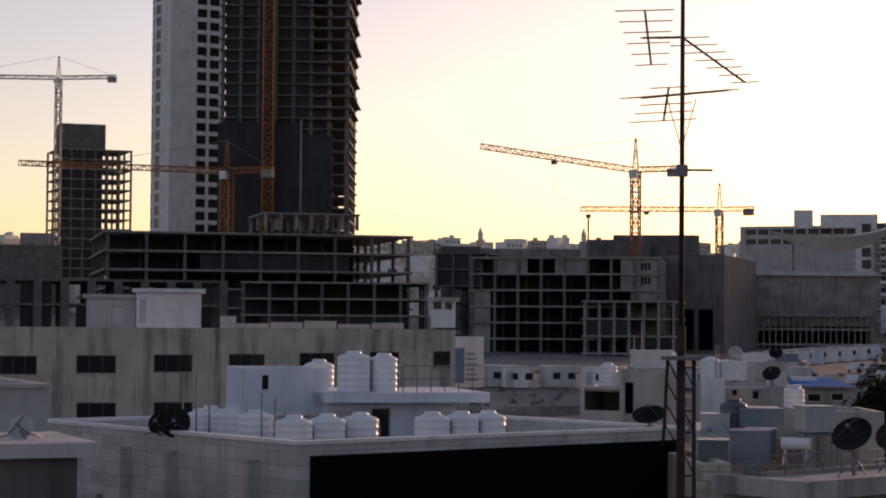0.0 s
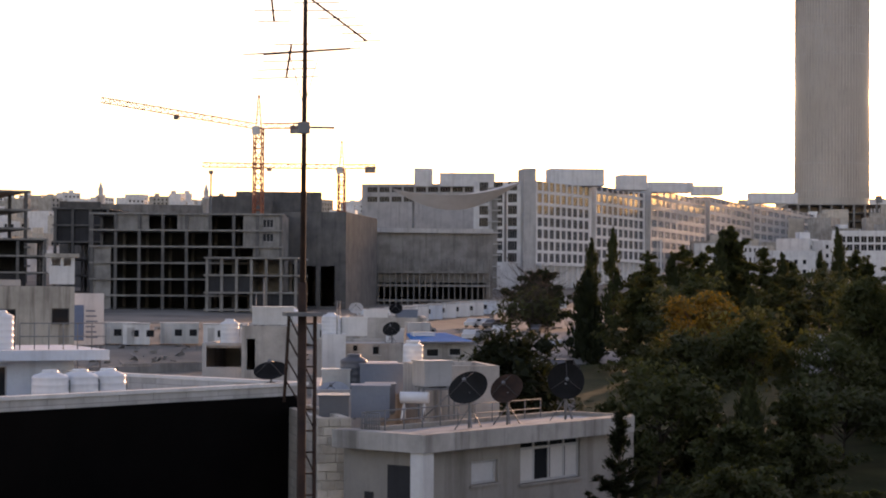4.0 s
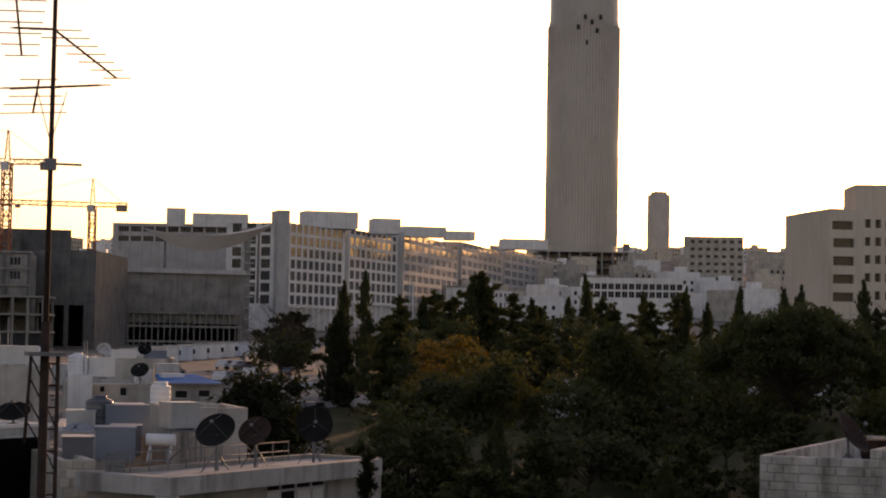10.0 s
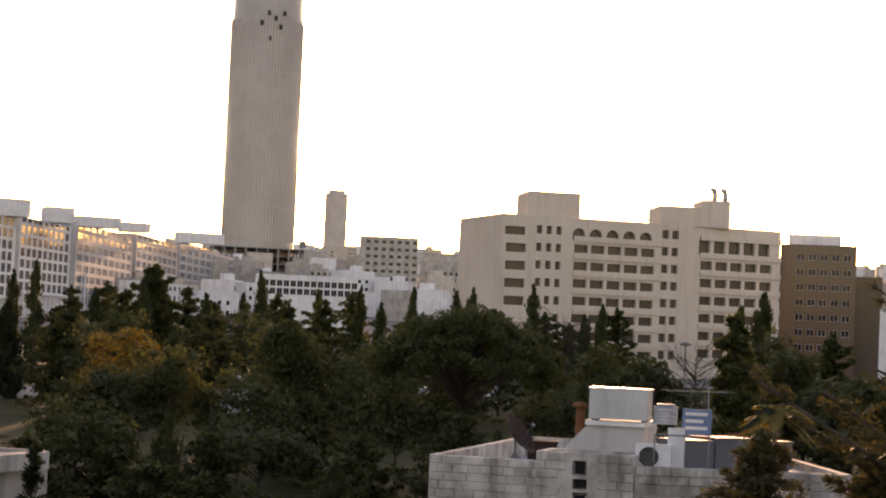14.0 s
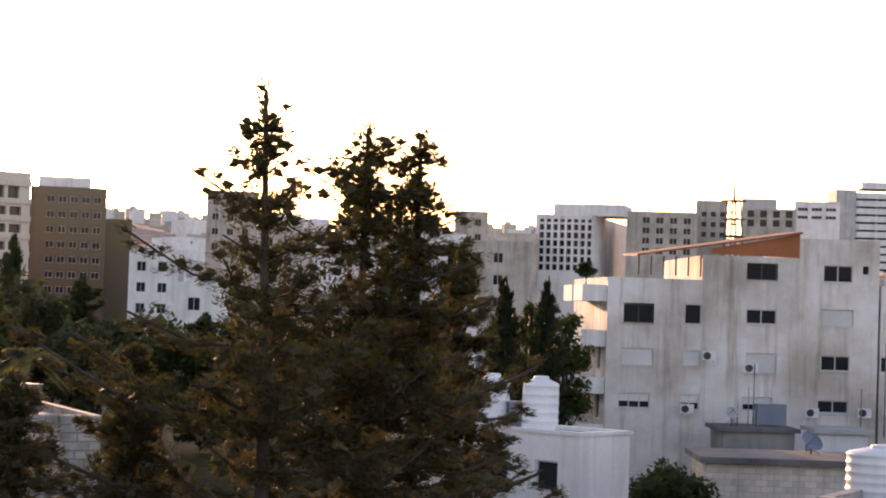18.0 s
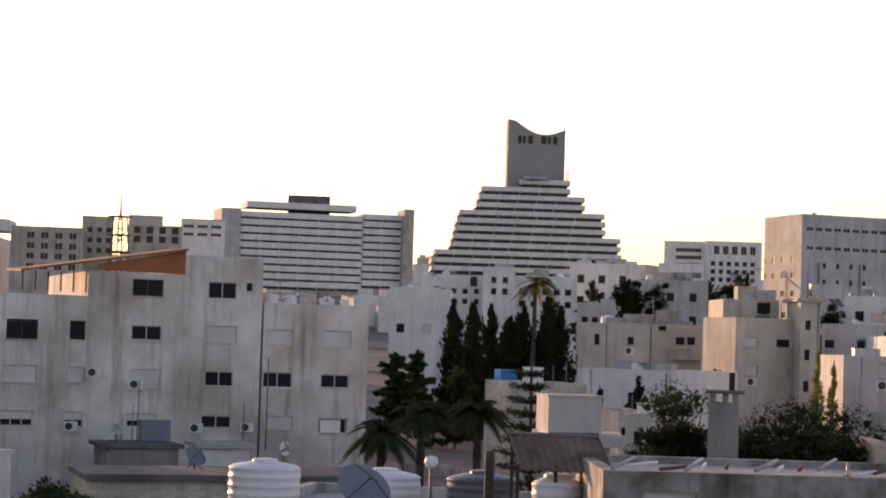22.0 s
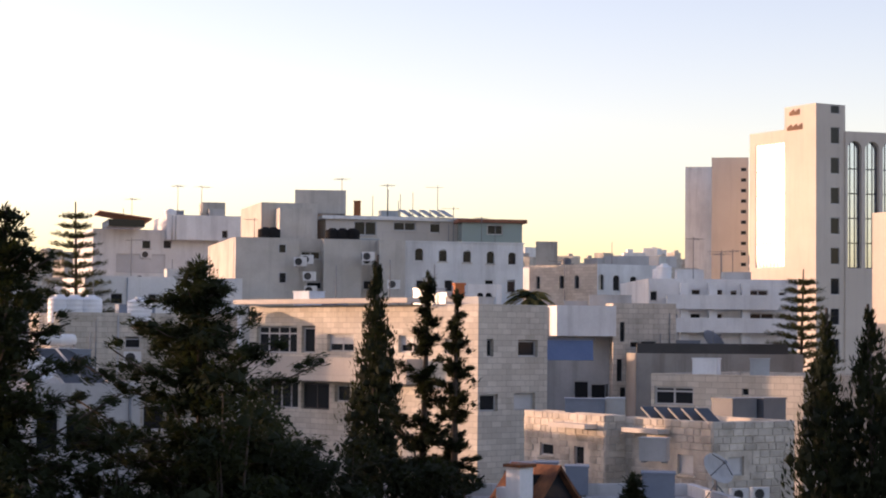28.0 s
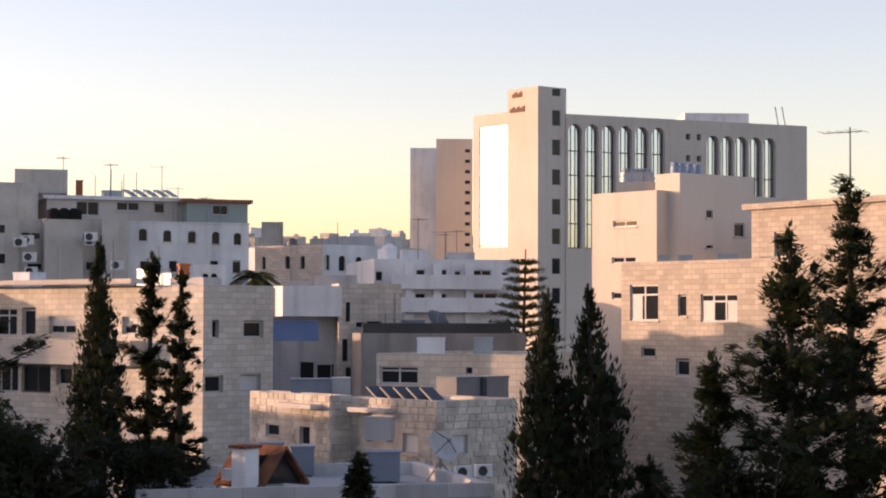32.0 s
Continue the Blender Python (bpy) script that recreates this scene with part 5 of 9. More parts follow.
water_tank((*(-3.39, 56.4), D0), 0.55, 1.25)
water_tank((*(-2.47, 57.45), D0), 0.55, 1.25)
water_tank((*(-0.35, 58.2), D0), 0.55, 1.25)
water_tank((*(0.52, 58.8), D0), 0.55, 1.25)
water_tank((*(1.35, 59.38), D0), 0.55, 1.25)
water_tank((*(-7.7, 64.04), D0), 0.5, 1.15)
water_tank((*(-7, 64.12), D0), 0.5, 1.15)
dish((*(-7.67, 52.44), D0 + 0.85), 0.3, 200, 20, "dark", 0.15, "small black satellite dish on the parapet")
dish((*(-7.25, 52.5), D0 + 0.85), 0.42, 180, 15, "dark", 0.1, "black satellite dish on the parapet")
dish((*(5.95, 56.19), D0 + 0.9), 0.5, 200, 60, "dark", 0.05, "tilted black mesh dish on the parapet")
for p, h in (((-8, 59.46), 2.4), ((-7.59, 59.52), 2.5), ((-7.32, 60.56), 1.4), ((-5.42, 57.75), 1.8), ((-5.02, 57.78), 1.7), ((-4.72, 57.81), 1.3)):
    rod((*p, D0), h)
building("neighbour_house", "grey plastered house with one dark window", (-11.11, 43.61), (-9.08, 44.52), -1, 12.55, 7, "grey", front=[(1.38, 12.3, 1.76, 12.77)], coping="roofing")
shed = building("roof_shed", "dark grey rooftop shed with a pale edge", (-8.25, 32.47), (-6.28, 33.34), -1, 11.75, 3, "darkconcrete", parapet=0, deck="grey", category="shed")
dish((*(-7.43, 34.2), deck(shed)), 0.24, 190, 25, "grey", 0.02, "small grey satellite dish on a shed roof")

# ---- aerial mast ----
mast = thing("aerial_mast", "tall rusty aerial mast with old television antennas on a lattice foot", "mast", (*(3.63, 29.78), 0))
FOOT = 13.56
part("lower_pipe", Shape().tube((0, 0, 0), (0, 0, 14.05), 0.085, 0.07, n=10), M["darkrust"], mast)
part("leg", Shape().tube((0.22, 0.02, 0), (0.2, 0.02, FOOT), 0.032, n=5), M["darkrust"], mast)
part("leg", Shape().tube((-0.27, 0.02, FOOT - 1.35), (-0.2, 0.02, FOOT), 0.026, n=5), M["darkrust"], mast)
part("leg", Shape().tube((0.1, 0.24, 0), (0.02, 0.2, FOOT), 0.026, n=5), M["darkrust"], mast)
for k in range(30):
    z = FOOT - 0.15 - 0.33 * k
    part("rung", Shape().tube((0.05, 0.01, z), (0.21, 0.02, z), 0.018, n=4), M["darkrust"], mast)
    if k % 2 == 0:
        part("brace", Shape().tube((0.05, 0.01, z), (0.21, 0.02, z - 0.33), 0.015, n=4), M["darkrust"], mast)
for k in range(4):
    z = FOOT - 0.02 - 0.33 * k
    part("brace", Shape().tube((-0.21 - 0.015 * k, 0.02, z), (-0.05, 0.01, z - 0.33), 0.018, n=4), M["darkrust"], mast)
part("upper_pipe", Shape().tube((0, 0, (3.63, 29.78, 14.05)[2]), (0.02, 0, (3.52, 29.79, 20.23)[2]), 0.045, 0.03, n=8), M["darkrust"], mast)
part("insulator", Shape().lathe([(0.05, -0.12), (0.09, -0.05), (0.1, 0.05), (0.05, 0.14), (0.03, 0.2)], 10), M["dark"], mast, at=(0.03, 0, (3.58, 29.79, 19.46)[2]))
part("top_plate", Shape().box((-0.28, -0.28, -0.03), (0.28, 0.28, 0.03)), M["metal"], mast, at=(0, 0, (3.64, 29.78, 13.56)[2]))


def antenna_array(z, boom0, boom1, elements, half, label):
    """A boom across the mast with thin rods: ends given in metres to the right and up."""
    a = part("antenna", Shape().tube((boom0[0], boom0[1], z + boom0[2]), (boom1[0], boom1[1], z + boom1[2]), 0.018, n=6), M["darkrust"], mast, label)
    p, q = Vector((boom0[0], boom0[1], z + boom0[2])), Vector((boom1[0], boom1[1], z + boom1[2]))
    for i in range(elements):
        o = p.lerp(q, i / (elements - 1))
        k = half * (1 - 0.45 * i / (elements - 1))
        part("element", Shape().tube(o + Vector((-k, -k * 0.55, -0.10 * k)), o + Vector((k, k * 0.55, 0.14 * k)), 0.011, n=4), M["darkframe"], a)


Z1, Z2, Z3 = (3.55, 29.79, 18.49)[2], (3.55, 29.79, 17.56)[2], (3.54, 29.79, 16.45)[2]
antenna_array(Z1, (-0.6, 0, 0.0), (0.02, 0, 0.02), 2, 0.05, "horizontal arm of the upper antenna")
antenna_array(Z1, (-0.57, 0, 0.42), (-0.47, 0, -0.42), 6, 0.48, "upright reflector with thin rods")
antenna_array(Z1, (0.03, 0, 0.0), (0.98, 0, -0.68), 7, 0.42, "sloping director boom with thin rods")
antenna_array(Z2, (-0.63, 0, -0.0), (0.72, 0, 0.13), 14, 0.34, "dense director boom of the lower antenna")
antenna_array(Z2, (-0.28, 0, -0.36), (-0.2, 0, 0.16), 5, 0.55, "upright reflector of the lower antenna")
for x in (-0.14, 0.14):
    part("brace", Shape().tube((0.0, 0, Z2 - 0.8), (x * 1.6, 0, Z2), 0.01, n=4), M["metal"], mast)
part("cross_bracket", Shape().tube((-0.12, 0, Z3), (0.48, 0, Z3 + 0.0), 0.02, n=5), M["metal"], mast)
part("bracket_box", Shape().box((-0.08, -0.07, Z3 - 0.1), (0.09, 0.07, Z3 + 0.08)), M["metal"], mast)


# ---- stone house with dishes, low houses and the site road ----
dh = building("stone_house", "flat-roofed stone house with a loggia and satellite dishes", (9.07, 49.17), (16.83, 56.03), -1, 10.2, 2.58, "smoothplaster", parapet=0.12, deck="roofing",
              front=[(*(2.2, 9.71, 3.41, 10.33), "s"), (*(4.47, 9.56, 7.47, 10.87), "t")], left=[], category="house")
DD = 2.58
ZD = deck(dh) + 0.12 - dh.location.z
slab_part(dh, "cornice", (-0.5, -0.5, ZD - 0.45), (9.6, -0.003, ZD + 0.02), "concrete2")
slab_part(dh, "cornice", (-0.5, 0.0, ZD - 0.45), (-0.003, DD, ZD + 0.02), "concrete2")
slab_part(dh, "corner_column", (-0.42, -0.42, 0), (0.02, -0.005, ZD - 0.46), "white")
slab_part(dh, "loggia_back", (0.25, DD * 0.3, 0.2), (0.28, DD - 0.3, ZD - 0.8), "beige")
# flat near-black sheets on the wall paint the shaded loggia openings
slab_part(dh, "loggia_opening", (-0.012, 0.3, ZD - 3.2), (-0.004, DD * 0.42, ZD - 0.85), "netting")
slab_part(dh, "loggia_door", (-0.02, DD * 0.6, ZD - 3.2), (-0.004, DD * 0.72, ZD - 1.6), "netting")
slab_part(dh, "balcony_slab", (-0.7, 0.0, ZD - 3.4), (-0.003, DD * 0.7, ZD - 3.2), "roofing")
railing(dh, (-0.65, 0.1, ZD - 3.2), (-0.65, DD * 0.68, ZD - 3.2), 0.9, 9)
slab_part(dh, "window_shelf", (3.6, -0.35, ZD - 3.15), (8.6, -0.004, ZD - 3.0), "white")
ZR = deck(dh)
railing(dh, (0.4, DD - 0.4, ZD - 0.1), (8.6, DD - 0.4, ZD - 0.1), 0.55, 10)
railing(dh, (0.15, 1.5, ZD - 0.1), (0.15, DD - 0.5, ZD - 0.1), 0.55, 7)
tank_box = building("roof_room", "stained concrete rooftop box with a white tank on top", (10.13, 63.19), (11.49, 62.68), 9.4, 11.29, 5.0, "concrete2", parapet=0.1, category="roof room")
building("roof_room", "pale concrete cistern on the roof", (10.65, 57.52), (13.03, 57.52), 9.3, 11.6, 3.4, "concrete2", parapet=0.12, category="roof room")
water_tank((*(11.16, 62), deck(tank_box)), 0.33, 1.02)
box_tank((10.35, 55.54), (11.21, 55.79), ZR + 0.95, 0.75, 0.8, "sheet", "pale sheet tank on a steel frame")
stand = thing("tank_stand", "steel angle frame under a roof tank", "stand", (*(10.3, 55.45), ZR))
for x in (0.0, 0.5, 0.9):
    for y in (0, 0.8):
        part("leg", Shape().box((x, y, 0), (x + 0.04, y + 0.04, 0.95)), M["metal"], stand)
part("frame", Shape().box((0, 0, 0.9), (0.94, 0.84, 0.95)), M["metal"], stand)
part("brace", Shape().tube((0, 0, 0.1), (0.9, 0, 0.9), 0.02, n=4), M["metal"], stand)
dish((*(10.93, 51.86), ZR), 0.56, 215, 40, "dark", 0.75)
dish((*(12.4, 53.58), ZR), 0.48, 215, 35, "darkrust", 0.7, "rusted brown satellite dish on a pole stand")
dish((*(14.48, 55.13), ZR), 0.54, 190, 12, "dark", 0.85)
water_tank((*(12.02, 58.78), ZR + 0.4), 0.3, 0.55)
stonew = building("stone_wing", "rough stone wing of the house beside a mast", (6.7, 51.57), (7.62, 51.62), -1, 10.46, 6, "stone", parapet=0.3, category="house")
box_tank((7, 53.54), (7.82, 53.43), deck(stonew), 0.75, 1.2, "darktank", "dark grey box tank on a roof")
box_tank((8.32, 56.39), (9.44, 56.21), ZR, 0.95, 1.2, "navy", "dull blue-grey box tank on a roof")
box_tank((9.05, 58.3), (9.94, 58.16), ZR, 0.9, 1.2, "darktank", "dark grey box tank on a roof")
dish((*(8.34, 60.43), 9.9), 0.55, 200, 50, "sheet", 0.3, "grey mesh satellite dish on a lower roof")
low1 = building("low_house", "cluttered low grey house behind the mast", (7.55, 59.52), (9.55, 59.23), -1, 10.79, 8, "grey", parapet=0.3)
bh = building("low_house", "low white house under a blue sheet roof", (15.6, 108.89), (23.29, 109.05), 1, 10.74, 10, "concrete2", parapet=0.2,
              front=[(4.8, 8.97, 5.56, 9.45), (6.13, 9.03, 6.86, 9.48), (1.69, 9.1, 2.08, 9.61), (0.55, 9.29, 0.84, 9.68)])
br = thing("sheet_roof", "sagging bright blue sheet roof", "roof", bh.matrix_basis.copy())
zb = deck(bh) + 0.2 - bh.location.z
part("blue_sheet", Shape().mesh([(3.9, -0.5, zb + 0.1), (7.6, -0.5, zb + 0.1), (7.0, 5, zb + 0.5), (4.6, 5, zb + 0.45)], [(0, 1, 2, 3)]).mesh([(3.9, -0.5, zb + 0.04), (7.6, -0.5, zb + 0.04), (7.0, 5, zb + 0.44), (4.6, 5, zb + 0.39)], [(3, 2, 1, 0)]), M["bluesheet"], br)
part("batten", Shape().box((3.8, -0.55, zb + 0.02), (7.7, -0.45, zb + 0.12)), M["metal"], br)
building("low_house", "shabby pale house with a flat parapet", (17.29, 120.77), (22.44, 119.92), 1.6, 12.02, 9, "concrete2", parapet=0.3, front=[(3.9, 9.7, 4.33, 10.16)])
building("low_house", "white house with a sheet-metal tank", (7.74, 85.65), (10.39, 85.37), -0.2, 12.21, 8, "concrete2", parapet=0.3, front=[(*(0.23, 10.47, 0.6, 11.84), "o")])
box_tank((8.39, 87.6), (10.24, 87.4), (8.39, 87.6, 12.17)[2], 0.82, 1.6, "sheet")
building("low_house", "grey garage with an open front", (6.72, 95.76), (9.26, 95.03), 0.27, 11.16, 6, "grey", parapet=0.2, front=[(*(0.2, 9.71, 1.97, 10.76), "o")])
building("low_house", "small white shed with a rail", (13.74, 104.1), (15.01, 103.92), 0.75, 11.37, 5, "white", parapet=0.2)
sign = thing("site_billboard", "blue and white billboard at the site fence", "billboard", (*(2.04, 149.99), (2.05, 149.99, 9.42)[2]))
part("board", Shape().box((-1.2, 0, 0), (1.0, 0.15, 3.9)), M["white"], sign)
part("blue_panel", Shape().box((-1.25, -0.06, 0.3), (-0.5, -0.01, 3.0)), M["bluesign"], sign)
for k in range(6):
    part("text_bar", Shape().box((-0.35, -0.03, 0.5 + 0.4 * k), (0.55 - 0.1 * (k % 3), -0.008, 0.62 + 0.4 * k)), M["navy"], sign)
for x in (-1.0, 0.7):
    part("post", Shape().box((x, 0.02, -4), (x + 0.12, 0.13, 0)), M["metal"], sign)
for k in range(9):
    cabin(polar(-0.9 + 1.0 * k + 0.25 * (k % 3), 238 - 2 * (k % 2)), -2 + k * 1.1, 4.6 if k % 3 else 3.2, "white" if k % 2 else "sheet")
for k in range(14):
    cabin(polar(8.8 + 0.42 * k, 300 + 9 * k), 60, 5.0, "white" if k % 4 else "bluewhite", "white site cabin along the mall road")
for k in range(26):
    car(polar(10.2 + rng.uniform(0, 4.6), rng.uniform(185, 310)), rng.uniform(20, 60), rng.choice(("carwhite", "carwhite", "cardark", "sheet")), "parked car on the dusty site road")
sheet("site_road", "pale dusty site road past the mall", "road", "paving", 12.6, 15.2, 190, 420, 0.25, 8, 30)
rub = Shape()
for k in range(900):
    x, y, z = polar(rng.uniform(-4, 15), rng.uniform(115, 290))
    r = rng.uniform(0.15, 0.7)
    rub.mesh([(x + r * rng.uniform(-1, 1), y + r * rng.uniform(-1, 1), z + r * rng.uniform(-0.2, 0.9)) for _ in range(6)], [(0, 1, 2), (0, 2, 3), (1, 3, 4), (2, 4, 5), (0, 4, 5), (1, 2, 5), (0, 3, 4)])
tagged(part("rubble", rub, M["paving"]), "scattered pale rubble and blocks on the building site", "rubble", kind="stuff")
for k in range(10):
    b0 = -3.5 + 1.75 * k
    p, q = polar(b0, 150 + 14 * (k % 4)), polar(b0 + 2.6, 156 + 14 * (k % 4))
    e = Vector((q[0] - p[0], q[1] - p[1]))
    tagged(part("retaining_wall", Shape().box((0, 0, -1), (e.length, 0.4, 1.0 + 0.3 * (k % 3))), M["concrete"], at=Matrix.Translation(p) @ Matrix.Rotation(math.atan2(e.y, e.x), 4, "Z")), "low rough retaining wall on the terraced site", "wall", "retaining walls")
mound = Shape()
mb, mr = 13.3, 215
mc = polar(mb, mr)
mv = [(mc[0], mc[1], mc[2] + 1.6)]
for j in range(1, 7):
    for i in range(24):
        a, r = 2 * math.pi * i / 24, 2.6 * j
        mv.append((mc[0] + r * math.cos(a), mc[1] + r * math.sin(a), mc[2] + 1.6 * (1 - (j / 6) ** 1.6) + 0.5 * noise.noise((a * 2, r * 0.6, 3)) - (1.0 if j == 6 else 0)))
mound.mesh(mv, [(0, 1 + i, 1 + (i + 1) % 24) for i in range(24)] + [(1 + j * 24 + i, 1 + (j + 1) * 24 + i, 1 + (j + 1) * 24 + (i + 1) % 24, 1 + j * 24 + (i + 1) % 24) for j in range(5) for i in range(24)], 0, True)
tagged(part("earth_mound", mound, M["paving"]), "heap of pale excavated earth", "mound", kind="stuff")
tree("round_tree", "dense dark round tree behind the stone house", (19.27, 82.79, 0.6), 11.4, 6.6, "round", rng, "cypress", 1.9, 0.2)
for q, h, w in (((53.51, 229.85, 6.43), 7.6, 8), ((56.65, 233.22, 6.55), 9.4, 9), ((58.2, 230.78, 6.49), 8.2, 7)):
    tree("bare_tree", "brownish bare-twigged tree by the site road", q, h, w, "bare", rng, "olive", 5.0, 0.45, "bare trees")
tree("conifer", "dark pointed conifer by the site road", (54.27, 197.69, 5.5), 10.8, 4.5, "cypress", rng, "cypress", 1.0, 0.4)
tree("conifer", "dark pine by the site road", (68.64, 276.61, 7.32), 9.4, 10, "conifer", rng, "leaf", 1.0, 0.5)
tree("conifer", "dark spindly conifer at the corner of the stone house", (14.63, 49.9, -0.15), 11.4, 3.0, "open", rng, "cypress", 1.6, 0.09)


boiler = thing("boiler_drum", "white boiler drum on slanted white legs beside the dishes", "boiler", turned((10.07, 55.59, 10.14), 20))
part("drum", Shape().tube((-0.42, 0, 0.62), (0.42, 0, 0.62), 0.17, n=16), M["plastic"], boiler)
for x in (-0.3, 0.3):
    part("leg", Shape().tube((x, -0.55, 0), (x, 0, 0.5), 0.03, n=5), M["white"], boiler)
    part("leg", Shape().tube((x, 0.12, 0), (x, 0, 0.5), 0.03, n=5), M["white"], boiler)


# ---- park ----
def park():
    r = random.Random(21)
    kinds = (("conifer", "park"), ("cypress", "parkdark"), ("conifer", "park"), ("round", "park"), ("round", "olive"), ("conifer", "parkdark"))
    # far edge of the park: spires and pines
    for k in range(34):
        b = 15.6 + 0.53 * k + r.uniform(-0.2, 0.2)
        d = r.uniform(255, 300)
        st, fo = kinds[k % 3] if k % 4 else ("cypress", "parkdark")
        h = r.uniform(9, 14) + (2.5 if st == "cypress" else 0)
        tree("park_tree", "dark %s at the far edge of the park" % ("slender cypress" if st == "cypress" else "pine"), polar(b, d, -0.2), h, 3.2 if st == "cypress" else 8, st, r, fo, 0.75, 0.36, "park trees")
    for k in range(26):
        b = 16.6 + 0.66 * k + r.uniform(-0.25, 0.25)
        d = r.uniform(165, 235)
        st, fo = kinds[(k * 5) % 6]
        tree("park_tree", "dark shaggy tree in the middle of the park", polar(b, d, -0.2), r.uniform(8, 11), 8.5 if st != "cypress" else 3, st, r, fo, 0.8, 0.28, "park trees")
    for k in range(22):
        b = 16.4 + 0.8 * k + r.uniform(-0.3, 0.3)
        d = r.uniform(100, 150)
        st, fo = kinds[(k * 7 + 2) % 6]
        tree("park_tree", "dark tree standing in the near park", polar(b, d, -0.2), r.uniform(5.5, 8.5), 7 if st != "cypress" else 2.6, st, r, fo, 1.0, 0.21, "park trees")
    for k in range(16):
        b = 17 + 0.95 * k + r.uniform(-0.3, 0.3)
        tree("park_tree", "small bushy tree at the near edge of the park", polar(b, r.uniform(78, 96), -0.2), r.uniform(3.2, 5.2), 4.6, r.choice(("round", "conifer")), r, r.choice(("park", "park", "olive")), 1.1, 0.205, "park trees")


park()
tree("autumn_tree", "broad tree with yellow autumn leaves", (48.4, 141.98, 3.85), 10.4, 6.5, "round", rng, "autumn", 1.2, 0.2)
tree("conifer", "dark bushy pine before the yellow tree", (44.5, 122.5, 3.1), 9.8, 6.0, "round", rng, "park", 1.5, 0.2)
tree("conifer", "dark bushy pine beside the yellow tree", (38.6, 118.5, 2.9), 8.6, 5.4, "round", rng, "parkdark", 1.4, 0.2)
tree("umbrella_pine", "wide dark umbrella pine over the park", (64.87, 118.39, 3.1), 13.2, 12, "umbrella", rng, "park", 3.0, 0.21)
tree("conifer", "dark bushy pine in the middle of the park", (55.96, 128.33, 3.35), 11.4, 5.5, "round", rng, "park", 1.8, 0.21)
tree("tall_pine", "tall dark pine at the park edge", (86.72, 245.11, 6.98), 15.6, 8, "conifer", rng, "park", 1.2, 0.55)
tree("bare_tree", "bare grey-twigged tree before the hotel", (104.81, 170.34, 5.35), 11.4, 8, "bare", rng, "olive", 1.0, 0.4)
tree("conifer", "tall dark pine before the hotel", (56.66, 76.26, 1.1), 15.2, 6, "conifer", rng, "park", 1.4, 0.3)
tree("cypress_tree", "dark cypress before the bronze building", (95.66, 128.25, 4.15), 14.3, 3.4, "cypress", rng, "parkdark", 1.0, 0.35)
tree("cypress_tree", "dark cypress before the bronze building", (100.18, 131.11, 4.3), 15.6, 3.2, "cypress", rng, "parkdark", 1.0, 0.35)
tree("conifer", "hazy pine before the bronze building", (92.97, 117.72, 3.85), 11, 7, "round", rng, "olive", 1.2, 0.4)
for k in range(9):
    cabin(polar(23.6 + rng.uniform(-2, 6), rng.uniform(190, 240)), rng.uniform(0, 40), 4.0, "white", "small white hut among the park trees")
for k in range(14):
    car(polar(20.4 + rng.uniform(-1.2, 3), rng.uniform(310, 330)), rng.uniform(0, 90), rng.choice(("carwhite", "sheet", "cardark")), "car parked beyond the park trees")
lamp = thing("street_lamp", "thin street lamp before the hotel", "lamp", (115.13, 163.54, 5.35))
part("pole", Shape().tube((0, 0, 0), (0, 0, 9), 0.1, 0.07), M["metal"], lamp)
part("head", Shape().lathe([(0.1, 9), (0.6, 9.1), (0.6, 9.25), (0, 9.5)], 10), M["metal"], lamp)
sheet("park_path", "pale stony path through the near park", "path", "paving", 19, 30, 68, 76, 0.15, 16, 3)

# ---- hotel and bronze building ----
hotel = building("hotel", "long beige hotel slab with shaded balconies and arched top windows", (174.13, 305.91), (230.31, 297.21), 7.36, 37.34, 23.5, "hotelstone",
    front=[(0.41, 26.23, 4.35, 27.75)] + rows((0.66, 13.38, 4.61, 15), 1, 1, 4, 3.22) + rows((6.6, 4.15, 7.68, 5.68), 3, 1.93, 8, 3.22, "p")
    + rows((14.13, 4.31, 16.9, 5.86), 5, 3.39, 7, 3.21) + [(u, w, U, W, "a") for u, w, U, W, _ in rows((13.73, 25.96, 16.28, 28.13), 5, 3.39)]
    + rows((31.92, 4.63, 33.32, 6.22), 2, 2.02, 8, 3.23, "p") + rows((40.03, 5.22, 42.54, 6.83), 5, 3.15, 6, 3.32) + [(u, w, U, W, "a") for u, w, U, W, _ in rows((39.57, 24.71, 41.96, 28.24), 5, 3.15)],
    sill=False, category="hotel", reveal=0.9, rim="darkframe", pane="browncurtain", parapet=1.0)
for j in range(8):
    slab_part(hotel, "balcony_band", ((14.01, 5.52)[0], -0.35, (14.04, 4.28)[1] - 1.1 + 3.21 * j), ((31.68, 5.88)[0], -0.003, (14.04, 4.28)[1] - 0.1 + 3.21 * j), "hotelstone")
    slab_part(hotel, "balcony_band", ((39.91, 6.05)[0], -0.35, (39.94, 5.19)[1] - 1.1 + 3.32 * j), ((56.99, 6.4)[0], -0.003, (39.94, 5.19)[1] - 0.1 + 3.32 * j), "hotelstone")
building("plant_room", "beige plant room on the hotel roof", (181, 308.87), (190.19, 305.56), 36.53, 42.08, 12, "hotelstone", category="plant room", parapet=0.4)
building("plant_room", "low beige plant room on the hotel roof", (206.01, 302.51), (213.44, 299.28), 37.12, 40.84, 12, "hotelstone", category="plant room", parapet=0.4)
building("plant_room", "stepped beige plant room on the hotel roof", (213.67, 299.61), (218.42, 297.44), 37.17, 42.3, 10, "hotelstone", category="plant room", parapet=0.4)
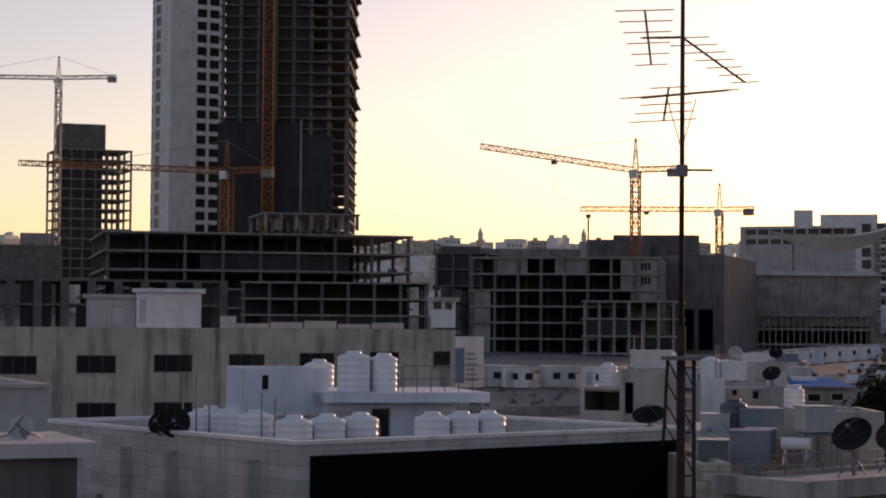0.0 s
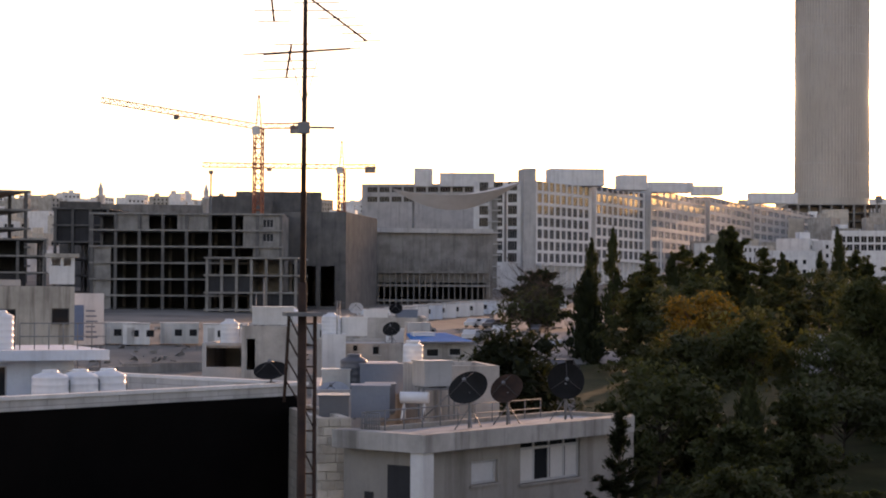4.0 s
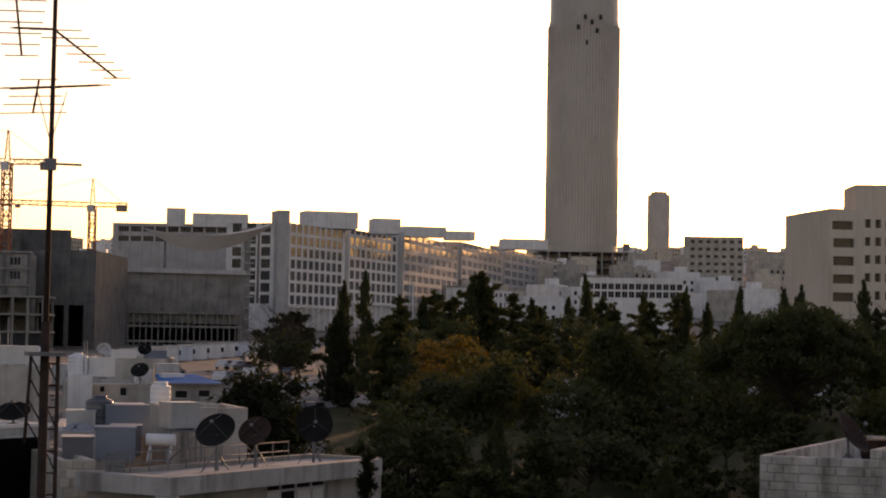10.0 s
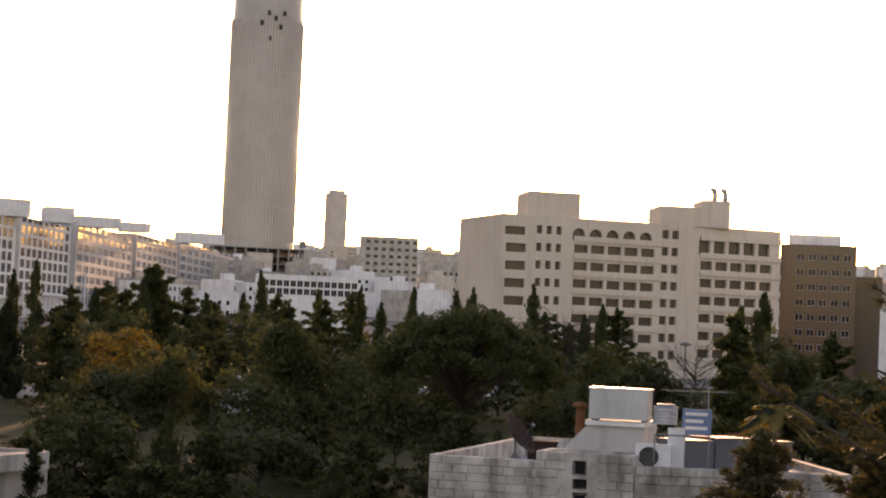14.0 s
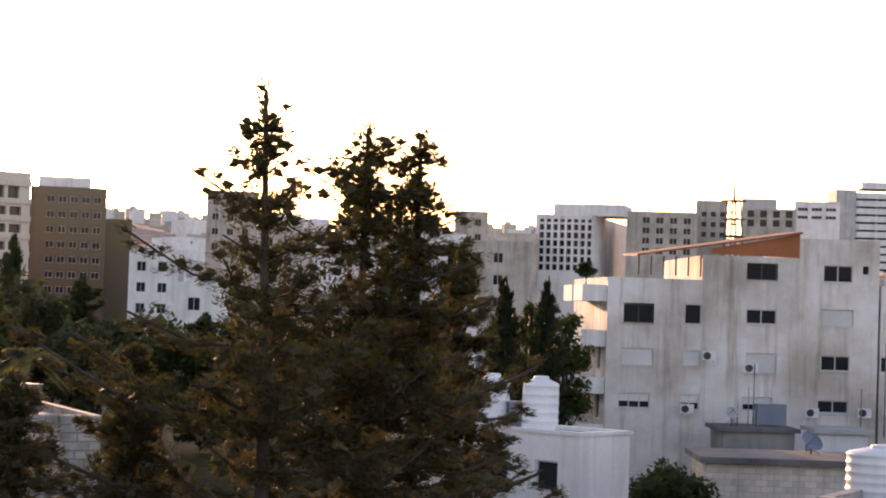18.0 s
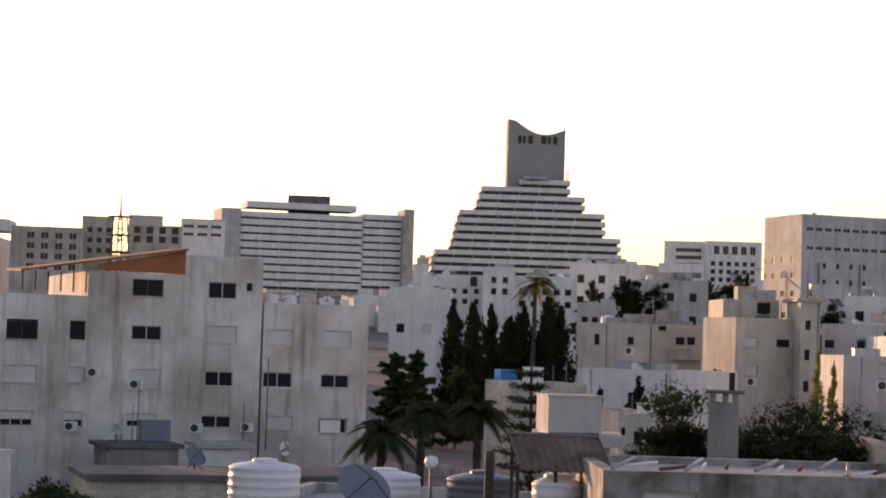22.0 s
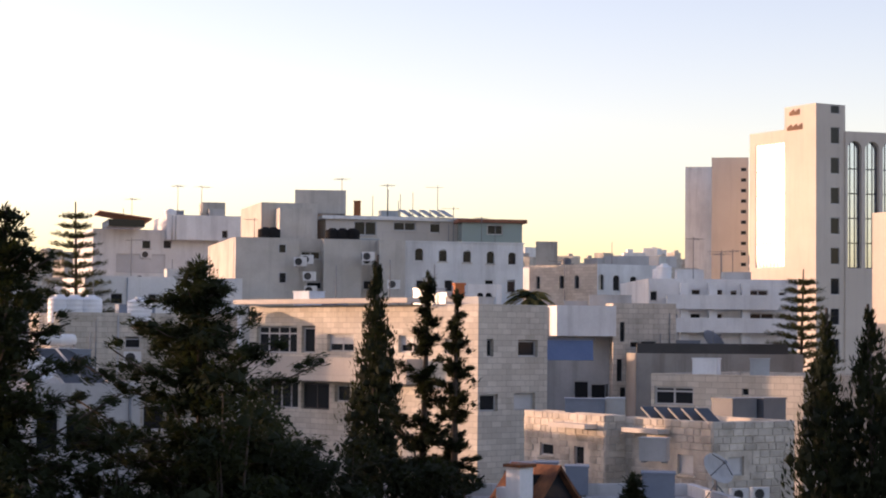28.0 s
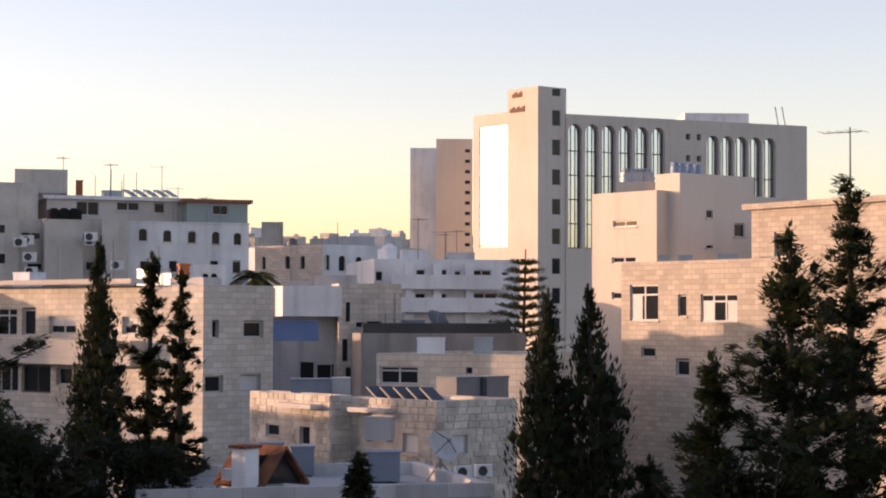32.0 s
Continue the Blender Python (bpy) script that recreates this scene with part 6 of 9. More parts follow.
hood = thing("roof_vent", "pair of curved rooftop vents on the hotel", "vent", (217.39, 299.4, 42.56))
for x in (-1.2, 1.2):
    part("duct", Shape().tube((x, 0, -0.5), (x, 0, 1.5), 0.5, n=10), M["sheet"], hood)
    part("cowl", Shape().tube((x, 0, 1.5), (x - 0.9, 0, 2.0), 0.55, 0.4, n=10), M["sheet"], hood)
bb = building("bronze_office", "bronze glass office building behind the hotel", (245.11, 316.1), (256.91, 306.59), 8, 36.36, 25, "browncurtain", category="office", parapet=0.6, pane="glass", sill=False, far=True, rim="frame",
              front=rows((3.22, 6.77, 4.85, 8.17), 5, 2.33, 7, 3.06))
building("plant_room", "white plant room on the bronze building", (247.55, 316.74), (255.68, 310.21), 36.05, 38.51, 10, "white", category="plant room", far=True, parapet=0.4)
building("bronze_office", "lower wing of the bronze office building", (263.09, 314.46), (267.46, 310.75), 8.15, 30.61, 20, "browncurtain", category="office", parapet=0.6, far=True)

# ---- stone house with a sloped stair roof ----
sh = building("stone_house", "rough pale stone house with a flat roof and sliding windows", (22.85, 43.35), (26.7, 39.9), -1, 11.09, 12, "paleblock", parapet=0.6, category="house",
              front=[(1.09, 10.2, 2.63, 10.97)])
slab_part(sh, "lintel", ((1.06, 10.76)[0], -0.06, (1.06, 10.77)[1]), ((2.65, 10.8)[0], -0.004, (1.05, 10.97)[1]), "white")
bay = building("stair_bay", "proud stone stair bay with dark slot windows", (24, 40.06), (25.73, 38.42), -1, 11.43, 1.6, "paleblock", parapet=0.12, deck="roofing", category="house", rim="darkframe", sill=False, reveal=0.3,
              front=[(0.89, 11.89, 1.24, 12.25), (0.9, 11.57, 1.25, 11.81), (0.91, 11.09, 1.26, 11.49), (0.87, 9.51, 1.22, 10.11)])
slab_part(bay, "plain_panel", ((0.79, 10.84)[0], -0.05, (0.81, 10.17)[1]), ((1.3, 10.85)[0], -0.004, (0.78, 11.04)[1]), "smoothplaster")
shr = building("stone_house", "glazed wing of the pale stone house", (25.73, 38.37), (30.4, 36.16), -1, 11.2, 10, "paleblock", parapet=0.2, category="house", front=[(*(0.03, 10.15, 1.75, 11.53), "u"), (2.09, 10.89, 2.64, 11.43)])
ZS = deck(sh)
stairs = thing("stair_house", "grey stair house with a long sloping slab roof", "stair house", Matrix.Translation((*(25.67, 41.62), ZS)) @ Matrix.Rotation(radians(-41), 4, "Z"))
sx = 0.01
pts = [(-30 * sx, 0), (205 * sx, 0), (205 * sx, 78 * sx + 0.75), (62 * sx, 78 * sx + 0.75), (-30 * sx, 0.55)]
body = Shape()
body.mesh([(x, 0, z) for x, z in pts] + [(x, 2.6, z) for x, z in pts], [tuple(range(5)), tuple(range(9, 4, -1))] + [(i, 5 + i, 5 + (i + 1) % 5, (i + 1) % 5) for i in range(5)])
part("body", body, M["grey"], stairs)
part("slab", Shape().box((58 * sx, -0.15, 78 * sx + 0.753), (210 * sx, 2.8, 78 * sx + 0.87)), M["white"], stairs)
ZK = ZS + 78 * sx + 0.87
box_tank((26.05, 41.03), (27.15, 40.07), ZK, 0.78, 1.0, "sheet", "large galvanised tank on the stair house")
water_tank((*(27.46, 39.73), ZK), 0.3, 0.48, "sheet", "small round grey tank on the stair house")
tagged(part("flue_pipe", Shape().tube((0, 0, 0), (0, 0, 1.55), 0.11, n=10).lathe([(0.2, 1.55), (0.2, 1.62), (0, 1.7)], 10), M["rust"], at=(*(26.19, 41.65), ZS + 0.4)), "rusty flue pipe with a cap", "flue")
board = thing("roof_sign", "small blue sign with unreadable white writing", "sign", Matrix.Translation((*(27.63, 38.64), ZS)) @ Matrix.Rotation(radians(-41), 4, "Z"))
part("board", Shape().box((-0.35, 0, 1.45), (0.35, 0.04, 2.08)), M["bluesign"], board)
for k in range(3):
    part("text_bar", Shape().box((-0.28, -0.012, 1.58 + 0.17 * k), (0.26 - 0.1 * (k == 1), -0.003, 1.66 + 0.17 * k)), M["white"], board)
for x in (-0.3, 0.28):
    part("post", Shape().box((x, 0.045, 0), (x + 0.04, 0.09, 2.1)), M["metal"], board)
dish((*(25.21, 43.18), ZS + 0.2), 0.6, 140, 35, "darkrust", 0.55, "large rusty brown satellite dish on a steel stand")
box_tank((26.01, 43.87), (26.67, 43.47), ZS + 0.3, 0.6, 0.8, "darkrust", "rusty sheet tank on the roof")
dish((*(31.04, 41.72), ZS), 0.5, 210, 40, "rust", 0.6, "rusty satellite dish behind roof boxes")
for a, b, h in (((27.41, 38.92), (28.4, 38.95), 0.75), ((28.67, 39.25), (29.87, 39.34), 0.8), ((30.16, 39.63), (31.39, 39.69), 0.72)):
    box_tank(a, b, deck(shr), h, 1.0, "darktank", "grey box tank in a row on the roof")
ac_unit((*(26.45, 38.73), deck(shr) + 0.1), 215, "white air-conditioner unit standing on the parapet roof")
tagged(part("leaning_board", Shape().box((-0.2, 0, 0), (0.2, 0.1, 1.1)), M["white"], at=Matrix.Translation((*(27.06, 38.67), deck(shr))) @ Matrix.Rotation(radians(-41), 4, "Z")), "narrow white board leaning on the roof", "board")
hf = thing("pipe_rack", "thin steel pipe frame on the roof", "frame", Matrix.Translation((*(26.36, 38.55), deck(shr))) @ Matrix.Rotation(radians(-41), 4, "Z"))
for x in (0, 1.3):
    part("post", Shape().tube((x, 0, 0), (x, 0, 0.95), 0.02, n=5), M["metal"], hf)
part("rail", Shape().tube((0, 0, 0.95), (1.3, 0, 0.95), 0.02, n=5), M["metal"], hf)
yagi((*(29.31, 40.51), ZS), 2.6, 280, 1.7)
palm((40.48, 52.13, -0.15), 12.1, 2.6, rng, True)

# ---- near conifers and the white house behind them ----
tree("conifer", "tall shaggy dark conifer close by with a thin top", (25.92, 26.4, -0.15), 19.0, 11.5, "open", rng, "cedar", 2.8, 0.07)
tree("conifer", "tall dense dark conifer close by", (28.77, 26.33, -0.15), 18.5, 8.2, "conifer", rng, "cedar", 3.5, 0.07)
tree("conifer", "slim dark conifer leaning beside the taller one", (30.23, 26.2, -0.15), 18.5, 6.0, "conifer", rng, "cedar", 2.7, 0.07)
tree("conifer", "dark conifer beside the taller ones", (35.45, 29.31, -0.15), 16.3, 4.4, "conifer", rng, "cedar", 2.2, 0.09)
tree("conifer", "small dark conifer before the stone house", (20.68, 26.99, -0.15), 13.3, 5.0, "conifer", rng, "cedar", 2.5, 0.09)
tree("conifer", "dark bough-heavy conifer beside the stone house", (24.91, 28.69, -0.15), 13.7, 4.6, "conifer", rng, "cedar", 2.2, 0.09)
wh = building("white_house", "white flat-roofed house with two tall roof tanks", (44.81, 39.9), (44.54, 32.27), -1, 10.56, 2.36, "white", parapet=0.06, category="house",
              front=[(3.02, 9.71, 4.98, 10.72), (6.03, 9.91, 6.86, 10.79)], right=[(2.2, 8.5, 3.3, 9.5)], coping="white")
ZW = deck(wh)
water_tank((*(46.54, 37.07), ZW), 0.54, 1.55, label="tall white water tank on a white house")
water_tank((*(46.65, 35.3), ZW), 0.56, 1.55, label="tall white water tank on a white house")
box_tank((46.47, 36.36), (46.7, 36.06), ZW, 0.75, 0.5, "navy", "small blue metal drum between tanks")
tree("cypress_tree", "dark cypress between the houses", (65.27, 54.45, 0.6), 17.1, 2.6, "cypress", rng, "cypress", 1.1, 0.2)
tree("conifer", "dark pine behind the white house", (70.71, 55.68, 0.85), 15.1, 3.6, "cypress", rng, "cypress", 1.1, 0.22)
tree("conifer", "dark pine beside the apartment house", (79.89, 60.15, 1.35), 15.2, 3.6, "cypress", rng, "cypress", 1.1, 0.22)
tree("round_tree", "green leafy tree beside the apartment house", (83.62, 61.83, 1.55), 13, 3.4, "round", rng, "broad", 1.2, 0.2)

# ---- houses and trees seen past the conifers ----
for a, lab in ((((195.52, 227.53), (201.16, 222.56), 6.67, 21.6), "white house with small windows past the hotel"), (((285.74, 307.82), (293.7, 300.24), 8.3, 38.13), "tall grey block behind the conifers"), (((230.86, 235.8), (237.59, 229.02), 7.07, 26.99), "pale apartment block behind the conifers"),
               (((147.49, 163.24), (151.71, 159.32), 5.1, 16.18), "low white house behind the conifers"), (((118.57, 107.43), (122.04, 103.47), 3.3, 15.58), "low white roof behind the conifers"), (((225.47, 197.9), (231.59, 190.69), 6.67, 25.81), "white apartment block on the slope"),
               (((215.93, 178.25), (222.22, 170.35), 6.4, 24.24), "pale apartment block on the slope"), (((322.57, 268.98), (327.17, 263.36), 8.3, 35.61), "beige block on the skyline"), (((126.61, 113.45), (131.98, 107.15), 3.6, 16), "long low white house on the slope"), (((250.23, 199.46), (254.5, 193.98), 6.93, 27.04), "pale block with many windows")):
    b = building("slope_house", lab, *a, 12, "white" if "white" in lab else "beige", rows((1.2, a[3] - a[2] - 3.2, 2.6, a[3] - a[2] - 1.7), max(1, int((Vector(a[1]) - Vector(a[0])).length / 3.4)), 3.2, 4, -3.2), parapet=0.6, sill=False, far=True, group="slope houses")
for p, h, w, st, fo in (((73.27, 95.03, 2.35), 12.6, 6, "round", "olive"), ((81.16, 101.55, 2.85), 11.1, 7, "round", "park"), ((88.83, 108.21, 3.35), 12.5, 6, "conifer", "park"), ((73.87, 88.14, 2.1), 10.6, 6, "round", "olive"), ((84.95, 98.41, 2.85), 10.5, 7, "round", "park"), ((79.99, 89.45, 2.35), 9.7, 6, "round", "broad"), ((92.02, 98.78, 3.1), 10.3, 7, "conifer", "park"), ((83.31, 86.37, 2.35), 10.5, 6, "round", "olive"), ((88.85, 87.93, 2.6), 11, 7, "round", "park"), ((87.22, 82.42, 2.35), 10.6, 6, "round", "park"), ((82.06, 125.56, 3.85), 9.8, 7, "round", "park"), ((78.93, 115.63, 3.35), 10, 6, "round", "olive"), ((87.05, 122.16, 3.85), 9.9, 7, "bare", "olive"), ((93.13, 83.37, 2.6), 11.9, 6, "round", "park"), ((91.21, 77.98, 2.35), 12.2, 5, "round", "park"), ((101.99, 80.61, 2.85), 14, 3.5, "cypress", "cypress"), ((95.18, 73.08, 2.35), 12.6, 5, "conifer", "park")):
    tree("slope_tree", "dark tree on the slope past the hotel", p, h, w, st, rng, fo, 0.85, 0.36, "slope trees")


# ---- stained apartment house ----
apt = building("apartment_house", "stained four-storey apartment house with patched grey render", (101.28, 71.55), (105.64, 67.21), 1.7, 16.47, 13.82, "stained", parapet=0.9, category="apartment house",
    front=[(1.06, 11.9, 3.04, 13.15), (5.01, 11.91, 7, 13.21), (*(0.98, 9.18, 3.07, 10.29), "s"), (*(4.96, 9.24, 6.95, 10.25), "s"), (*(0.87, 6.47, 2.92, 7.43), "h"), (*(4.84, 6.46, 6.86, 7.43), "h")],
    left=[(2, 2.5, 3.4, 4.4), (6, 2.5, 7.4, 4.4), (2, 5.6, 3.4, 7.5), (6, 5.6, 7.4, 7.5), (2, 8.8, 3.4, 10.6), (6, 8.8, 7.4, 10.6)])
for w in (1.3, 4.3, 7.3, 10.3, 13.2):
    for u in (0.25, 4.6):
        slab_part(apt, "balcony_floor", (-1.6, u, w), (-0.004, u + 3.6, w + 0.18), "white")
        slab_part(apt, "balcony_front", (-1.6, u, w + 0.183), (-1.47, u + 3.6, w + 1.05), "white")
        slab_part(apt, "balcony_side", (-1.467, u, w + 0.183), (-0.004, u + 0.12, w + 1.05), "white")
mid = building("apartment_house", "taller middle bay of the stained apartment house", (105.85, 67.42), (110.05, 62.82), 1.77, 18.08, 16, "stained", parapet=0.3, category="apartment house",
    front=[(2.87, 14.82, 4.88, 15.91), (2.9, 11.99, 4.87, 12.94), (*(2.96, 8.85, 4.93, 10.13), "s"), (*(2.79, 6.44, 4.72, 7.31), "h")])
end = building("apartment_house", "tallest bay of the stained apartment house with streaked render", (110.1, 62.89), (113.46, 58.87), 1.84, 19.36, 14, "stained", parapet=0.5, category="apartment house",
    front=[(1.63, 14.76, 3.51, 15.87), (4.15, 15.32, 4.56, 15.88), (*(1.61, 11.91, 3.64, 13.01), "s"), (1.59, 9.06, 3.47, 10.05), (1.45, 6.36, 3.44, 7.17)])
wing = building("apartment_house", "lower wing of the stained apartment house", (113.86, 58.92), (118.13, 53.28), 1.91, 16.47, 12, "stained", parapet=0.5, category="apartment house",
    front=[(*(0.2, 11.77, 2.02, 12.81), "s"), (*(4.02, 11.73, 5.94, 12.86), "s"), (0.06, 9, 2.03, 10.01), (3.94, 9.06, 5.86, 9.96), (*(0.26, 6.21, 2.15, 7.14), "s"), (3.91, 6.07, 5.83, 7.08)])
slab_part(wing, "laundry", ((3.98, 6.86)[0], -0.12, (4.01, 6.11)[1]), ((5.35, 6.9)[0], -0.05, (3.97, 6.94)[1]), "white", "white washing hung at the window")
red = thing("gable_roof", "red-clad sloping roof over the top terrace", "roof", Matrix(mid.matrix_basis))
zm = deck(mid) + 0.3 - mid.location.z
x0, x1, zt = -4.3, 6.25, zm + 1.55
part("gable", Shape().mesh([(0.6, -0.05, zm + 0.1), (x1, -0.05, zm), (x1, -0.05, zt), (0.6, -0.05, zm + 0.45), (0.6, 0.1, zm + 0.1), (x1, 0.1, zm), (x1, 0.1, zt), (0.6, 0.1, zm + 0.45)], [(0, 1, 2, 3), (7, 6, 5, 4), (0, 4, 5, 1), (1, 5, 6, 2), (2, 6, 7, 3), (3, 7, 4, 0)]), M["orange"], red)
part("roof_slope", Shape().mesh([(x0, -0.4, zm - 0.2), (x1 + 0.1, -0.4, zt), (x1 + 0.1, 6.5, zt + 0.2), (x0, 6.5, zm + 0.0), (x0, -0.4, zm - 0.08), (x1 + 0.1, -0.4, zt + 0.14), (x1 + 0.1, 6.5, zt + 0.34), (x0, 6.5, zm + 0.12)], [(3, 2, 1, 0), (4, 5, 6, 7), (0, 1, 5, 4), (1, 2, 6, 5), (2, 3, 7, 6), (3, 0, 4, 7)]), M["tile"], red)
for i in range(6):
    part("post", Shape().box((-4.2 + 0.8 * i, -0.2, zm - 1.4), (-4.1 + 0.8 * i, -0.1, zm - 0.15)), M["bark"], red)
tree("terrace_shrub", "potted green shrub on the roof terrace", (*(102.89, 74.46), deck(apt)), 1.9, 1.2, "round", rng, "broad", 0.7, 0.12)
for p in ((106.78, 64.21, 10.65), (109.78, 61.43, 7.93), (112.04, 58.95, 8.02), (104.02, 67.13, 7.95), (104.88, 66.15, 11.35)):
    ac_unit(p, 245)
for p, h in (((106.82, 63.95, 6.71), 4.5), ((112.97, 58.01, 6.87), 6.0), ((111.41, 58.85, 6.87), 3.0)):
    rod(p, h, "thin pipe running up the wall", 0.05)
building("low_house", "low grey annexe with an awning beside the apartment house", (100.29, 62.17), (103.25, 58.9), 1.4, 7.29, 4, "concrete", parapet=0, deck="darkconcrete")
building("low_house", "small white shed at the foot of the apartment house", (101.42, 56.3), (103.28, 54.06), 1.3, 7.51, 4, "white", parapet=0, deck="roofing")
for a, b, h in (((94.39, 60.29), (95.16, 59.07), 1.2), ((91.55, 57.3), (92.46, 55.82), 1.1)):
    box_tank(a, b, 14 - 9.4 + 0.0, h, 1.2, "sheet", "bluish sheet tank beside the low annexe")
long_wall = building("yard_wall", "long low stone wall with a dark felt roof below the apartments", (67.69, 42.64), (75.31, 33.43), -0.5, 8.15, 5, "stone", parapet=0, deck="darkconcrete")
dish((*(73.29, 41.04), deck(long_wall)), 0.5, 200, 40, "navy", 0.2, "blue-grey satellite dish on a low roof")
tree("round_tree", "dark bush below the white house roof", (62.61, 41.29, 0.1), 8.9, 4.5, "round", rng, "broad", 1.3, 0.18)
ZWG = deck(wing)
for u, d, r, h, m in ((0.8, 2.0, 0.5, 1.1, "plastic"), (2.1, 2.4, 0.5, 1.1, "plastic"), (3.4, 5.0, 0.55, 1.3, "sheet"), (4.9, 3.4, 0.5, 1.1, "bluewhite")):
    o = wing.matrix_basis @ Vector((u, d, 0))
    water_tank((o.x, o.y, ZWG), r, h, m, "ribbed water tank on the apartment house roof")
for u, d in ((1.5, 4.2), (4.2, 1.4), (5.8, 2.2)):
    o = wing.matrix_basis @ Vector((u, d, 0))
    dish((o.x, o.y, ZWG), 0.42, 200, 35, "white", 0.35, "white satellite dish on the apartment house roof")
    yagi((o.x + 0.7, o.y, ZWG), 2.2, 40 * u, 1.2)
# rust colour here paints the orange of low sun on the mast
lm = thing("lattice_mast", "lattice mast with platforms on a roof, coloured sunlit orange", "mast", (153.25, 94.41, 20.55))
part("mast", lattice(Shape(), (0, 0, -4), (0, 0, 4.3), 1.6, 8, 0.07, 0.9), M["rust"], lm)
part("spire", Shape().tube((0, 0, 4.3), (0, 0, 7.0), 0.12, 0.04), M["rust"], lm)
for z in (1.0, 2.6, 4.3):
    part("platform", Shape().box((-0.8, -0.8, z), (0.8, 0.8, z + 0.12)), M["rust"], lm)

# ---- middle distance ----
gb = building("grid_office", "white office block with a deep grid of windows", (262.07, 200.55), (266.23, 191.8), 7.04, 30.85, 37.64, "white", far=True, category="office", sill=False, reveal=0.6,
              front=rows((0.69, 14.33, 1.45, 15.37), 8, 1.18, 7, 1.36), rim="frame")
building("plant_room", "white plant room on the grid office", (265.51, 199.32), (270.84, 188.54), 30.84, 32.84, 10, "white", far=True, category="plant room", parapet=0.4)
building("beige_block", "beige apartment block with small windows", (275.25, 190.95), (281.95, 180.92), 7.13, 32.11, 16, "beige", far=True, category="apartment house", front=rows((2.67, 17.6, 4.01, 18.76), 4, 2.34, 4, 1.76), sill=False)
building("beige_block", "taller beige apartment block behind", (290.21, 186.55), (293.13, 181.94), 7.27, 34.86, 16, "beige", far=True, category="apartment house", front=rows((0.94, 21.06, 1.93, 22.06), 3, 1.61, 3, 1.81), sill=False)
building("beige_block", "grey-beige apartment block with a roof terrace", (290.2, 177.15), (294.96, 169.11), 7.2, 33.36, 16, "beige", far=True, category="apartment house", front=rows((0.96, 23.07, 2.14, 24.25), 4, 2.18, 3, 1.59), sill=False)
building("roof_room", "small dark roof room on the beige block", (292.78, 178.69), (295.83, 173.58), 33.34, 35.23, 8, "grey", far=True, category="roof room", parapet=0.3)
building("white_block", "white apartment block behind the red roof", (364.15, 209.26), (368.8, 200.96), 8.3, 39.66, 16, "white", far=True, category="apartment house", front=rows((0.6, 27.64, 2.79, 28.37), 3, 2.94, 3, 1.71), sill=False)


def banded(name, label, A, B, z0, z1, depth, floors, cut=(), category="hotel", gap=0.42):
    """A hotel of stacked balcony bands with dark glazing behind them."""
    e = Vector((B[0] - A[0], B[1] - A[1]))
    L, step = e.length, (z1 - z0) / floors
    hub = thing(name, label, category, Matrix.Translation((*A, z0)) @ Matrix.Rotation(math.atan2(e.y, e.x), 4, "Z"))
    for i in range(floors):
        a, b = cut[i] if cut else (0, L)
        z = i * step
        part("glazing", Shape().box((a + 1.2, 1.6, z), (b - 1.2, depth, z + step)), M["glass"], hub)
        c, n = 1.3, 4
        line = [(a + c - c * math.cos(math.pi / 2 * k / n), c - c * math.sin(math.pi / 2 * k / n)) for k in range(n + 1)]
        line += [(b - c + c * math.sin(math.pi / 2 * k / n), c - c * math.cos(math.pi / 2 * k / n)) for k in range(n + 1)]
        line += [(b, depth + 0.5), (a, depth + 0.5)]
        part("balcony_band", Shape().prism(line, z + step * gap, z + step), M["white"], hub)
        for k in range(1, int((b - a) / 7)):
            part("divider", Shape().box((a + 7 * k, 0.4, z), (a + 7 * k + 0.25, 1.6, z + step * gap)), M["grey"], hub)
    return hub


slab = banded("slab_hotel", "wide white hotel slab with long balcony bands", (608.55, 325.22), (635.77, 289.87), 32.53, 59.67, 18, 10, gap=0.28)
banded("slab_hotel", "lower white wing of the banded hotel", (634.95, 289.91), (644.11, 276.93), 34.07, 60.65, 18, 10, gap=0.28)
building("hotel_stair", "plain stair tower at the end of the slab hotel", (639.14, 275.53), (641.21, 272.51), 18.81, 62.66, 14, "beige", far=True, category="hotel")
building("hotel_stair", "plain stair tower at the start of the slab hotel", (605.23, 331.35), (609.68, 325.99), 18.52, 60.63, 16, "grey", far=True, category="hotel")
building("plant_room", "ribbed dark plant room on the slab hotel", (628.52, 317.14), (635.26, 303.41), 60.66, 66.93, 8, "darkconcrete", far=True, category="plant room", parapet=0.3)
slab_part(slab, "roof_cornice", (2, 1, 28.37 + 0.3), (42, 14, 28.37 + 2.6), "white")


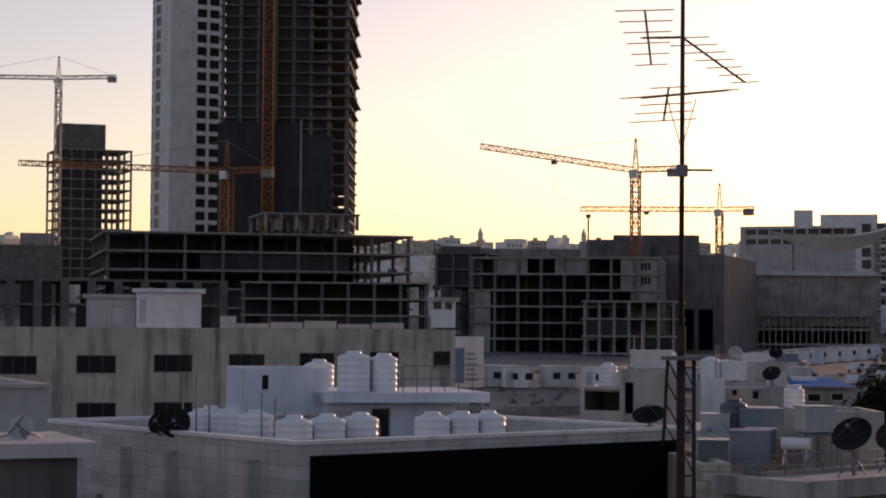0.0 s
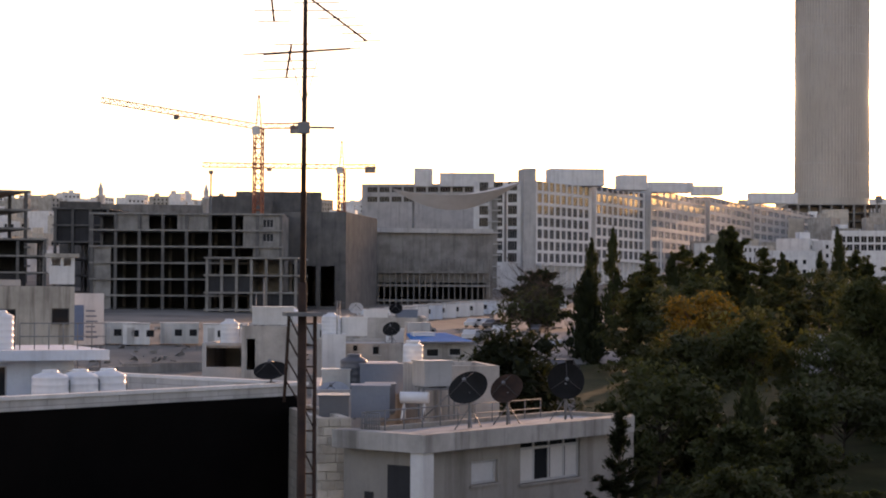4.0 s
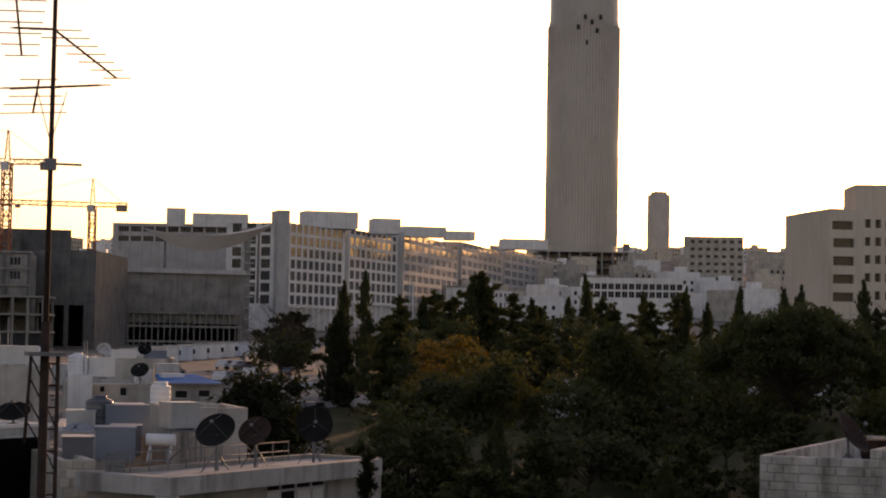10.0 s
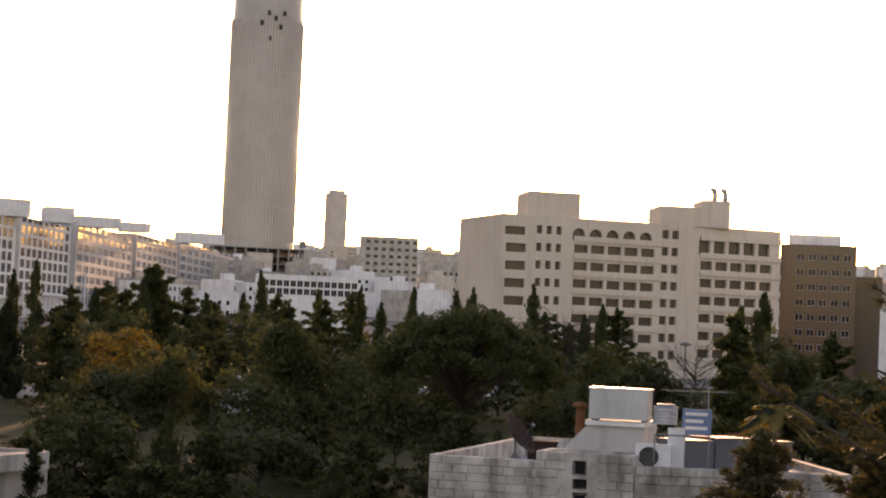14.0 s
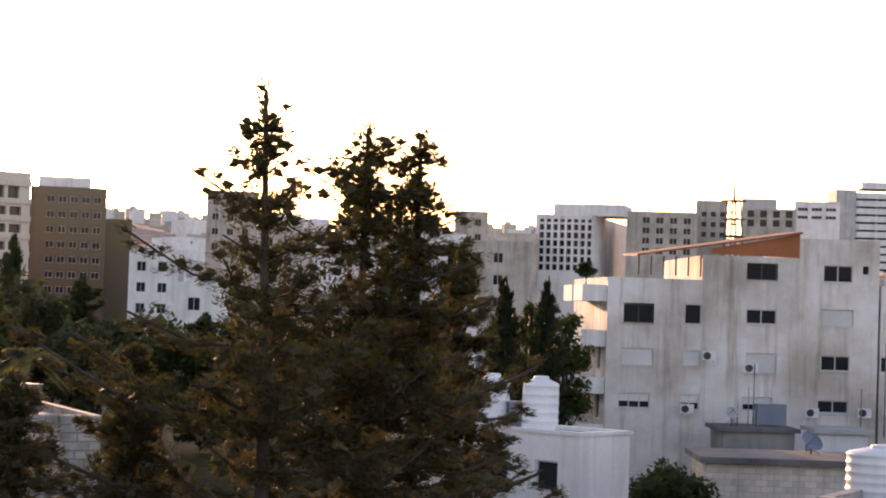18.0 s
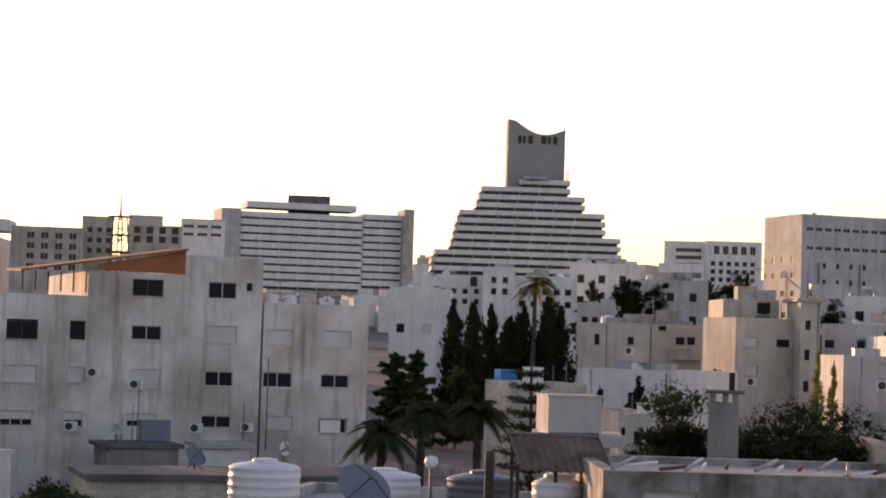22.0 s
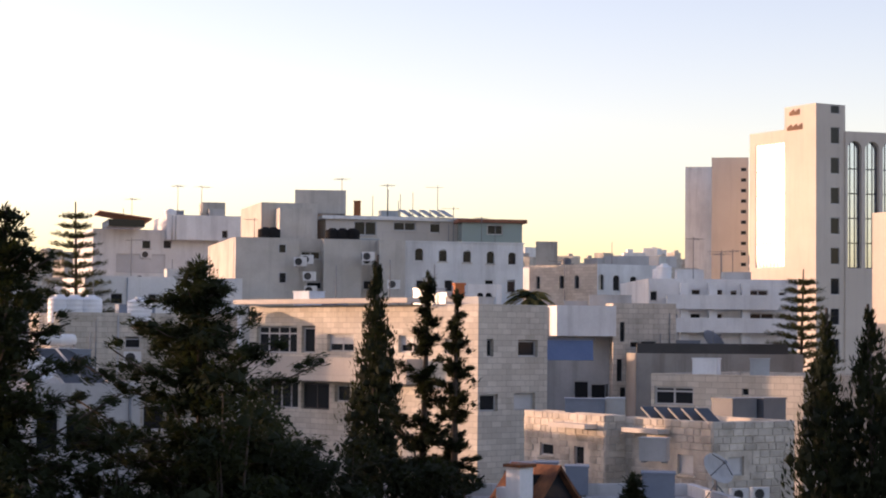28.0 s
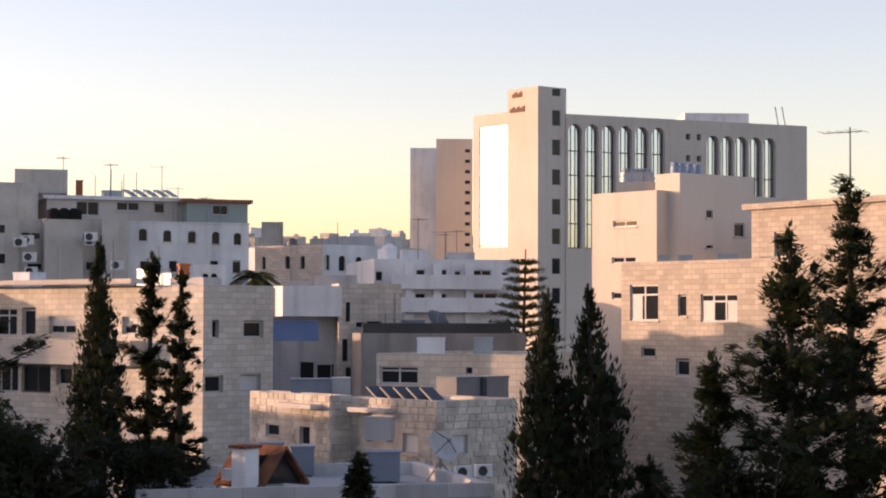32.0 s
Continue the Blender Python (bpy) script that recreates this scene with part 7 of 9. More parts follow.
def pyramid():
    A, B, z0, z1 = (646.87, 267.5), (675.82, 204.2), 40.14, 75.3
    e = Vector((B[0] - A[0], B[1] - A[1]))
    L, px = e.length, 0.001 * 204.1
    # left and right ends of each floor, from the ground up
    ends = [(365, 708), (365, 706), (370, 704), (398, 703), (402, 702), (405, 675), (408, 674), (412, 672), (442, 637), (446, 636), (450, 610), (518, 609)]
    cut = [((a - 366) * px, (b - 366) * px) for a, b in ends]
    hub = banded("pyramid_hotel", "stepped white hotel pyramid with curving balcony bands", A, B, z0, z1, 26, 12, cut)
    H = z1 - z0
    x0, x1, top = (496 - 366) * px, (599 - 366) * px, H + (312 - 203) * px
    low, outline = H + (312 - 222) * px, []
    n = 14
    line = [(x0, 0), (x1, 0), (x1, top - 3.2)] + [(x1 + (x0 - x1) * k / n, (top - 3.2) * (1 - k / n) + top * k / n - 3.4 * math.sin(math.pi * min(1, (k / n) * 1.15)) * (k / n < 0.87)) for k in range(1, n)] + [(x0, top)]
    m = len(line)
    s = Shape().mesh([(x, 4, z) for x, z in line] + [(x, 14, z) for x, z in line], [tuple(range(m)), tuple(range(2 * m - 1, m - 1, -1))] + [(i, m + i, m + (i + 1) % m, (i + 1) % m) for i in range(m)])
    part("crown_tower", s, M["towergrey"], hub, "tall grey crown block with a scooped top")
    for a, b in ((514, 521), (523, 528), (532, 541), (556, 565), (568, 573), (577, 585)):
        part("crown_window", Shape().box(((a - 366) * px, 3.9, H + (312 - 246) * px), ((b - 366) * px, 3.99, H + (312 - 232) * px)), M["glass"], hub)
    part("roof_dome", Shape().lathe([(4.5, 0), (4.2, 1.2), (2.8, 2.2), (0, 2.8)], 16), M["sheet"], hub, at=((545 - 366) * px, 1, H))
    part("corner_mast", lattice(Shape(), (0, 0, 0), (0, 0, 4), 0.9, 4, 0.08), M["metal"], hub, at=((603 - 366) * px, 2, H))


pyramid()
building("grey_office", "grey office building with ribbon windows", (500.76, 140.13), (503.71, 129.14), 10.45, 43.9, 18, "white", far=True, category="office", front=rows((3.08, 26.62, 9.91, 27.68), 1, 1, 3, 1.97), sill=False)
building("grey_office", "white office building with tall windows", (498.79, 128.19), (505.06, 114.68), 10.21, 43.88, 18, "white", far=True, category="office", front=rows((2.09, 30.15, 3.62, 32.41), 5, 2.41, 1) + rows((1.36, 22.89, 2.58, 24.09), 6, 2.11, 3, 2.11), sill=False)
building("grey_office", "low bluish-glass office building", (481.15, 136.01), (484.19, 124.75), 9.5, 37.01, 12, "white", far=True, category="office", front=[(3.62, 23.75, 10.91, 25.21)], sill=False, pane="blueglass")
ob = building("office_block", "grey office block with small windows and a blank front", (411.33, 84.88), (426.81, 66.74), 8.3, 44.58, 16.82, "grey", far=True, category="office", sill=False,
    left=rows((3, 22.6, 4.6, 24), 4, 4.3, 1) + rows((3, 26, 4.6, 27.4), 4, 4.3, 1) + rows((3, 18.6, 4.6, 20), 4, 4.3, 1) + rows((3, 14, 4.6, 15.4), 5, 3.6, 1),
    front=rows((1.1, 32.7, 2.78, 33.55), 9, 2.24, 1) + rows((1.2, 28.64, 2.88, 29.5), 9, 2.24, 1) + rows((5.22, 24.74, 6.06, 25.97), 4, 3.23, 2, -3.48))
for u in (4.0, 14.0):
    slab_part(ob, "downpipe", (u, -0.3, 5), (u + 0.3, -0.01, 26), "concrete")
dish((*(419.69, 83.91), deck(ob)), 0.9, 200, 40, "grey", 0.3, "grey dish on the office roof")
rt = thing("radio_tower", "tall red and white lattice radio tower with drum antennas", "radio tower", (*(516.69, 58.57), (516.7, 58.52, 32.96)[2]))
RH = 40.94
part("lower_mast", lattice(Shape(), (0, 0, -6), (0, 0, RH * 0.6), 6.2, 14, 0.16, 2.6), M["redpaint"], rt)
part("upper_mast", lattice(Shape(), (0, 0, RH * 0.6), (0, 0, RH), 2.6, 12, 0.14, 2.2), M["frame"], rt)
for z in (0.25, 0.6, 0.8, 0.98):
    part("platform", Shape().box((-2.0, -2.0, RH * z), (2.0, 2.0, RH * z + 0.25)), M["rust"], rt)
for x, z in ((0.9, 0.98), (1.1, 0.74), (-1.0, 0.6)):
    part("drum_antenna", Shape().tube((x, -1.6, RH * z), (x, -2.6, RH * z), 0.95, n=12), M["dark"], rt)
building("glass_office", "green glass office wing", (517.9, 46.69), (518.49, 39.57), 10.45, 51.8, 16, "greenglass", far=True, category="office", parapet=0.4)
building("glass_office", "dark glass lift shaft on the office wing", (513.1, 44.15), (513.24, 42.53), 10.21, 40.46, 4, "glass", far=True, category="office", parapet=0.4)
wo = building("white_office", "white office block with rows of small square windows", (511.23, 28.08), (524.98, 4.76), 10.07, 51.63, 24.44, "white", far=True, category="office", sill=False,
    left=rows((3.0, 22, 5.0, 24), 3, 4.6, 8, 3.05),
    front=rows((1.1, 23.83, 2.43, 24.88), 10, 2.42, 7, 2.39))
building("plant_room", "white lift room on the office block", (528.44, 40.62), (528.82, 35.3), 50.93, 54.78, 8, "white", far=True, category="plant room", parapet=0.3)
building("white_block", "low white wing beside the office block", (529.98, 4.91), (530, 0.6), 10.93, 46.5, 10, "white", far=True, category="office")


# ---- hillside houses ----
def clutter(hub, L, depth, n, kinds="tttdbbbyyppsww"):
    """Tanks, heaters, aerials and boxes scattered over a flat roof."""
    z = deck(hub)
    for i in range(n):
        o = hub.matrix_basis @ Vector((L * rng.uniform(0.12, 0.88), depth * rng.uniform(0.12, 0.7), 0))
        p, kind = (o.x, o.y, z), rng.choice(kinds)
        if kind == "t":
            water_tank(p, rng.uniform(0.42, 0.58), rng.uniform(1.0, 1.35), rng.choice(("plastic", "plastic", "sheet", "darktank")), "ribbed water tank standing on a hillside roof", "hillside tanks")
        elif kind == "s":
            solar_heater(p, rng.uniform(165, 205), rng.choice((1.2, 2.0)))
        elif kind == "d":
            dish(p, rng.uniform(0.4, 0.55), rng.uniform(190, 260), 40, rng.choice(("grey", "dark", "white")), 0.5, "satellite dish standing on a hillside roof")
        elif kind == "b":
            w, q = rng.uniform(0.9, 2.2), hub.matrix_basis.to_3x3() @ Vector((1, 0, 0))
            box_tank(p[:2], (o.x + q.x * w, o.y + q.y * w), z, rng.uniform(0.7, 1.3), 0.9, rng.choice(("sheet", "white", "navy", "grey")), "box-shaped metal tank on a hillside roof")
        elif kind == "w":
            w, q = rng.uniform(1.2, 2.6), hub.matrix_basis.to_3x3() @ Vector((1, 0, 0))
            building("roof_room", "small plastered stair head on a hillside roof", p[:2], (o.x + q.x * w, o.y + q.y * w), z - 0.01, z + rng.uniform(0.9, 1.9), 1.6, rng.choice(("white", "grey", "beige", "concrete2")), [(0.3, 0.1, 0.95, 0.8, "s")], parapet=0.06, category="roof room", sill=False)
        elif kind == "y":
            yagi(p, rng.uniform(2.0, 3.4), rng.uniform(0, 360), 1.2)
        else:
            rod(p, rng.uniform(1.4, 2.6), "thin steel pipe standing on a hillside roof")


def dress(hub, L, depth):
    """Pipes, cables and cooling units on the front of a house."""
    H, front = FACES[hub.name][2], FACES[hub.name][3]
    for k in range(1 + int(L / 6)):
        u = rng.uniform(0.05, 0.95) * L
        if not any(h[0] - 0.2 < u < h[2] + 0.2 for h in front):
            part("downpipe", Shape().tube((u, -0.07, max(0, H - 7)), (u, -0.07, H - 0.1), 0.045, n=6), M[rng.choice(("metal", "sheet", "grey"))], hub)
    for h in list(front)[:3]:
        if rng.random() < 0.4 and math.hypot(hub.location.x, hub.location.y) > 90:
            o = hub.matrix_basis @ Vector(((h[0] + h[2]) / 2, -0.02, h[1] - 0.75))
            e = hub.matrix_basis.to_3x3() @ Vector((0, -1, 0))
            ac_unit(o, math.degrees(math.atan2(e.x, e.y)))


def simple(label, A, B, z0, z1, depth, wall, front=(), right=(), left=(), **more):
    L, H, front = (Vector(B) - Vector(A)).length, z1 - z0, list(front)
    if L > 5 and math.hypot(A[0], A[1]) > 75:
        for w in (H - 2.5, H - 5.5):
            u = rng.uniform(0.6, 1.6)
            while u < L - 1.6:
                b = rng.uniform(0.8, 1.5)
                if rng.random() < 0.7 and w > 1 and not any(h[0] - 0.6 < u + b and u < h[2] + 0.6 and h[1] - 0.5 < w + 1.2 and w < h[3] + 0.5 for h in front):
                    front.append((u, w, u + b, w + 1.15, rng.choice("wws")))
                u += rng.uniform(2.2, 3.6)
    hub = building("house", label, A, B, z0, z1, depth, wall, front, right, left, group="hillside houses", **more)
    if math.hypot(A[0], A[1]) > 122:
        clutter(hub, (Vector(B) - Vector(A)).length, depth, 3 + int((Vector(B) - Vector(A)).length / 2.0))
    else:
        clutter(hub, (Vector(B) - Vector(A)).length, depth, 2 + int((Vector(B) - Vector(A)).length / 2.5), "yppbdb")
    if math.hypot(A[0], A[1]) < 170:
        dress(hub, (Vector(B) - Vector(A)).length, depth)
    return hub


simple("pale stone house with arched windows", (212.47, 93.16), (213.64, 87.6), 5.43, 20.9, 11.39, "white", front=rows((-23.11, 9.76, -20.12, 10.48), 4, 1.21, 3, 1.28) + [(*(-23.18, 13.88, -20.19, 14.84), "a"), (*(-18.35, 14.02, -15.21, 15.01), "a"), (*(-13.29, 14.18, -10, 15.19), "a")])
simple("white house with a flat stepped roof", (242.39, 99.45), (244.7, 93.63), 6.16, 23.65, 12, "white", front=rows((0.45, 14.93, 1.2, 15.69), 4, 1.53, 2, -1.38) + [(*(4.49, 15.96, 5.54, 17.48), "a")])
simple("tall white house with a narrow stair bay", (238.15, 91.15), (239.62, 87.21), 6.07, 24.6, 12, "white", front=rows((1.09, 16.35, 1.83, 17.24), 2, 1.49, 2, -1.49))
simple("wide pale house behind the cypresses", (248.98, 90.74), (251.8, 82.6), 6.2, 23.9, 12, "white", front=rows((0.76, 15.11, 1.69, 16.04), 5, 1.55, 2, -1.7))
simple("pale villa with a curved gable behind a round tree", (285.03, 93.57), (287.79, 84.73), 6.67, 27.92, 14, "white", front=rows((4, 18.74, 4.7, 19.79), 4, 1.4, 2, -1.75))
simple("grey flat-roofed house with a rail", (204.31, 66.94), (205.6, 62.89), 4.95, 19.28, 10, "grey", front=rows((0.5, 12.04, 1.25, 12.79), 3, 1.13))
h2 = simple("beige flat-roofed house with a balcony", (145.49, 47.34), (143.95, 42.16), 3, 16.2, 12, "sand", front=[(1.29, 11.45, 1.82, 12.34), (4.36, 11.51, 4.99, 12.17)])
h2b = simple("grey house wing with balconies", (143.95, 42.16), (145.23, 37.53), 3, 16.19, 12, "sand", front=[(2.84, 11.61, 3.58, 12.26), (3.71, 11.63, 4.37, 12.28), (1.5, 12.66, 2.16, 13.32)])
slab_part(h2b, "balcony", ((2.45, 9.84)[0], -1.1, (2.44, 10.5)[1]), ((4.77, 9.9)[0], -0.01, (2.42, 11.37)[1]), "beige")
simple("white roof terrace lit by low sun", (114.07, 37.26), (112.95, 30.53), 1.35, 12.93, 9, "white", parapet=0.8)
simple("pale stone wall house below the terrace", (93.96, 34.23), (95.98, 30.78), 0.5, 12.22, 8, "stone", parapet=0.5)
simple("coursed stone house beside a dark shrub", (81.36, 24.62), (82.23, 22.95), -0.25, 11.32, 8, "stone", front=[(0.13, 10.59, 0.33, 10.95), (0.69, 10.22, 1.02, 10.79), (1.27, 10.23, 1.65, 10.85)])
h3 = simple("large grey-beige house with plain windows", (134.19, 32.2), (138.24, 27.78), 2.4, 16.66, 4.83, "sand", left=[(2.0, 9.0, 3.2, 10.6), (6.0, 9.0, 7.2, 10.6), (2.0, 5.4, 3.2, 7.2), (6.0, 5.4, 7.2, 7.2)],
    front=[(*(0.7, 12.2, 1.77, 12.89), "s"), (3.26, 12.18, 4.44, 12.87), (*(0.85, 10.19, 1.82, 10.87), "s"), (*(3.32, 10.11, 4.35, 10.8), "s")])
simple("rooftop room on the grey-beige house", (137.86, 34.06), (139.55, 30.32), 16.47, 18.04, 6, "sand", front=[(2.44, 0.5, 3.54, 1.45)], parapet=0.3)
simple("stair tower of the grey-beige house", (135.16, 27.84), (135.7, 26.56), 2.4, 17.89, 5, "sand", front=[(0.34, 13.5, 0.74, 14.18), (0.3, 11.37, 0.71, 12.13), (0.26, 9.17, 0.67, 9.97)], parapet=0, deck="beige")
simple("grey house with a small square window", (157.05, 30.6), (157.92, 25.74), 3.3, 16.78, 10, "grey", front=[(0.19, 11.45, 1.12, 12.2), (2.78, 11.51, 3.43, 12.25)])
simple("low grey house with a water tank and door", (118.03, 21.65), (119.21, 18.58), 1.5, 14.2, 8, "grey", front=[(*(2.22, 11.37, 2.65, 12.24), "s")])
simple("coursed limestone house with small windows", (106.69, 16.79), (103.65, 8.51), 0.7, 13.15, 9, "stone", front=[(0.44, 10.85, 1.01, 11.63), (3.81, 11.57, 4.4, 12.03), (7.26, 10.76, 8, 11.37), (8.84, 12.01, 9.17, 12.32)], parapet=0.4)
simple("weathered stone house with a rusty door", (80.82, 13.88), (80.5, 8.47), -0.45, 11.85, 8, "concrete2", front=[(*(3.12, 11.34, 3.51, 12.26), "s"), (4.34, 11.85, 4.82, 12.32)], parapet=0.3)
porch = simple("stone terrace with a deep shaded porch", (67.09, 11.06), (68.66, 6.45), -1, 11.21, 8, "stone", front=[(*(0.38, 10.7, 3.81, 11.39), "o"), (4.3, 11.02, 4.79, 11.52)], parapet=0.3)
simple("cream house with a tall sunlit side", (99.72, 7.51), (98.07, 5.1), 0.41, 15.62, 2.6, "cream", front=[(0.9, 13.7, 1.7, 14.36), (0.81, 11.59, 1.25, 12.25)], parapet=0.3)
simple("white house with a long dark window", (107.89, 4.98), (108, 0.92), 0.9, 15.51, 8, "white", front=[(2.34, 13.87, 3.49, 14.27)], parapet=0.4)
simple("pale blue-white block with roof clutter", (111.99, 1.3), (111.99, -1.21), 1.1, 16.44, 8, "bluewhite", parapet=0.4)
simple("brown tiled roof over a white house", (110, -0.9), (109.95, -3.48), 1, 15.11, 8, "white", parapet=0, deck="tile")
wl = simple("smooth cream stone house with a shuttered window", (63.72, 5.94), (62.39, 3.74), -1, 12.59, 10, "cream", front=[(*(0.76, 11.97, 1.3, 12.67), "s"), (2.11, 12.04, 2.49, 12.58)], parapet=0.5)
simple("cream stone house half hidden by conifers", (65.88, 3.94), (66.48, 1.48), -1, 12.36, 9, "cream", front=[(1.97, 11.68, 2.4, 12.31)], parapet=0.5)
for a, lab in ((((189.14, 18.09), (189.52, 13.51), 4.2, 19.98), "white house with a row of windows"), (((179.53, 13.06), (181.4, 5.71), 3.9, 19.92), "pale house under a wide brown hipped roof"), (((208.19, 27.52), (208.93, 21.2), 4.8, 20), "grey apartment house with balconies"),
               (((226.22, 41.53), (227.37, 34.67), 5.4, 21.28), "bright white cluster of flat roofs"), (((187.31, 31.87), (188.34, 25.04), 4.2, 18.42), "cream house with two small windows"), (((148.1, 23.83), (150.3, 17.49), 3, 15.78), "long grey-white house with several windows"),
               (((127.05, 15.59), (127.41, 12.26), 1.9, 14.81), "white sunlit roof room"), (((174.91, 5.59), (175, 0.04), 3.75, 19.41), "white house with roof tanks"), (((185, 0.06), (184.91, -5.77), 4.05, 20.65), "white flat-roofed house on the slope"),
               (((275.18, 91.52), (278.35, 81.38), 6.53, 27), "white house below the hotel"), (((258.96, 76.43), (261.61, 66.78), 6.27, 24.07), "pale house with trees in front")):
    b = simple(lab, *a, 10, "white" if "white" in lab else "cream" if "cream" in lab else "grey", rows((1.2, a[3] - a[2] - 3.0, 2.3, a[3] - a[2] - 1.7), max(1, int((Vector(a[1]) - Vector(a[0])).length / 3.2)), 3.1, 2, -3.2), parapet=0.5, sill=False)
hp = (*(180.78, 8.98), (180.78, 8.96, 19.36)[2])
hip = thing("hipped_roof", "wide brown hipped tile roof over a clerestory", "roof", turned(hp, math.degrees(math.atan2(hp[0], hp[1]))))
part("clerestory", Shape().box((-3.7, -1.6, 0), (3.7, 2.6, 0.75)), M["white"], hip)
for k in range(7):
    part("window", Shape().box((-3.5 + 1.02 * k, -1.63, 0.12), (-2.75 + 1.02 * k, -1.604, 0.62)), M["glass"], hip)
part("roof", Shape().mesh([(-4.2, -2.1, 0.75), (4.2, -2.1, 0.75), (4.2, 3.1, 0.75), (-4.2, 3.1, 0.75), (-2.9, 0.5, 1.45), (2.9, 0.5, 1.45)], [(3, 2, 1, 0), (0, 1, 5, 4), (1, 2, 5), (2, 3, 4, 5), (3, 0, 4)]), M["tile"], hip)

for hub in [o for o in bpy.data.objects if o.name.startswith("low_house") and o.name in FACES][:7]:
    clutter(hub, FACES[hub.name][0], FACES[hub.name][1], 4, "tbbydppb")

# ---- roof things of the near hillside row ----
for p, b, w in (((66.50, 0.67, 11.89), 215, 2.0), ((102.77, 6.86, 15.01), 215, 2.6), ((107.78, 12.44, 12.66), 215, 2.4), ((230.91, 43.66, 19.82), 215, 2.0)):
    solar_heater(p, b, w)
for p, r, m in (((103.89, 4.76, 12.48), 0.42, "white"), ((103.92, 4.01, 12.55), 0.5, "white")):
    dish(p, r, 235, 30, m, 0.35, "white satellite dish on a hillside roof")
box_tank((108.00, 14.72), (108.17, 13.40), 13.09, 0.75, 0.9, "navy", "blue-grey sheet tank on the long stone house")
box_tank((107.74, 16.54), (107.88, 15.60), 13.22, 0.80, 0.9, "white", "pale panel box on the long stone house")
box_tank((119.33, 20.04), (119.45, 19.28), 12.65, 0.90, 0.9, "bluewhite", "pale blue tank on a low grey house")
box_tank((67.50, 0.28), (67.50, -0.26), 12.63, 0.55, 0.9, "white", "white cold-water box above a solar drum")
box_tank((66.45, 2.50), (66.47, 1.93), 12.16, 1.10, 0.9, "bluewhite", "pale blue cupboard on a roof terrace")
box_tank((108.37, 11.66), (108.53, 10.16), 12.32, 0.60, 0.9, "navy", "dull blue tank on the stone house")
pipes = thing("roof_rack", "dark steel pipe frame standing on the long stone house", "frame", (107.21, 16.65, 13.20))
for x in (0.0, 1.3, 1.9, 2.6, 4.4):
    part("post", Shape().tube((0.0, -x, 0), (0.0, -x, 1.25 + 0.25 * (x == 1.3)), 0.035, n=5), M["metal"], pipes)
for z in (0.55, 1.2):
    part("rail", Shape().tube((0, 0, z), (0, -4.4, z + 0.03), 0.03, n=5), M["metal"], pipes)
aerial_tower = thing("lattice_mast", "thin grey lattice mast on a white roof", "mast", (106.00, -0.09, 12.35))
part("mast", lattice(Shape(), (0, 0, 0), (0, 0, 4.6), 0.35, 12, 0.02), M["metal"], aerial_tower)
part("spire", Shape().tube((0, 0, 4.6), (0, 0, 6.4), 0.03, 0.015, n=5), M["metal"], aerial_tower)
laundry = thing("laundry_line", "white and blue washing on a line across a roof", "laundry", (104.95, 3.26, 13.07))
part("line", Shape().pipe([(0, -2.9 * k / 6, 0.75 - 0.06 * math.sin(math.pi * k / 6)) for k in range(7)], 0.01, 4), M["darkframe"], laundry)
for k, m in enumerate(("white", "bluewhite", "white", "bluesheet", "white")):
    part("cloth", Shape().box((-0.01, -0.5 * k - 0.55, 0.2), (0.015, -0.5 * k - 0.15, 0.72)), M[m], laundry)
for y in (0, -2.9):
    part("post", Shape().tube((0, y, 0), (0, y, 0.8), 0.025, n=5), M["metal"], laundry)
for p, h, w, st in (((149.47, 12.58, 4.00), 11.5, 3.4, "round"), ((210.93, 21.28, 5.86), 16.7, 2.6, "cypress"), ((164.50, 12.78, 4.45), 11.8, 1.6, "cypress"), ((292.09, 68.44, 7.67), 20.0, 2.0, "cypress"), ((291.58, 70.59, 7.67), 18.6, 4.5, "round"), ((265.46, 71.81, 7.33), 17.9, 4.5, "round"), ((250.92, 75.39, 7.16), 18.0, 3.2, "round"), ((259.84, 73.38, 7.27), 17.0, 3.0, "round"), ((326.68, 46.68, 8.07), 18.8, 2.4, "round"), ((327.10, 43.64, 8.07), 18.5, 2.6, "round"), ((224.03, 42.35, 6.34), 13.8, 2.6, "round"), ((281.92, 90.20, 7.61), 19.6, 4.0, "round"), ((326.57, 47.47, 8.07), 17.6, 3.2, "round")):
    tree("garden_tree", "dark green %s between hillside houses" % ("cypress" if st == "cypress" else "tree"), p, h, w * 1.5, st, rng, "cypress", 1.3, 0.26, "garden trees")

# ---- roofs by the camera: tanks, tin shed, stained wall ----
near = building("near_roof", "stained concrete roof wall littered with pipes", (28.65, 8.89), (31, 3.45), -1, 12.17, 4.5, "stainedconcrete", parapet=0.12, deck="concrete2", category="house", front=[(*(0.62, 12.5, 1.45, 12.87), "s"), (*(4.39, 12.55, 5.77, 12.92), "s")])
NZ = deck(near)
for k in range(14):
    x = 0.3 + 0.38 * k
    o = near.matrix_basis @ Vector((x, rng.uniform(0.2, 1.4), 0))
    a = rng.uniform(-0.4, 0.4)
    tagged(part("scrap_pipe", Shape().tube((-0.5, 0, 0.05), (0.6 * math.cos(a), 0.6 * math.sin(a), 0.05 + 0.12 * (k % 3 == 0)), 0.03), M[("sheet", "plastic", "rust")[k % 3]], at=(o.x, o.y, NZ + 0.12)), "old pipe lying on the flat roof", "pipe", "scrap pipes")
tap = thing("pipe_stub", "upright pipe stub with an orange valve", "pipe", (*(31, 5.59), NZ + 0.0))
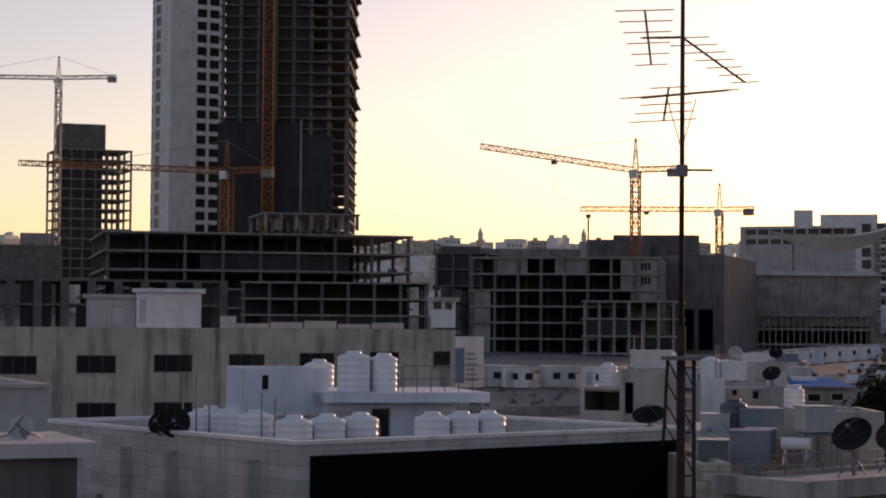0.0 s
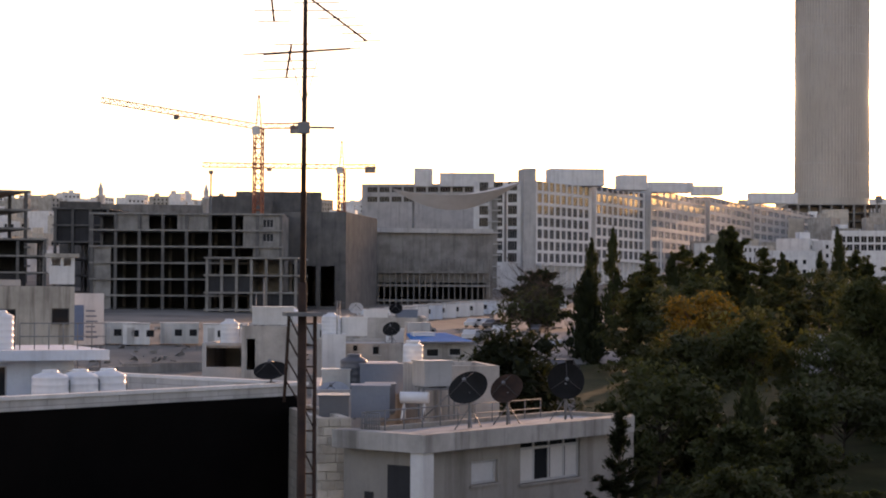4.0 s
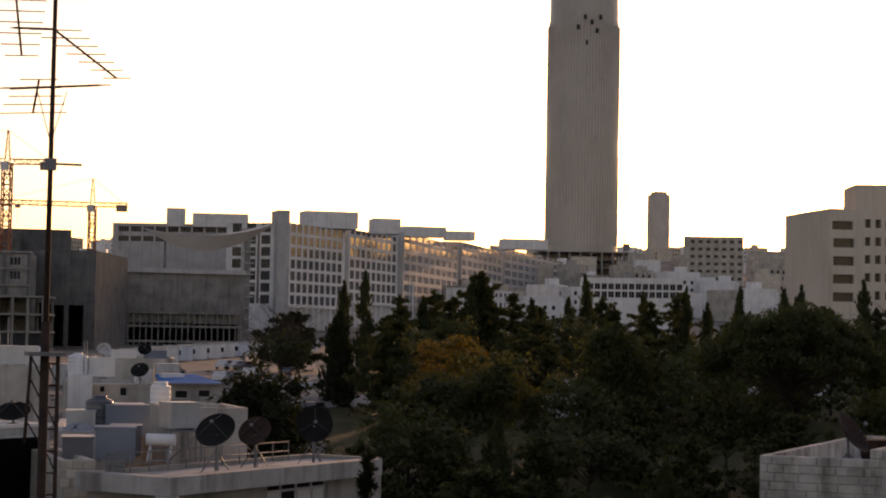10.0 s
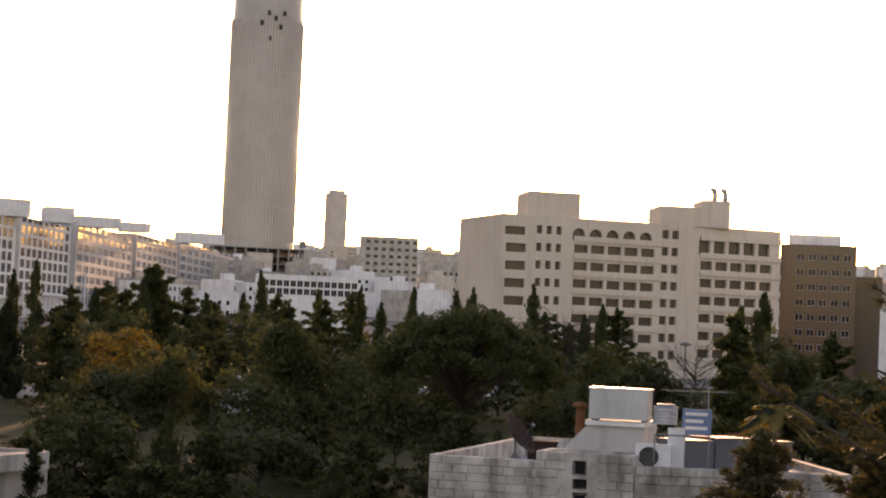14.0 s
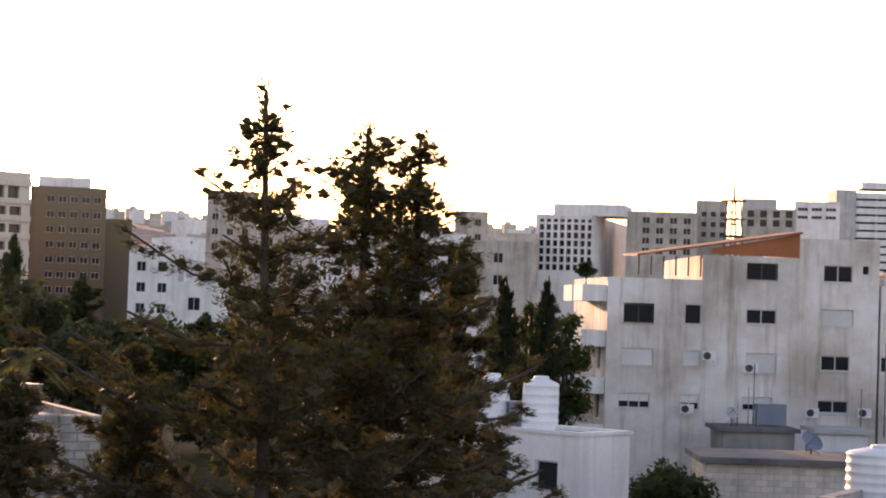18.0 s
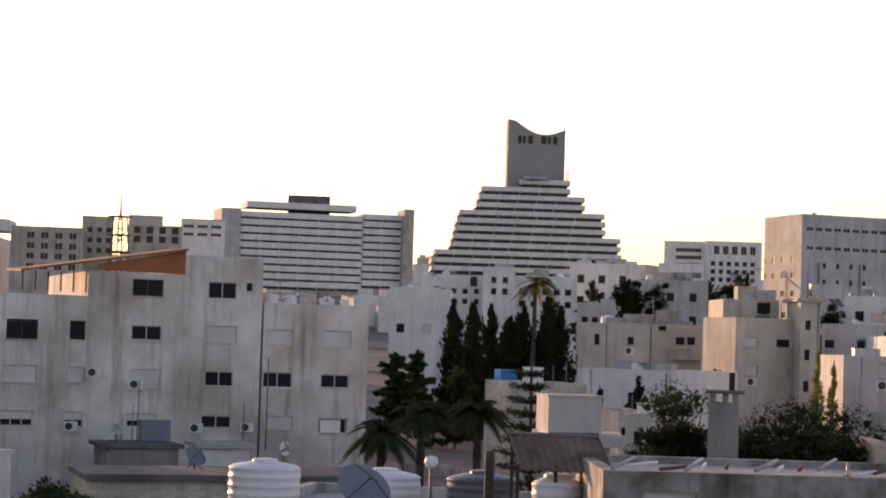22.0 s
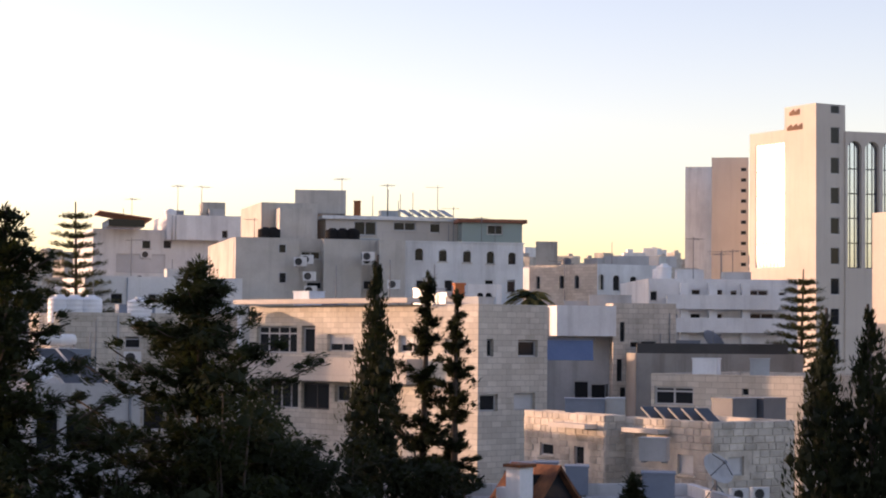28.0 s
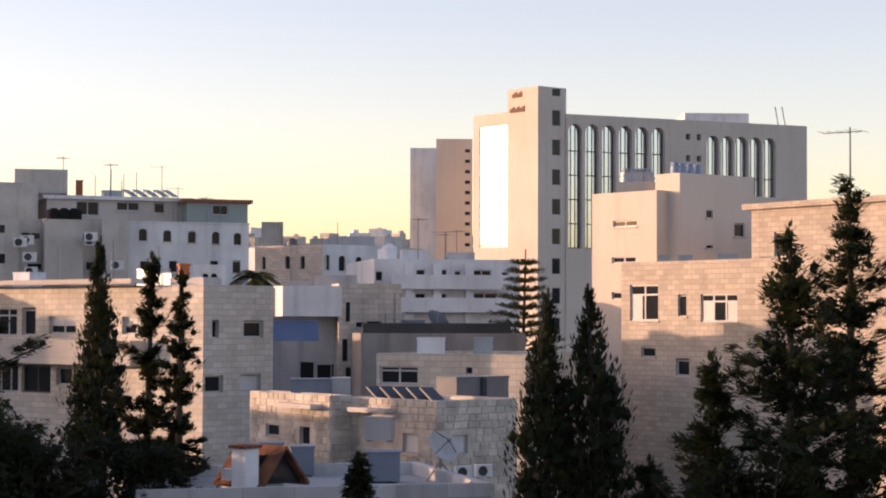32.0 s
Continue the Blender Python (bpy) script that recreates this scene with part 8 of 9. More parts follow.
part("pipe", Shape().tube((0, 0, 0), (0.05, 0, 0.3), 0.025).tube((0.05, 0, 0.3), (0.18, 0, 0.25), 0.02), M["sheet"], tap)
part("valve", Shape().box((-0.06, -0.06, 0.02), (0.08, 0.06, 0.1)), M["orange"], tap)
low_roof = building("near_roof", "lower near roof that carries white tanks", (29.73, 16.5), (31.19, 9.74), -1, 11.01, 8, "concrete2", parapet=0.2, deck="roofing", category="house")
LZ = deck(low_roof)
water_tank((*(32.47, 16.67), LZ), 0.68, (32.46, 16.69, 11.76)[2] - LZ, label="large white ribbed water tank on a near roof")
water_tank((*(32.98, 14.43), LZ), 0.66, (32.98, 14.44, 11.68)[2] - LZ, label="large white ribbed water tank on a near roof")
water_tank((*(33.19, 12.59), LZ), 0.66, (33.19, 12.6, 11.72)[2] - LZ, "darktank", "large grey plastic water tank on a near roof")
water_tank((*(31.76, 10.67), LZ), 0.45, (31.75, 10.67, 11.83)[2] - LZ, label="white water tank beside the tin shed")
dish((*(30.52, 13.81), LZ), 0.5, 215, 40, "navy", (30.52, 13.82, 11.41)[2] - LZ - 0.25, "pale blue satellite dish behind the tanks")
dish((*(33.07, 16.6), LZ), 0.14, 200, 10, "white", (33.07, 16.6, 11.98)[2] - LZ - 0.1, "small white ring aerial on a pole")
shed = thing("tin_shed", "open shed with a rusty corrugated tin roof", "shed", Matrix.Translation((*(31, 11.32), LZ)) @ Matrix.Rotation(radians(-70), 4, "Z"))
zr = (31, 11.32, 12.49)[2] - LZ
wd = 1.59
roofm = Shape()
nw = 44
for k in range(nw):
    a, b = k / nw, (k + 1) / nw
    za, zb = 0.02 * math.sin(a * nw * math.pi / 2), 0.02 * math.sin(b * nw * math.pi / 2)
    for dz in (0, -0.01):
        roofm.poly([(wd * a + 0.22, 0.0, zr - 0.55 + za + dz), (wd * b + 0.22, 0.0, zr - 0.55 + zb + dz), (wd * b - 0.0, 1.1, zr + 0.0 + zb + dz), (wd * a, 1.1, zr + 0.0 + za + dz)], smooth=True)
part("roof", roofm, M["tin"], shed)
part("ridge", Shape().tube((0, 1.1, zr + 0.02), (wd, 1.1, zr + 0.02), 0.03), M["metal"], shed)
for x, y in ((0.15, 0.1), (wd + 0.1, 0.1), (0.05, 1.0), (wd - 0.1, 1.0), (wd * 0.5, 0.1)):
    part("post", Shape().box((x, y, 0), (x + 0.06, y + 0.06, zr - 0.5 + 0.5 * y)), M["bark"], shed)
part("plank_wall", Shape().box((wd - 0.35, 0.3, 0), (wd + 0.05, 0.36, zr - 0.45)), M["orange"], shed)
tagged(part("wooden_post", Shape().tube((0, 0, 0), (0, 0, (29.95, 11.27, 12.3)[2] - LZ), 0.08, n=10), M["bark"], at=(*(29.96, 11.25), LZ)), "dark wooden post on the near roof", "post")
gl = thing("garden_lamp", "small white globe lamp on a post", "lamp", (*(33.31, 13.66), LZ))
part("post", Shape().tube((0, 0, 0), (0, 0, (33.3, 13.67, 11.73)[2] - LZ), 0.035), M["metal"], gl)
part("globe", Shape().lathe([(0, 0), (0.1, 0.03), (0.13, 0.12), (0.1, 0.21), (0, 0.24)], 12), M["plastic"], gl, at=(0, 0, (33.3, 13.67, 11.73)[2] - LZ))
big = building("tank_house", "small concrete block that carries a sheet tank", (44.42, 15.34), (44.93, 13.79), -1, 11.69, 3, "concrete2", parapet=0, deck="roofing", category="house")
box_tank((44.75, 15.32), (45.44, 14.18), deck(big), (44.74, 15.34, 12.85)[2] - deck(big), 1.4, "grey", "tall galvanised sheet tank beside a tin shed")
pil = building("chimney_pillar", "broad concrete chimney pillar with a sunlit edge", (56.22, 14.26), (56.43, 13.39), -1, 12.57, 1.2, "concrete", parapet=0.05, deck="darkconcrete", category="chimney", left=[])
PH = deck(pil) - pil.location.z
PL = FACES[pil.name][0]
for x in (0.02, PL * 0.45, PL - 0.2):
    slab_part(pil, "cap_pier", (x, 0.05, PH), (x + 0.18, 1.1, PH + 0.32), "concrete")
slab_part(pil, "cap_slab", (-0.1, -0.05, PH + 0.323), (PL + 0.15, 1.2, PH + 0.42), "darkconcrete")
part("flue", Shape().tube((PL * 0.75, 0.5, PH + 0.423), (PL * 0.75, 0.5, PH + 0.95), 0.09, n=8), M["darkrust"], pil)
palm((84.92, 35.39, 0.95), 9.9, 3.6, rng)
palm((89.65, 34.35, 1.15), 9.8, 3.4, rng)
palm((80.52, 35.5, 0.75), 9.3, 3.4, rng)
palm((179.22, 63.09, 5.05), 15.4, 4.6, rng, True)
palm((89.46, 9.88, 0.85), 11.4, 2.6, rng)
palm((123.98, -39.1, 2.85), 13.9, 3.6, rng, True)
for p, h, w in (((176.45, 70.46, 5.05), 14.2, 3.2), ((179.02, 69.4, 5.11), 14.1, 3.4), ((181.54, 68.4, 5.17), 13.8, 3.2), ((185.94, 68.04, 5.29), 12.5, 4.5), ((188.31, 67.36, 5.35), 13.7, 4.5), ((189.12, 65.07, 5.35), 14.9, 4.5), ((191.43, 64.5, 5.41), 13.8, 3.6), ((249.14, 74.37, 6.98), 16.6, 3.6)):
    tree("cypress_tree", "dark cypress in a tight row on the slope", p, h, w, "cypress", rng, "cypress", 0.9, 0.36, "cypress row")
for p, h, w in (((165.14, 71.61, 4.75), 8.7, 5), ((170.56, 71.65, 4.9), 8.8, 4.5), ((162.67, 64.52, 4.6), 7.6, 5.5), ((223.89, 71.4, 6.4), 16.6, 5.5), ((319.75, 81.61, 7.92), 19.1, 9), ((321.01, 76.49, 7.92), 20.1, 7)):
    tree("round_tree", "rounded green tree on the slope", p, h, w, "conifer", rng, "broad", 0.9, 0.35, "slope trees")
tree("araucaria", "tiered young pine beside the sheet tank", (56.58, 19.97, -0.15), 14.6, 5.4, "sparse", rng, "cypress", 3.1, 0.09)
tree("conifer", "small dark conifer before the white terrace", (91.2, 26.62, 1.1), 12.1, 2.0, "conifer", rng, "cypress", 0.8, 0.2)
tree("conifer", "slim dark conifer before the white terrace", (90.65, 28.42, 1.1), 11.7, 1.4, "cypress", rng, "cypress", 0.8, 0.2)
tree("round_tree", "dense dark tree beside the chimney pillar", (71.46, 19.24, 0.05), 13.1, 3.6, "round", rng, "broad", 2.2, 0.09)
for q, h, w in (((68.68, 13.54, -0.15), 12.5, 4.8), ((67.26, 15.41, -0.15), 11.9, 3.6), ((70.06, 11.52, -0.1), 11.8, 4.2), ((69.5, 18.82, -0.05), 12.5, 3.2)):
    tree("round_tree", "broad dark tree behind the near roof", q, h, w, "round", rng, "leaf", 2.0, 0.12)
tree("round_tree", "broad dark tree behind the near roof", (70.41, 15.06, -0.05), 12.3, 6.0, "round", rng, "leaf", 2.7, 0.09)
tree("round_tree", "broad dark tree behind the near roof", (72.82, 13.16, 0.05), 11.8, 4.6, "round", rng, "leaf", 2.5, 0.09)
tree("poplar", "slim yellow-green poplar between houses", (105.98, 20.81, 1.75), 13.2, 1.8, "cypress", rng, "lime", 1.3, 0.09)
tree("poplar", "slim yellow-green poplar between houses", (108.1, 20.35, 1.85), 12.5, 1.3, "cypress", rng, "lime", 0.8, 0.13)
truck = thing("blue_truck", "blue tarpaulin-covered truck parked on the slope", "truck", turned((*(154.89, 56.88), (154.89, 56.88, 10.84)[2]), 60) @ Matrix.Scale(0.6, 4))
part("load", Shape().box((-1.2, -2.2, 0.8), (1.2, 2.2, 2.2)), M["bluesheet"], truck)
part("cab", Shape().box((-1.1, 2.25, 0.5), (1.1, 3.6, 2.2)), M["bluesheet"], truck)
for x in (-1.0, 0.8):
    for y in (-1.4, 2.8):
        part("wheel", Shape().tube((x, y, 0.45), (x + 0.25, y, 0.45), 0.45, n=12), M["dark"], truck)
for k in range(5):
    p, q = polar(66.5 + 1.6 * k, 150 - 3 * k), polar(68.3 + 1.6 * k, 150 - 3 * k)
    e = Vector((q[0] - p[0], q[1] - p[1]))
    tagged(part("retaining_wall", Shape().box((0, 0, -1), (e.length, 0.4, 0.9)), M["concrete2"], at=Matrix.Translation(p) @ Matrix.Rotation(math.atan2(e.y, e.x), 4, "Z")), "low pale retaining wall on the slope", "wall", "retaining walls")


# ---- last houses of the turn ----
simple("white house with a brown hipped roof and roof tanks", (149.5, -12.28), (150.06, -24.18), 3, 22.07, 12, "white", front=[(3.76, 17.61, 4.42, 18.22), (5.4, 17.66, 6.02, 18.27), (*(1.8, 15.75, 5.57, 17.2), "s")], parapet=0.4)
simple("white stepped roof block with a tank wall", (148.94, -17.81), (149.05, -24.16), 21.32, 23.24, 8, "white", parapet=0.3, front=[(4.29, 0.22, 4.73, 0.79)])
hr = thing("hipped_roof", "brown sheet roof sloping over a dark clerestory", "roof", (*(149.31, -14.41), (149.3, -14.42, 22.12)[2]))
part("clerestory", Shape().box((-2.5, -1.5, 0), (3.2, 1.2, 0.55)), M["glass"], hr)
part("roof", Shape().mesh([(-3.0, -2.0, 0.55), (4.2, -2.2, 0.55), (3.6, 1.8, 1.15), (-1.2, 1.8, 1.15), (-3.0, -2.0, 0.65), (4.2, -2.2, 0.65), (3.6, 1.8, 1.25), (-1.2, 1.8, 1.25)], [(3, 2, 1, 0), (4, 5, 6, 7), (0, 1, 5, 4), (1, 2, 6, 5), (2, 3, 7, 6), (3, 0, 4, 7)]), M["tile"], hr)
simple("white roof terrace with tanks", (119.63, -9.37), (120.41, -19.18), 1.5, 17.57, 9, "white", front=[(1.6, 14.37, 2.32, 15.04), (3.92, 14.5, 4.45, 15.03)], parapet=0.5)
sg = simple("coursed stone house in the shade of conifers", (91.8, -6.07), (92.54, -14.5), 0.1, 15.02, 10, "stone", front=[(3.09, 13.26, 3.78, 13.8)], parapet=0.5)
water_tank((*(93.8, -6.18), deck(sg)), 0.55, 1.3)
water_tank((*(93.75, -6.89), deck(sg)), 0.55, 1.3)
water_tank((*(93.69, -7.66), deck(sg)), 0.55, 1.3)
water_tank((*(92.48, -9.84), deck(sg)), 0.6, 1.2)
lowh = simple("grey low house with dark openings under conifers", (61.91, -3.3), (62.32, -6.7), -1, 12.45, 9, "grey", front=[(0.12, 11.26, 0.85, 12.52), (1.04, 11.27, 1.96, 12.54)], parapet=0.4)
solar_heater((*(63.85, -4.41), deck(lowh)), 230, 2.0)
box_tank((65.84, -4.57), (65.78, -5.41), deck(lowh) + 0.3, 1.1, 0.8, "navy", "blue-grey box on a stand")
tree("norfolk_pine", "tall tiered pine with open whorls", (117.69, -8.6, 2.25), 20.5, 9.5, "sparse", rng, "olive", 1.6, 0.12)
apt2 = building("apartment_house", "large beige apartment house with stepped roof rooms", (126.5, -19.52), (126.24, -31.05), 1.9, 20.46, 14, "sand", category="apartment house", parapet=0.4,
    front=[(4.48, 17.19, 5.8, 17.72), (4.88, 15.22, 5.9, 15.7), (8.46, 17.17, 9.46, 17.73), (8.72, 15.25, 9.56, 15.85)])
HA = deck(apt2) + 0.4 - apt2.location.z
for u, U in (((0.04, 17.15)[0], (4.22, 17.25)[0]), ((5.88, 17.29)[0], (8.39, 17.34)[0]), ((9.61, 17.37)[0], (11.39, 17.41)[0])):
    slab_part(apt2, "bay", (u, -0.8, 0.2), (U, -0.004, HA - 0.02), "sand")
for u, w, U, W in ((2.86, 17.52, 3.38, 18.15), (2.89, 15.55, 3.41, 16.29)):
    f = slab_part(apt2, "window", (u, -0.83, w), (U, -0.803, W), "frame")
    slab_part(f, "pane", (u + 0.06, -0.85, w + 0.06), (U - 0.06, -0.833, W - 0.06), "glass")
building("roof_room", "beige stepped roof room with a stair tower", (130.16, -21.96), (130.22, -25.85), 20.58, 23.07, 8, "sand", category="roof room", parapet=0.3)
building("roof_room", "tall beige stair tower on the roof", (128.47, -22.93), (128.5, -25.16), 20.53, 22.61, 4, "sand", category="roof room", parapet=0.2)
building("roof_room", "upper roof room with a grey slab", (133.7, -24.92), (133, -28.43), 22.6, 24.26, 6, "sand", category="roof room", parapet=0.2)
pent = building("penthouse", "set-back penthouse storey with a canopy and glazing", (131.32, -26.67), (130.93, -36.47), 20.49, 22.12, 8, "smooth", category="apartment house", parapet=0, deck="white", front=[(4.75, 0.92, 6.36, 1.71), (7.37, 0.82, 8.06, 1.53), (1.97, 0.54, 3.56, 1.52)])
gp = building("penthouse", "green glass penthouse corner under a brown roof", (129.12, -35.84), (128.74, -40.07), 20.63, 21.97, 8, "greenglass", category="apartment house", parapet=0, deck="tile", front=[(1.75, 0.52, 2.87, 1.23)])
whitehotel = building("apartment_house", "white apartment house with round-headed windows and a cornice", (127.21, -31.3), (126.6, -39.5), 2.05, 20.42, 1.72, "white", category="apartment house", parapet=0.3,
    front=[(*(0.69, 17.13, 1.27, 17.98), "a"), (*(2.33, 17.09, 2.91, 17.93), "a"), (*(4.01, 17.05, 4.59, 17.89), "a"), (*(5.66, 17, 6.21, 17.85), "a"), (*(7.16, 16.96, 7.71, 17.81), "a"), (0.8, 15.03, 1.38, 15.8), (5.56, 15.11, 6.12, 15.88), (7.1, 15.06, 7.66, 15.91), (2.74, 15.07, 3.33, 15.83), (0.43, 13.88, 1.2, 14.65)], right=[(2, 8, 3.4, 10)], coping="white")
for p in ((127.16, -21.73), (127.07, -22.24), (126.33, -26.12), (126.19, -26.78), (126.06, -27.4)):
    water_tank((*p, deck(apt2)), 0.5, 1.1, "dark", "black plastic water tank on the apartment roof")
for p in ((130.99, -32.66), (130.82, -33.35), (130.64, -34.03), (130.46, -34.72), (130.3, -35.33)):
    hub = thing("solar_collector", "small slanted grey solar panel on the penthouse roof", "solar panel", turned((*p, deck(pent) + 0.02), 60), "solar panels")
    f = part("frame", Shape().box((-0.3, 0, 0), (0.3, 1.1, 0.06)), M["frame"], hub, at=Matrix.Rotation(radians(26), 4, "X"))
    part("glazing", Shape().box((-0.26, 0.05, 0.063), (0.26, 1.05, 0.07)), M["sheet"], f)
    part("strut", Shape().box((-0.25, 0.9, 0), (-0.2, 0.94, 0.42)), M["metal"], hub)
box_tank((133.86, -29.18), (133.75, -29.65), deck(pent), 1.2, 0.6, "orange", "orange-brown drum on the roof")
for p in ((125.19, -24.18, 18.74), (124.85, -28.23, 18.75), (125.14, -24.43, 16.71)):
    ac_unit(p, 285)
stonev = building("stone_villa", "cream stone villa with wide windows and a long balcony", (90.8, -14.83), (76.9, -22.07), -0.5, 15.4, 4.07, "cream", category="house", parapet=0.5, reveal=0.25,
    front=[(*(0.55, 13.71, 3.62, 14.96), "u"), (3.95, 13.74, 4.93, 14.97), (*(5.82, 13.82, 7.68, 14.6), "h"), (*(10.67, 13.83, 12.2, 14.58), "h"), (*(13.63, 13.82, 14.39, 14.46), "s"), (0.88, 11.18, 3.76, 12.4), (3.97, 11.2, 6, 12.42), (6.39, 11.59, 7.46, 12.34)],
    right=[(0.5, 13.73, 0.89, 14.46), (2.32, 13.71, 3.5, 14.43), (0.12, 11.46, 1.16, 12.16), (*(2.09, 11.47, 3.37, 12.19), "s")])
slab_part(stonev, "balcony_band", (-0.1, -0.9, (0.33, 12.52)[1]), ((12.23, 13.08)[0], -0.01, (0.31, 13.57)[1]), "smooth", "smooth plastered balcony band")
slab_part(stonev, "canopy", (-0.1, -0.9, (0.24, 15.96)[1]), ((12.23, 13.08)[0], -0.01, (0.24, 16.17)[1]), "smooth")
slab_part(stonev, "downpipe", (FACES[stonev.name][0] + 0.004, (1.55, 14.09)[0], 0.3), (FACES[stonev.name][0] + 0.14, (1.55, 14.09)[0] + 0.12, 9.0), "metal")
ZV = deck(stonev)
box_tank((89.46, -16.66), (88.34, -17.19), ZV, 1.15, 0.9, "bluewhite", "pale blue tank on the villa roof")
box_tank((82.91, -20.88), (81.11, -21.84), ZV, 1.0, 0.9, "sheet", "grey sheet tank on the villa roof")
box_tank((87.25, -17.56), (86.61, -18.21), ZV, 0.8, 0.8, "navy", "dull blue tank on the villa roof")
box_tank((84.77, -19.58), (84.24, -20.1), ZV, 0.7, 0.8, "concrete2", "weathered concrete tank on the villa roof")
tagged(part("brown_chimney", Shape().box((-0.2, -0.2, 0), (0.2, 0.2, 1.35)).box((-0.25, -0.25, 1.35), (0.25, 0.25, 1.45)), M["orange"], at=(*(80.49, -22.22), ZV)), "brown clay chimney on the villa roof", "chimney")
lant = building("roof_lantern", "white rooftop lantern with a pair of arches", (79.42, -22.33), (78.86, -23.42), 15.19, 16.28, 1.2, "white", parapet=0.05, category="roof room", sill=False, front=[(*(0.37, 0.05, 0.66, 0.73), "a"), (*(0.74, 0.06, 1.03, 0.73), "a")])
for p in ((124.29, -23.56, 18.55), (124.36, -28.12, 18.99), (124.17, -24.15, 17.61), (123.49, -29.65, 17.15)):
    ac_unit(p, 285)
for hub, n, kinds in ((apt2, 7, "tbypd"), (pent, 9, "bbydpp"), (whitehotel, 4, "yp"), (stonev, 6, "bypp")):
    clutter(hub, FACES[hub.name][0], FACES[hub.name][1], n, kinds)
tree("cypress_tree", "tall pointed cypress before the villa", (56.51, -13.08, -0.15), 17.3, 3.0, "cypress", rng, "cypress", 2.7, 0.09)
tree("cypress_tree", "ragged twin-topped cypress before the villa", (48.4, -12.55, -0.15), 16.4, 3.6, "open", rng, "cypress", 2.2, 0.09)
tree("cypress_tree", "ragged thin cypress before the villa", (47.25, -12.98, -0.15), 15.9, 3.2, "open", rng, "cypress", 2.0, 0.09)
tree("conifer", "tall dark conifer with layered boughs", (43.97, -1.71, -0.15), 17.6, 6.6, "conifer", rng, "leaf", 3.0, 0.09)
tree("conifer", "broad dark conifer with layered boughs", (45.58, -6.21, -0.15), 16.5, 9.0, "conifer", rng, "leaf", 3.5, 0.09)
tree("conifer", "bushy dark conifer beside the taller one", (46, 0.66, -0.15), 13.8, 5.5, "conifer", rng, "leaf", 2.5, 0.09)
tree("cypress_tree", "dark double cypress beside the cream house", (51.94, 2.55, -0.15), 15.1, 1.7, "cypress", rng, "cypress", 1.6, 0.09)
tree("round_tree", "dense dark shrubbery below the conifers", (49.94, 2.52, -0.15), 11.4, 4.0, "round", rng, "leaf", 2.2, 0.09)
tree("round_tree", "dense dark shrubbery below the conifers", (51.32, -8.35, -0.15), 13.1, 4.4, "round", rng, "leaf", 2.5, 0.09)
tree("round_tree", "dense dark shrubbery below the conifers", (51.84, 4.11, -0.15), 11.1, 3.2, "round", rng, "leaf", 2.0, 0.09)
for q, h, w in (((45, 0.45, -0.15), 12.7, 3.6), ((46.97, 1.69, -0.15), 11.6, 3.4), ((42.99, -0.7, -0.15), 12.2, 3.6), ((41.97, -1.66, -0.15), 11.8, 3.0), ((43.83, -3.91, -0.15), 12.2, 3.4), ((43.49, -6.69, -0.15), 13.1, 4.2), ((45.31, -7.91, -0.15), 12.5, 3.2), ((45.91, 2.85, -0.15), 11.5, 3.0)):
    tree("round_tree", "dense dark shrubbery below the conifers", q, h, w, "round", rng, "leaf", 2.0, 0.1, "shrubbery")
tree("conifer", "slim dark conifer near the villa", (45.15, -8.81, -0.15), 12.1, 1.8, "conifer", rng, "cypress", 1.4, 0.09)
ph = building("pale_house", "peach sunlit house with arched windows", (145.91, -46.02), (139.5, -49.42), 2.9, 19.71, 12, "cream", category="house", parapet=0.4,
    front=[(*(0.75, 14.97, 1.18, 15.99), "a"), (*(3.27, 14.95, 3.81, 16), "a"), (*(4.89, 14.93, 5.37, 15.98), "a")])
building("pale_house", "white side of the arched house", (139.5, -49.42), (140.65, -54.95), 2.9, 19.71, 12, "white", category="house", parapet=0.4,
    front=[(*(0.1, 14.83, 0.61, 16.04), "a"), (*(1.42, 14.78, 2.03, 15.99), "a"), (*(2.95, 14.72, 3.57, 15.94), "a"), (*(2.97, 13.07, 3.49, 14.11), "a")])
building("roof_room", "low roof room on the arched house", (146.71, -46.81), (146.18, -48.44), 19.53, 21.69, 5, "beige", category="roof room", parapet=0.3)
building("roof_room", "grey roof room on the arched house", (148.78, -53.18), (146.67, -58.76), 19.5, 20.75, 5, "grey", category="roof room", parapet=0.3)
wa = building("apartment_house", "pale apartment house with recessed balconies", (112.02, -43.04), (110.11, -52.12), 1.5, 17.75, 12, "white", category="apartment house", parapet=0.4,
    front=[(0.11, 14.89, 0.53, 15.49), (2.67, 14.91, 3.2, 15.58), (4.21, 14.92, 4.57, 15.59), (5.1, 14.93, 5.46, 15.53), (6.19, 14.94, 7.45, 15.61), (8.11, 14.98, 8.54, 15.48), (0.29, 13.49, 0.71, 14.09), (1.18, 13.5, 1.78, 14.09), (2.6, 13.5, 3.21, 14.1), (4.03, 13.51, 4.57, 14.11), (6.19, 13.42, 7.82, 14.19), (8.18, 13.53, 8.62, 14.13)])
for u in ((1.92, 14.8)[0], (3.67, 14.81)[0], (5.72, 14.82)[0]):
    slab_part(wa, "pier", (u, -0.5, 0.2), (u + 0.5, -0.01, (1.35, 15.99)[1]), "white")
for w in ((1.35, 14.37)[1], (1.36, 12.94)[1]):
    slab_part(wa, "balcony_slab", ((0.99, 14.79)[0], -0.9, w), ((8.54, 14.84)[0], -0.51, w + 0.9), "white")
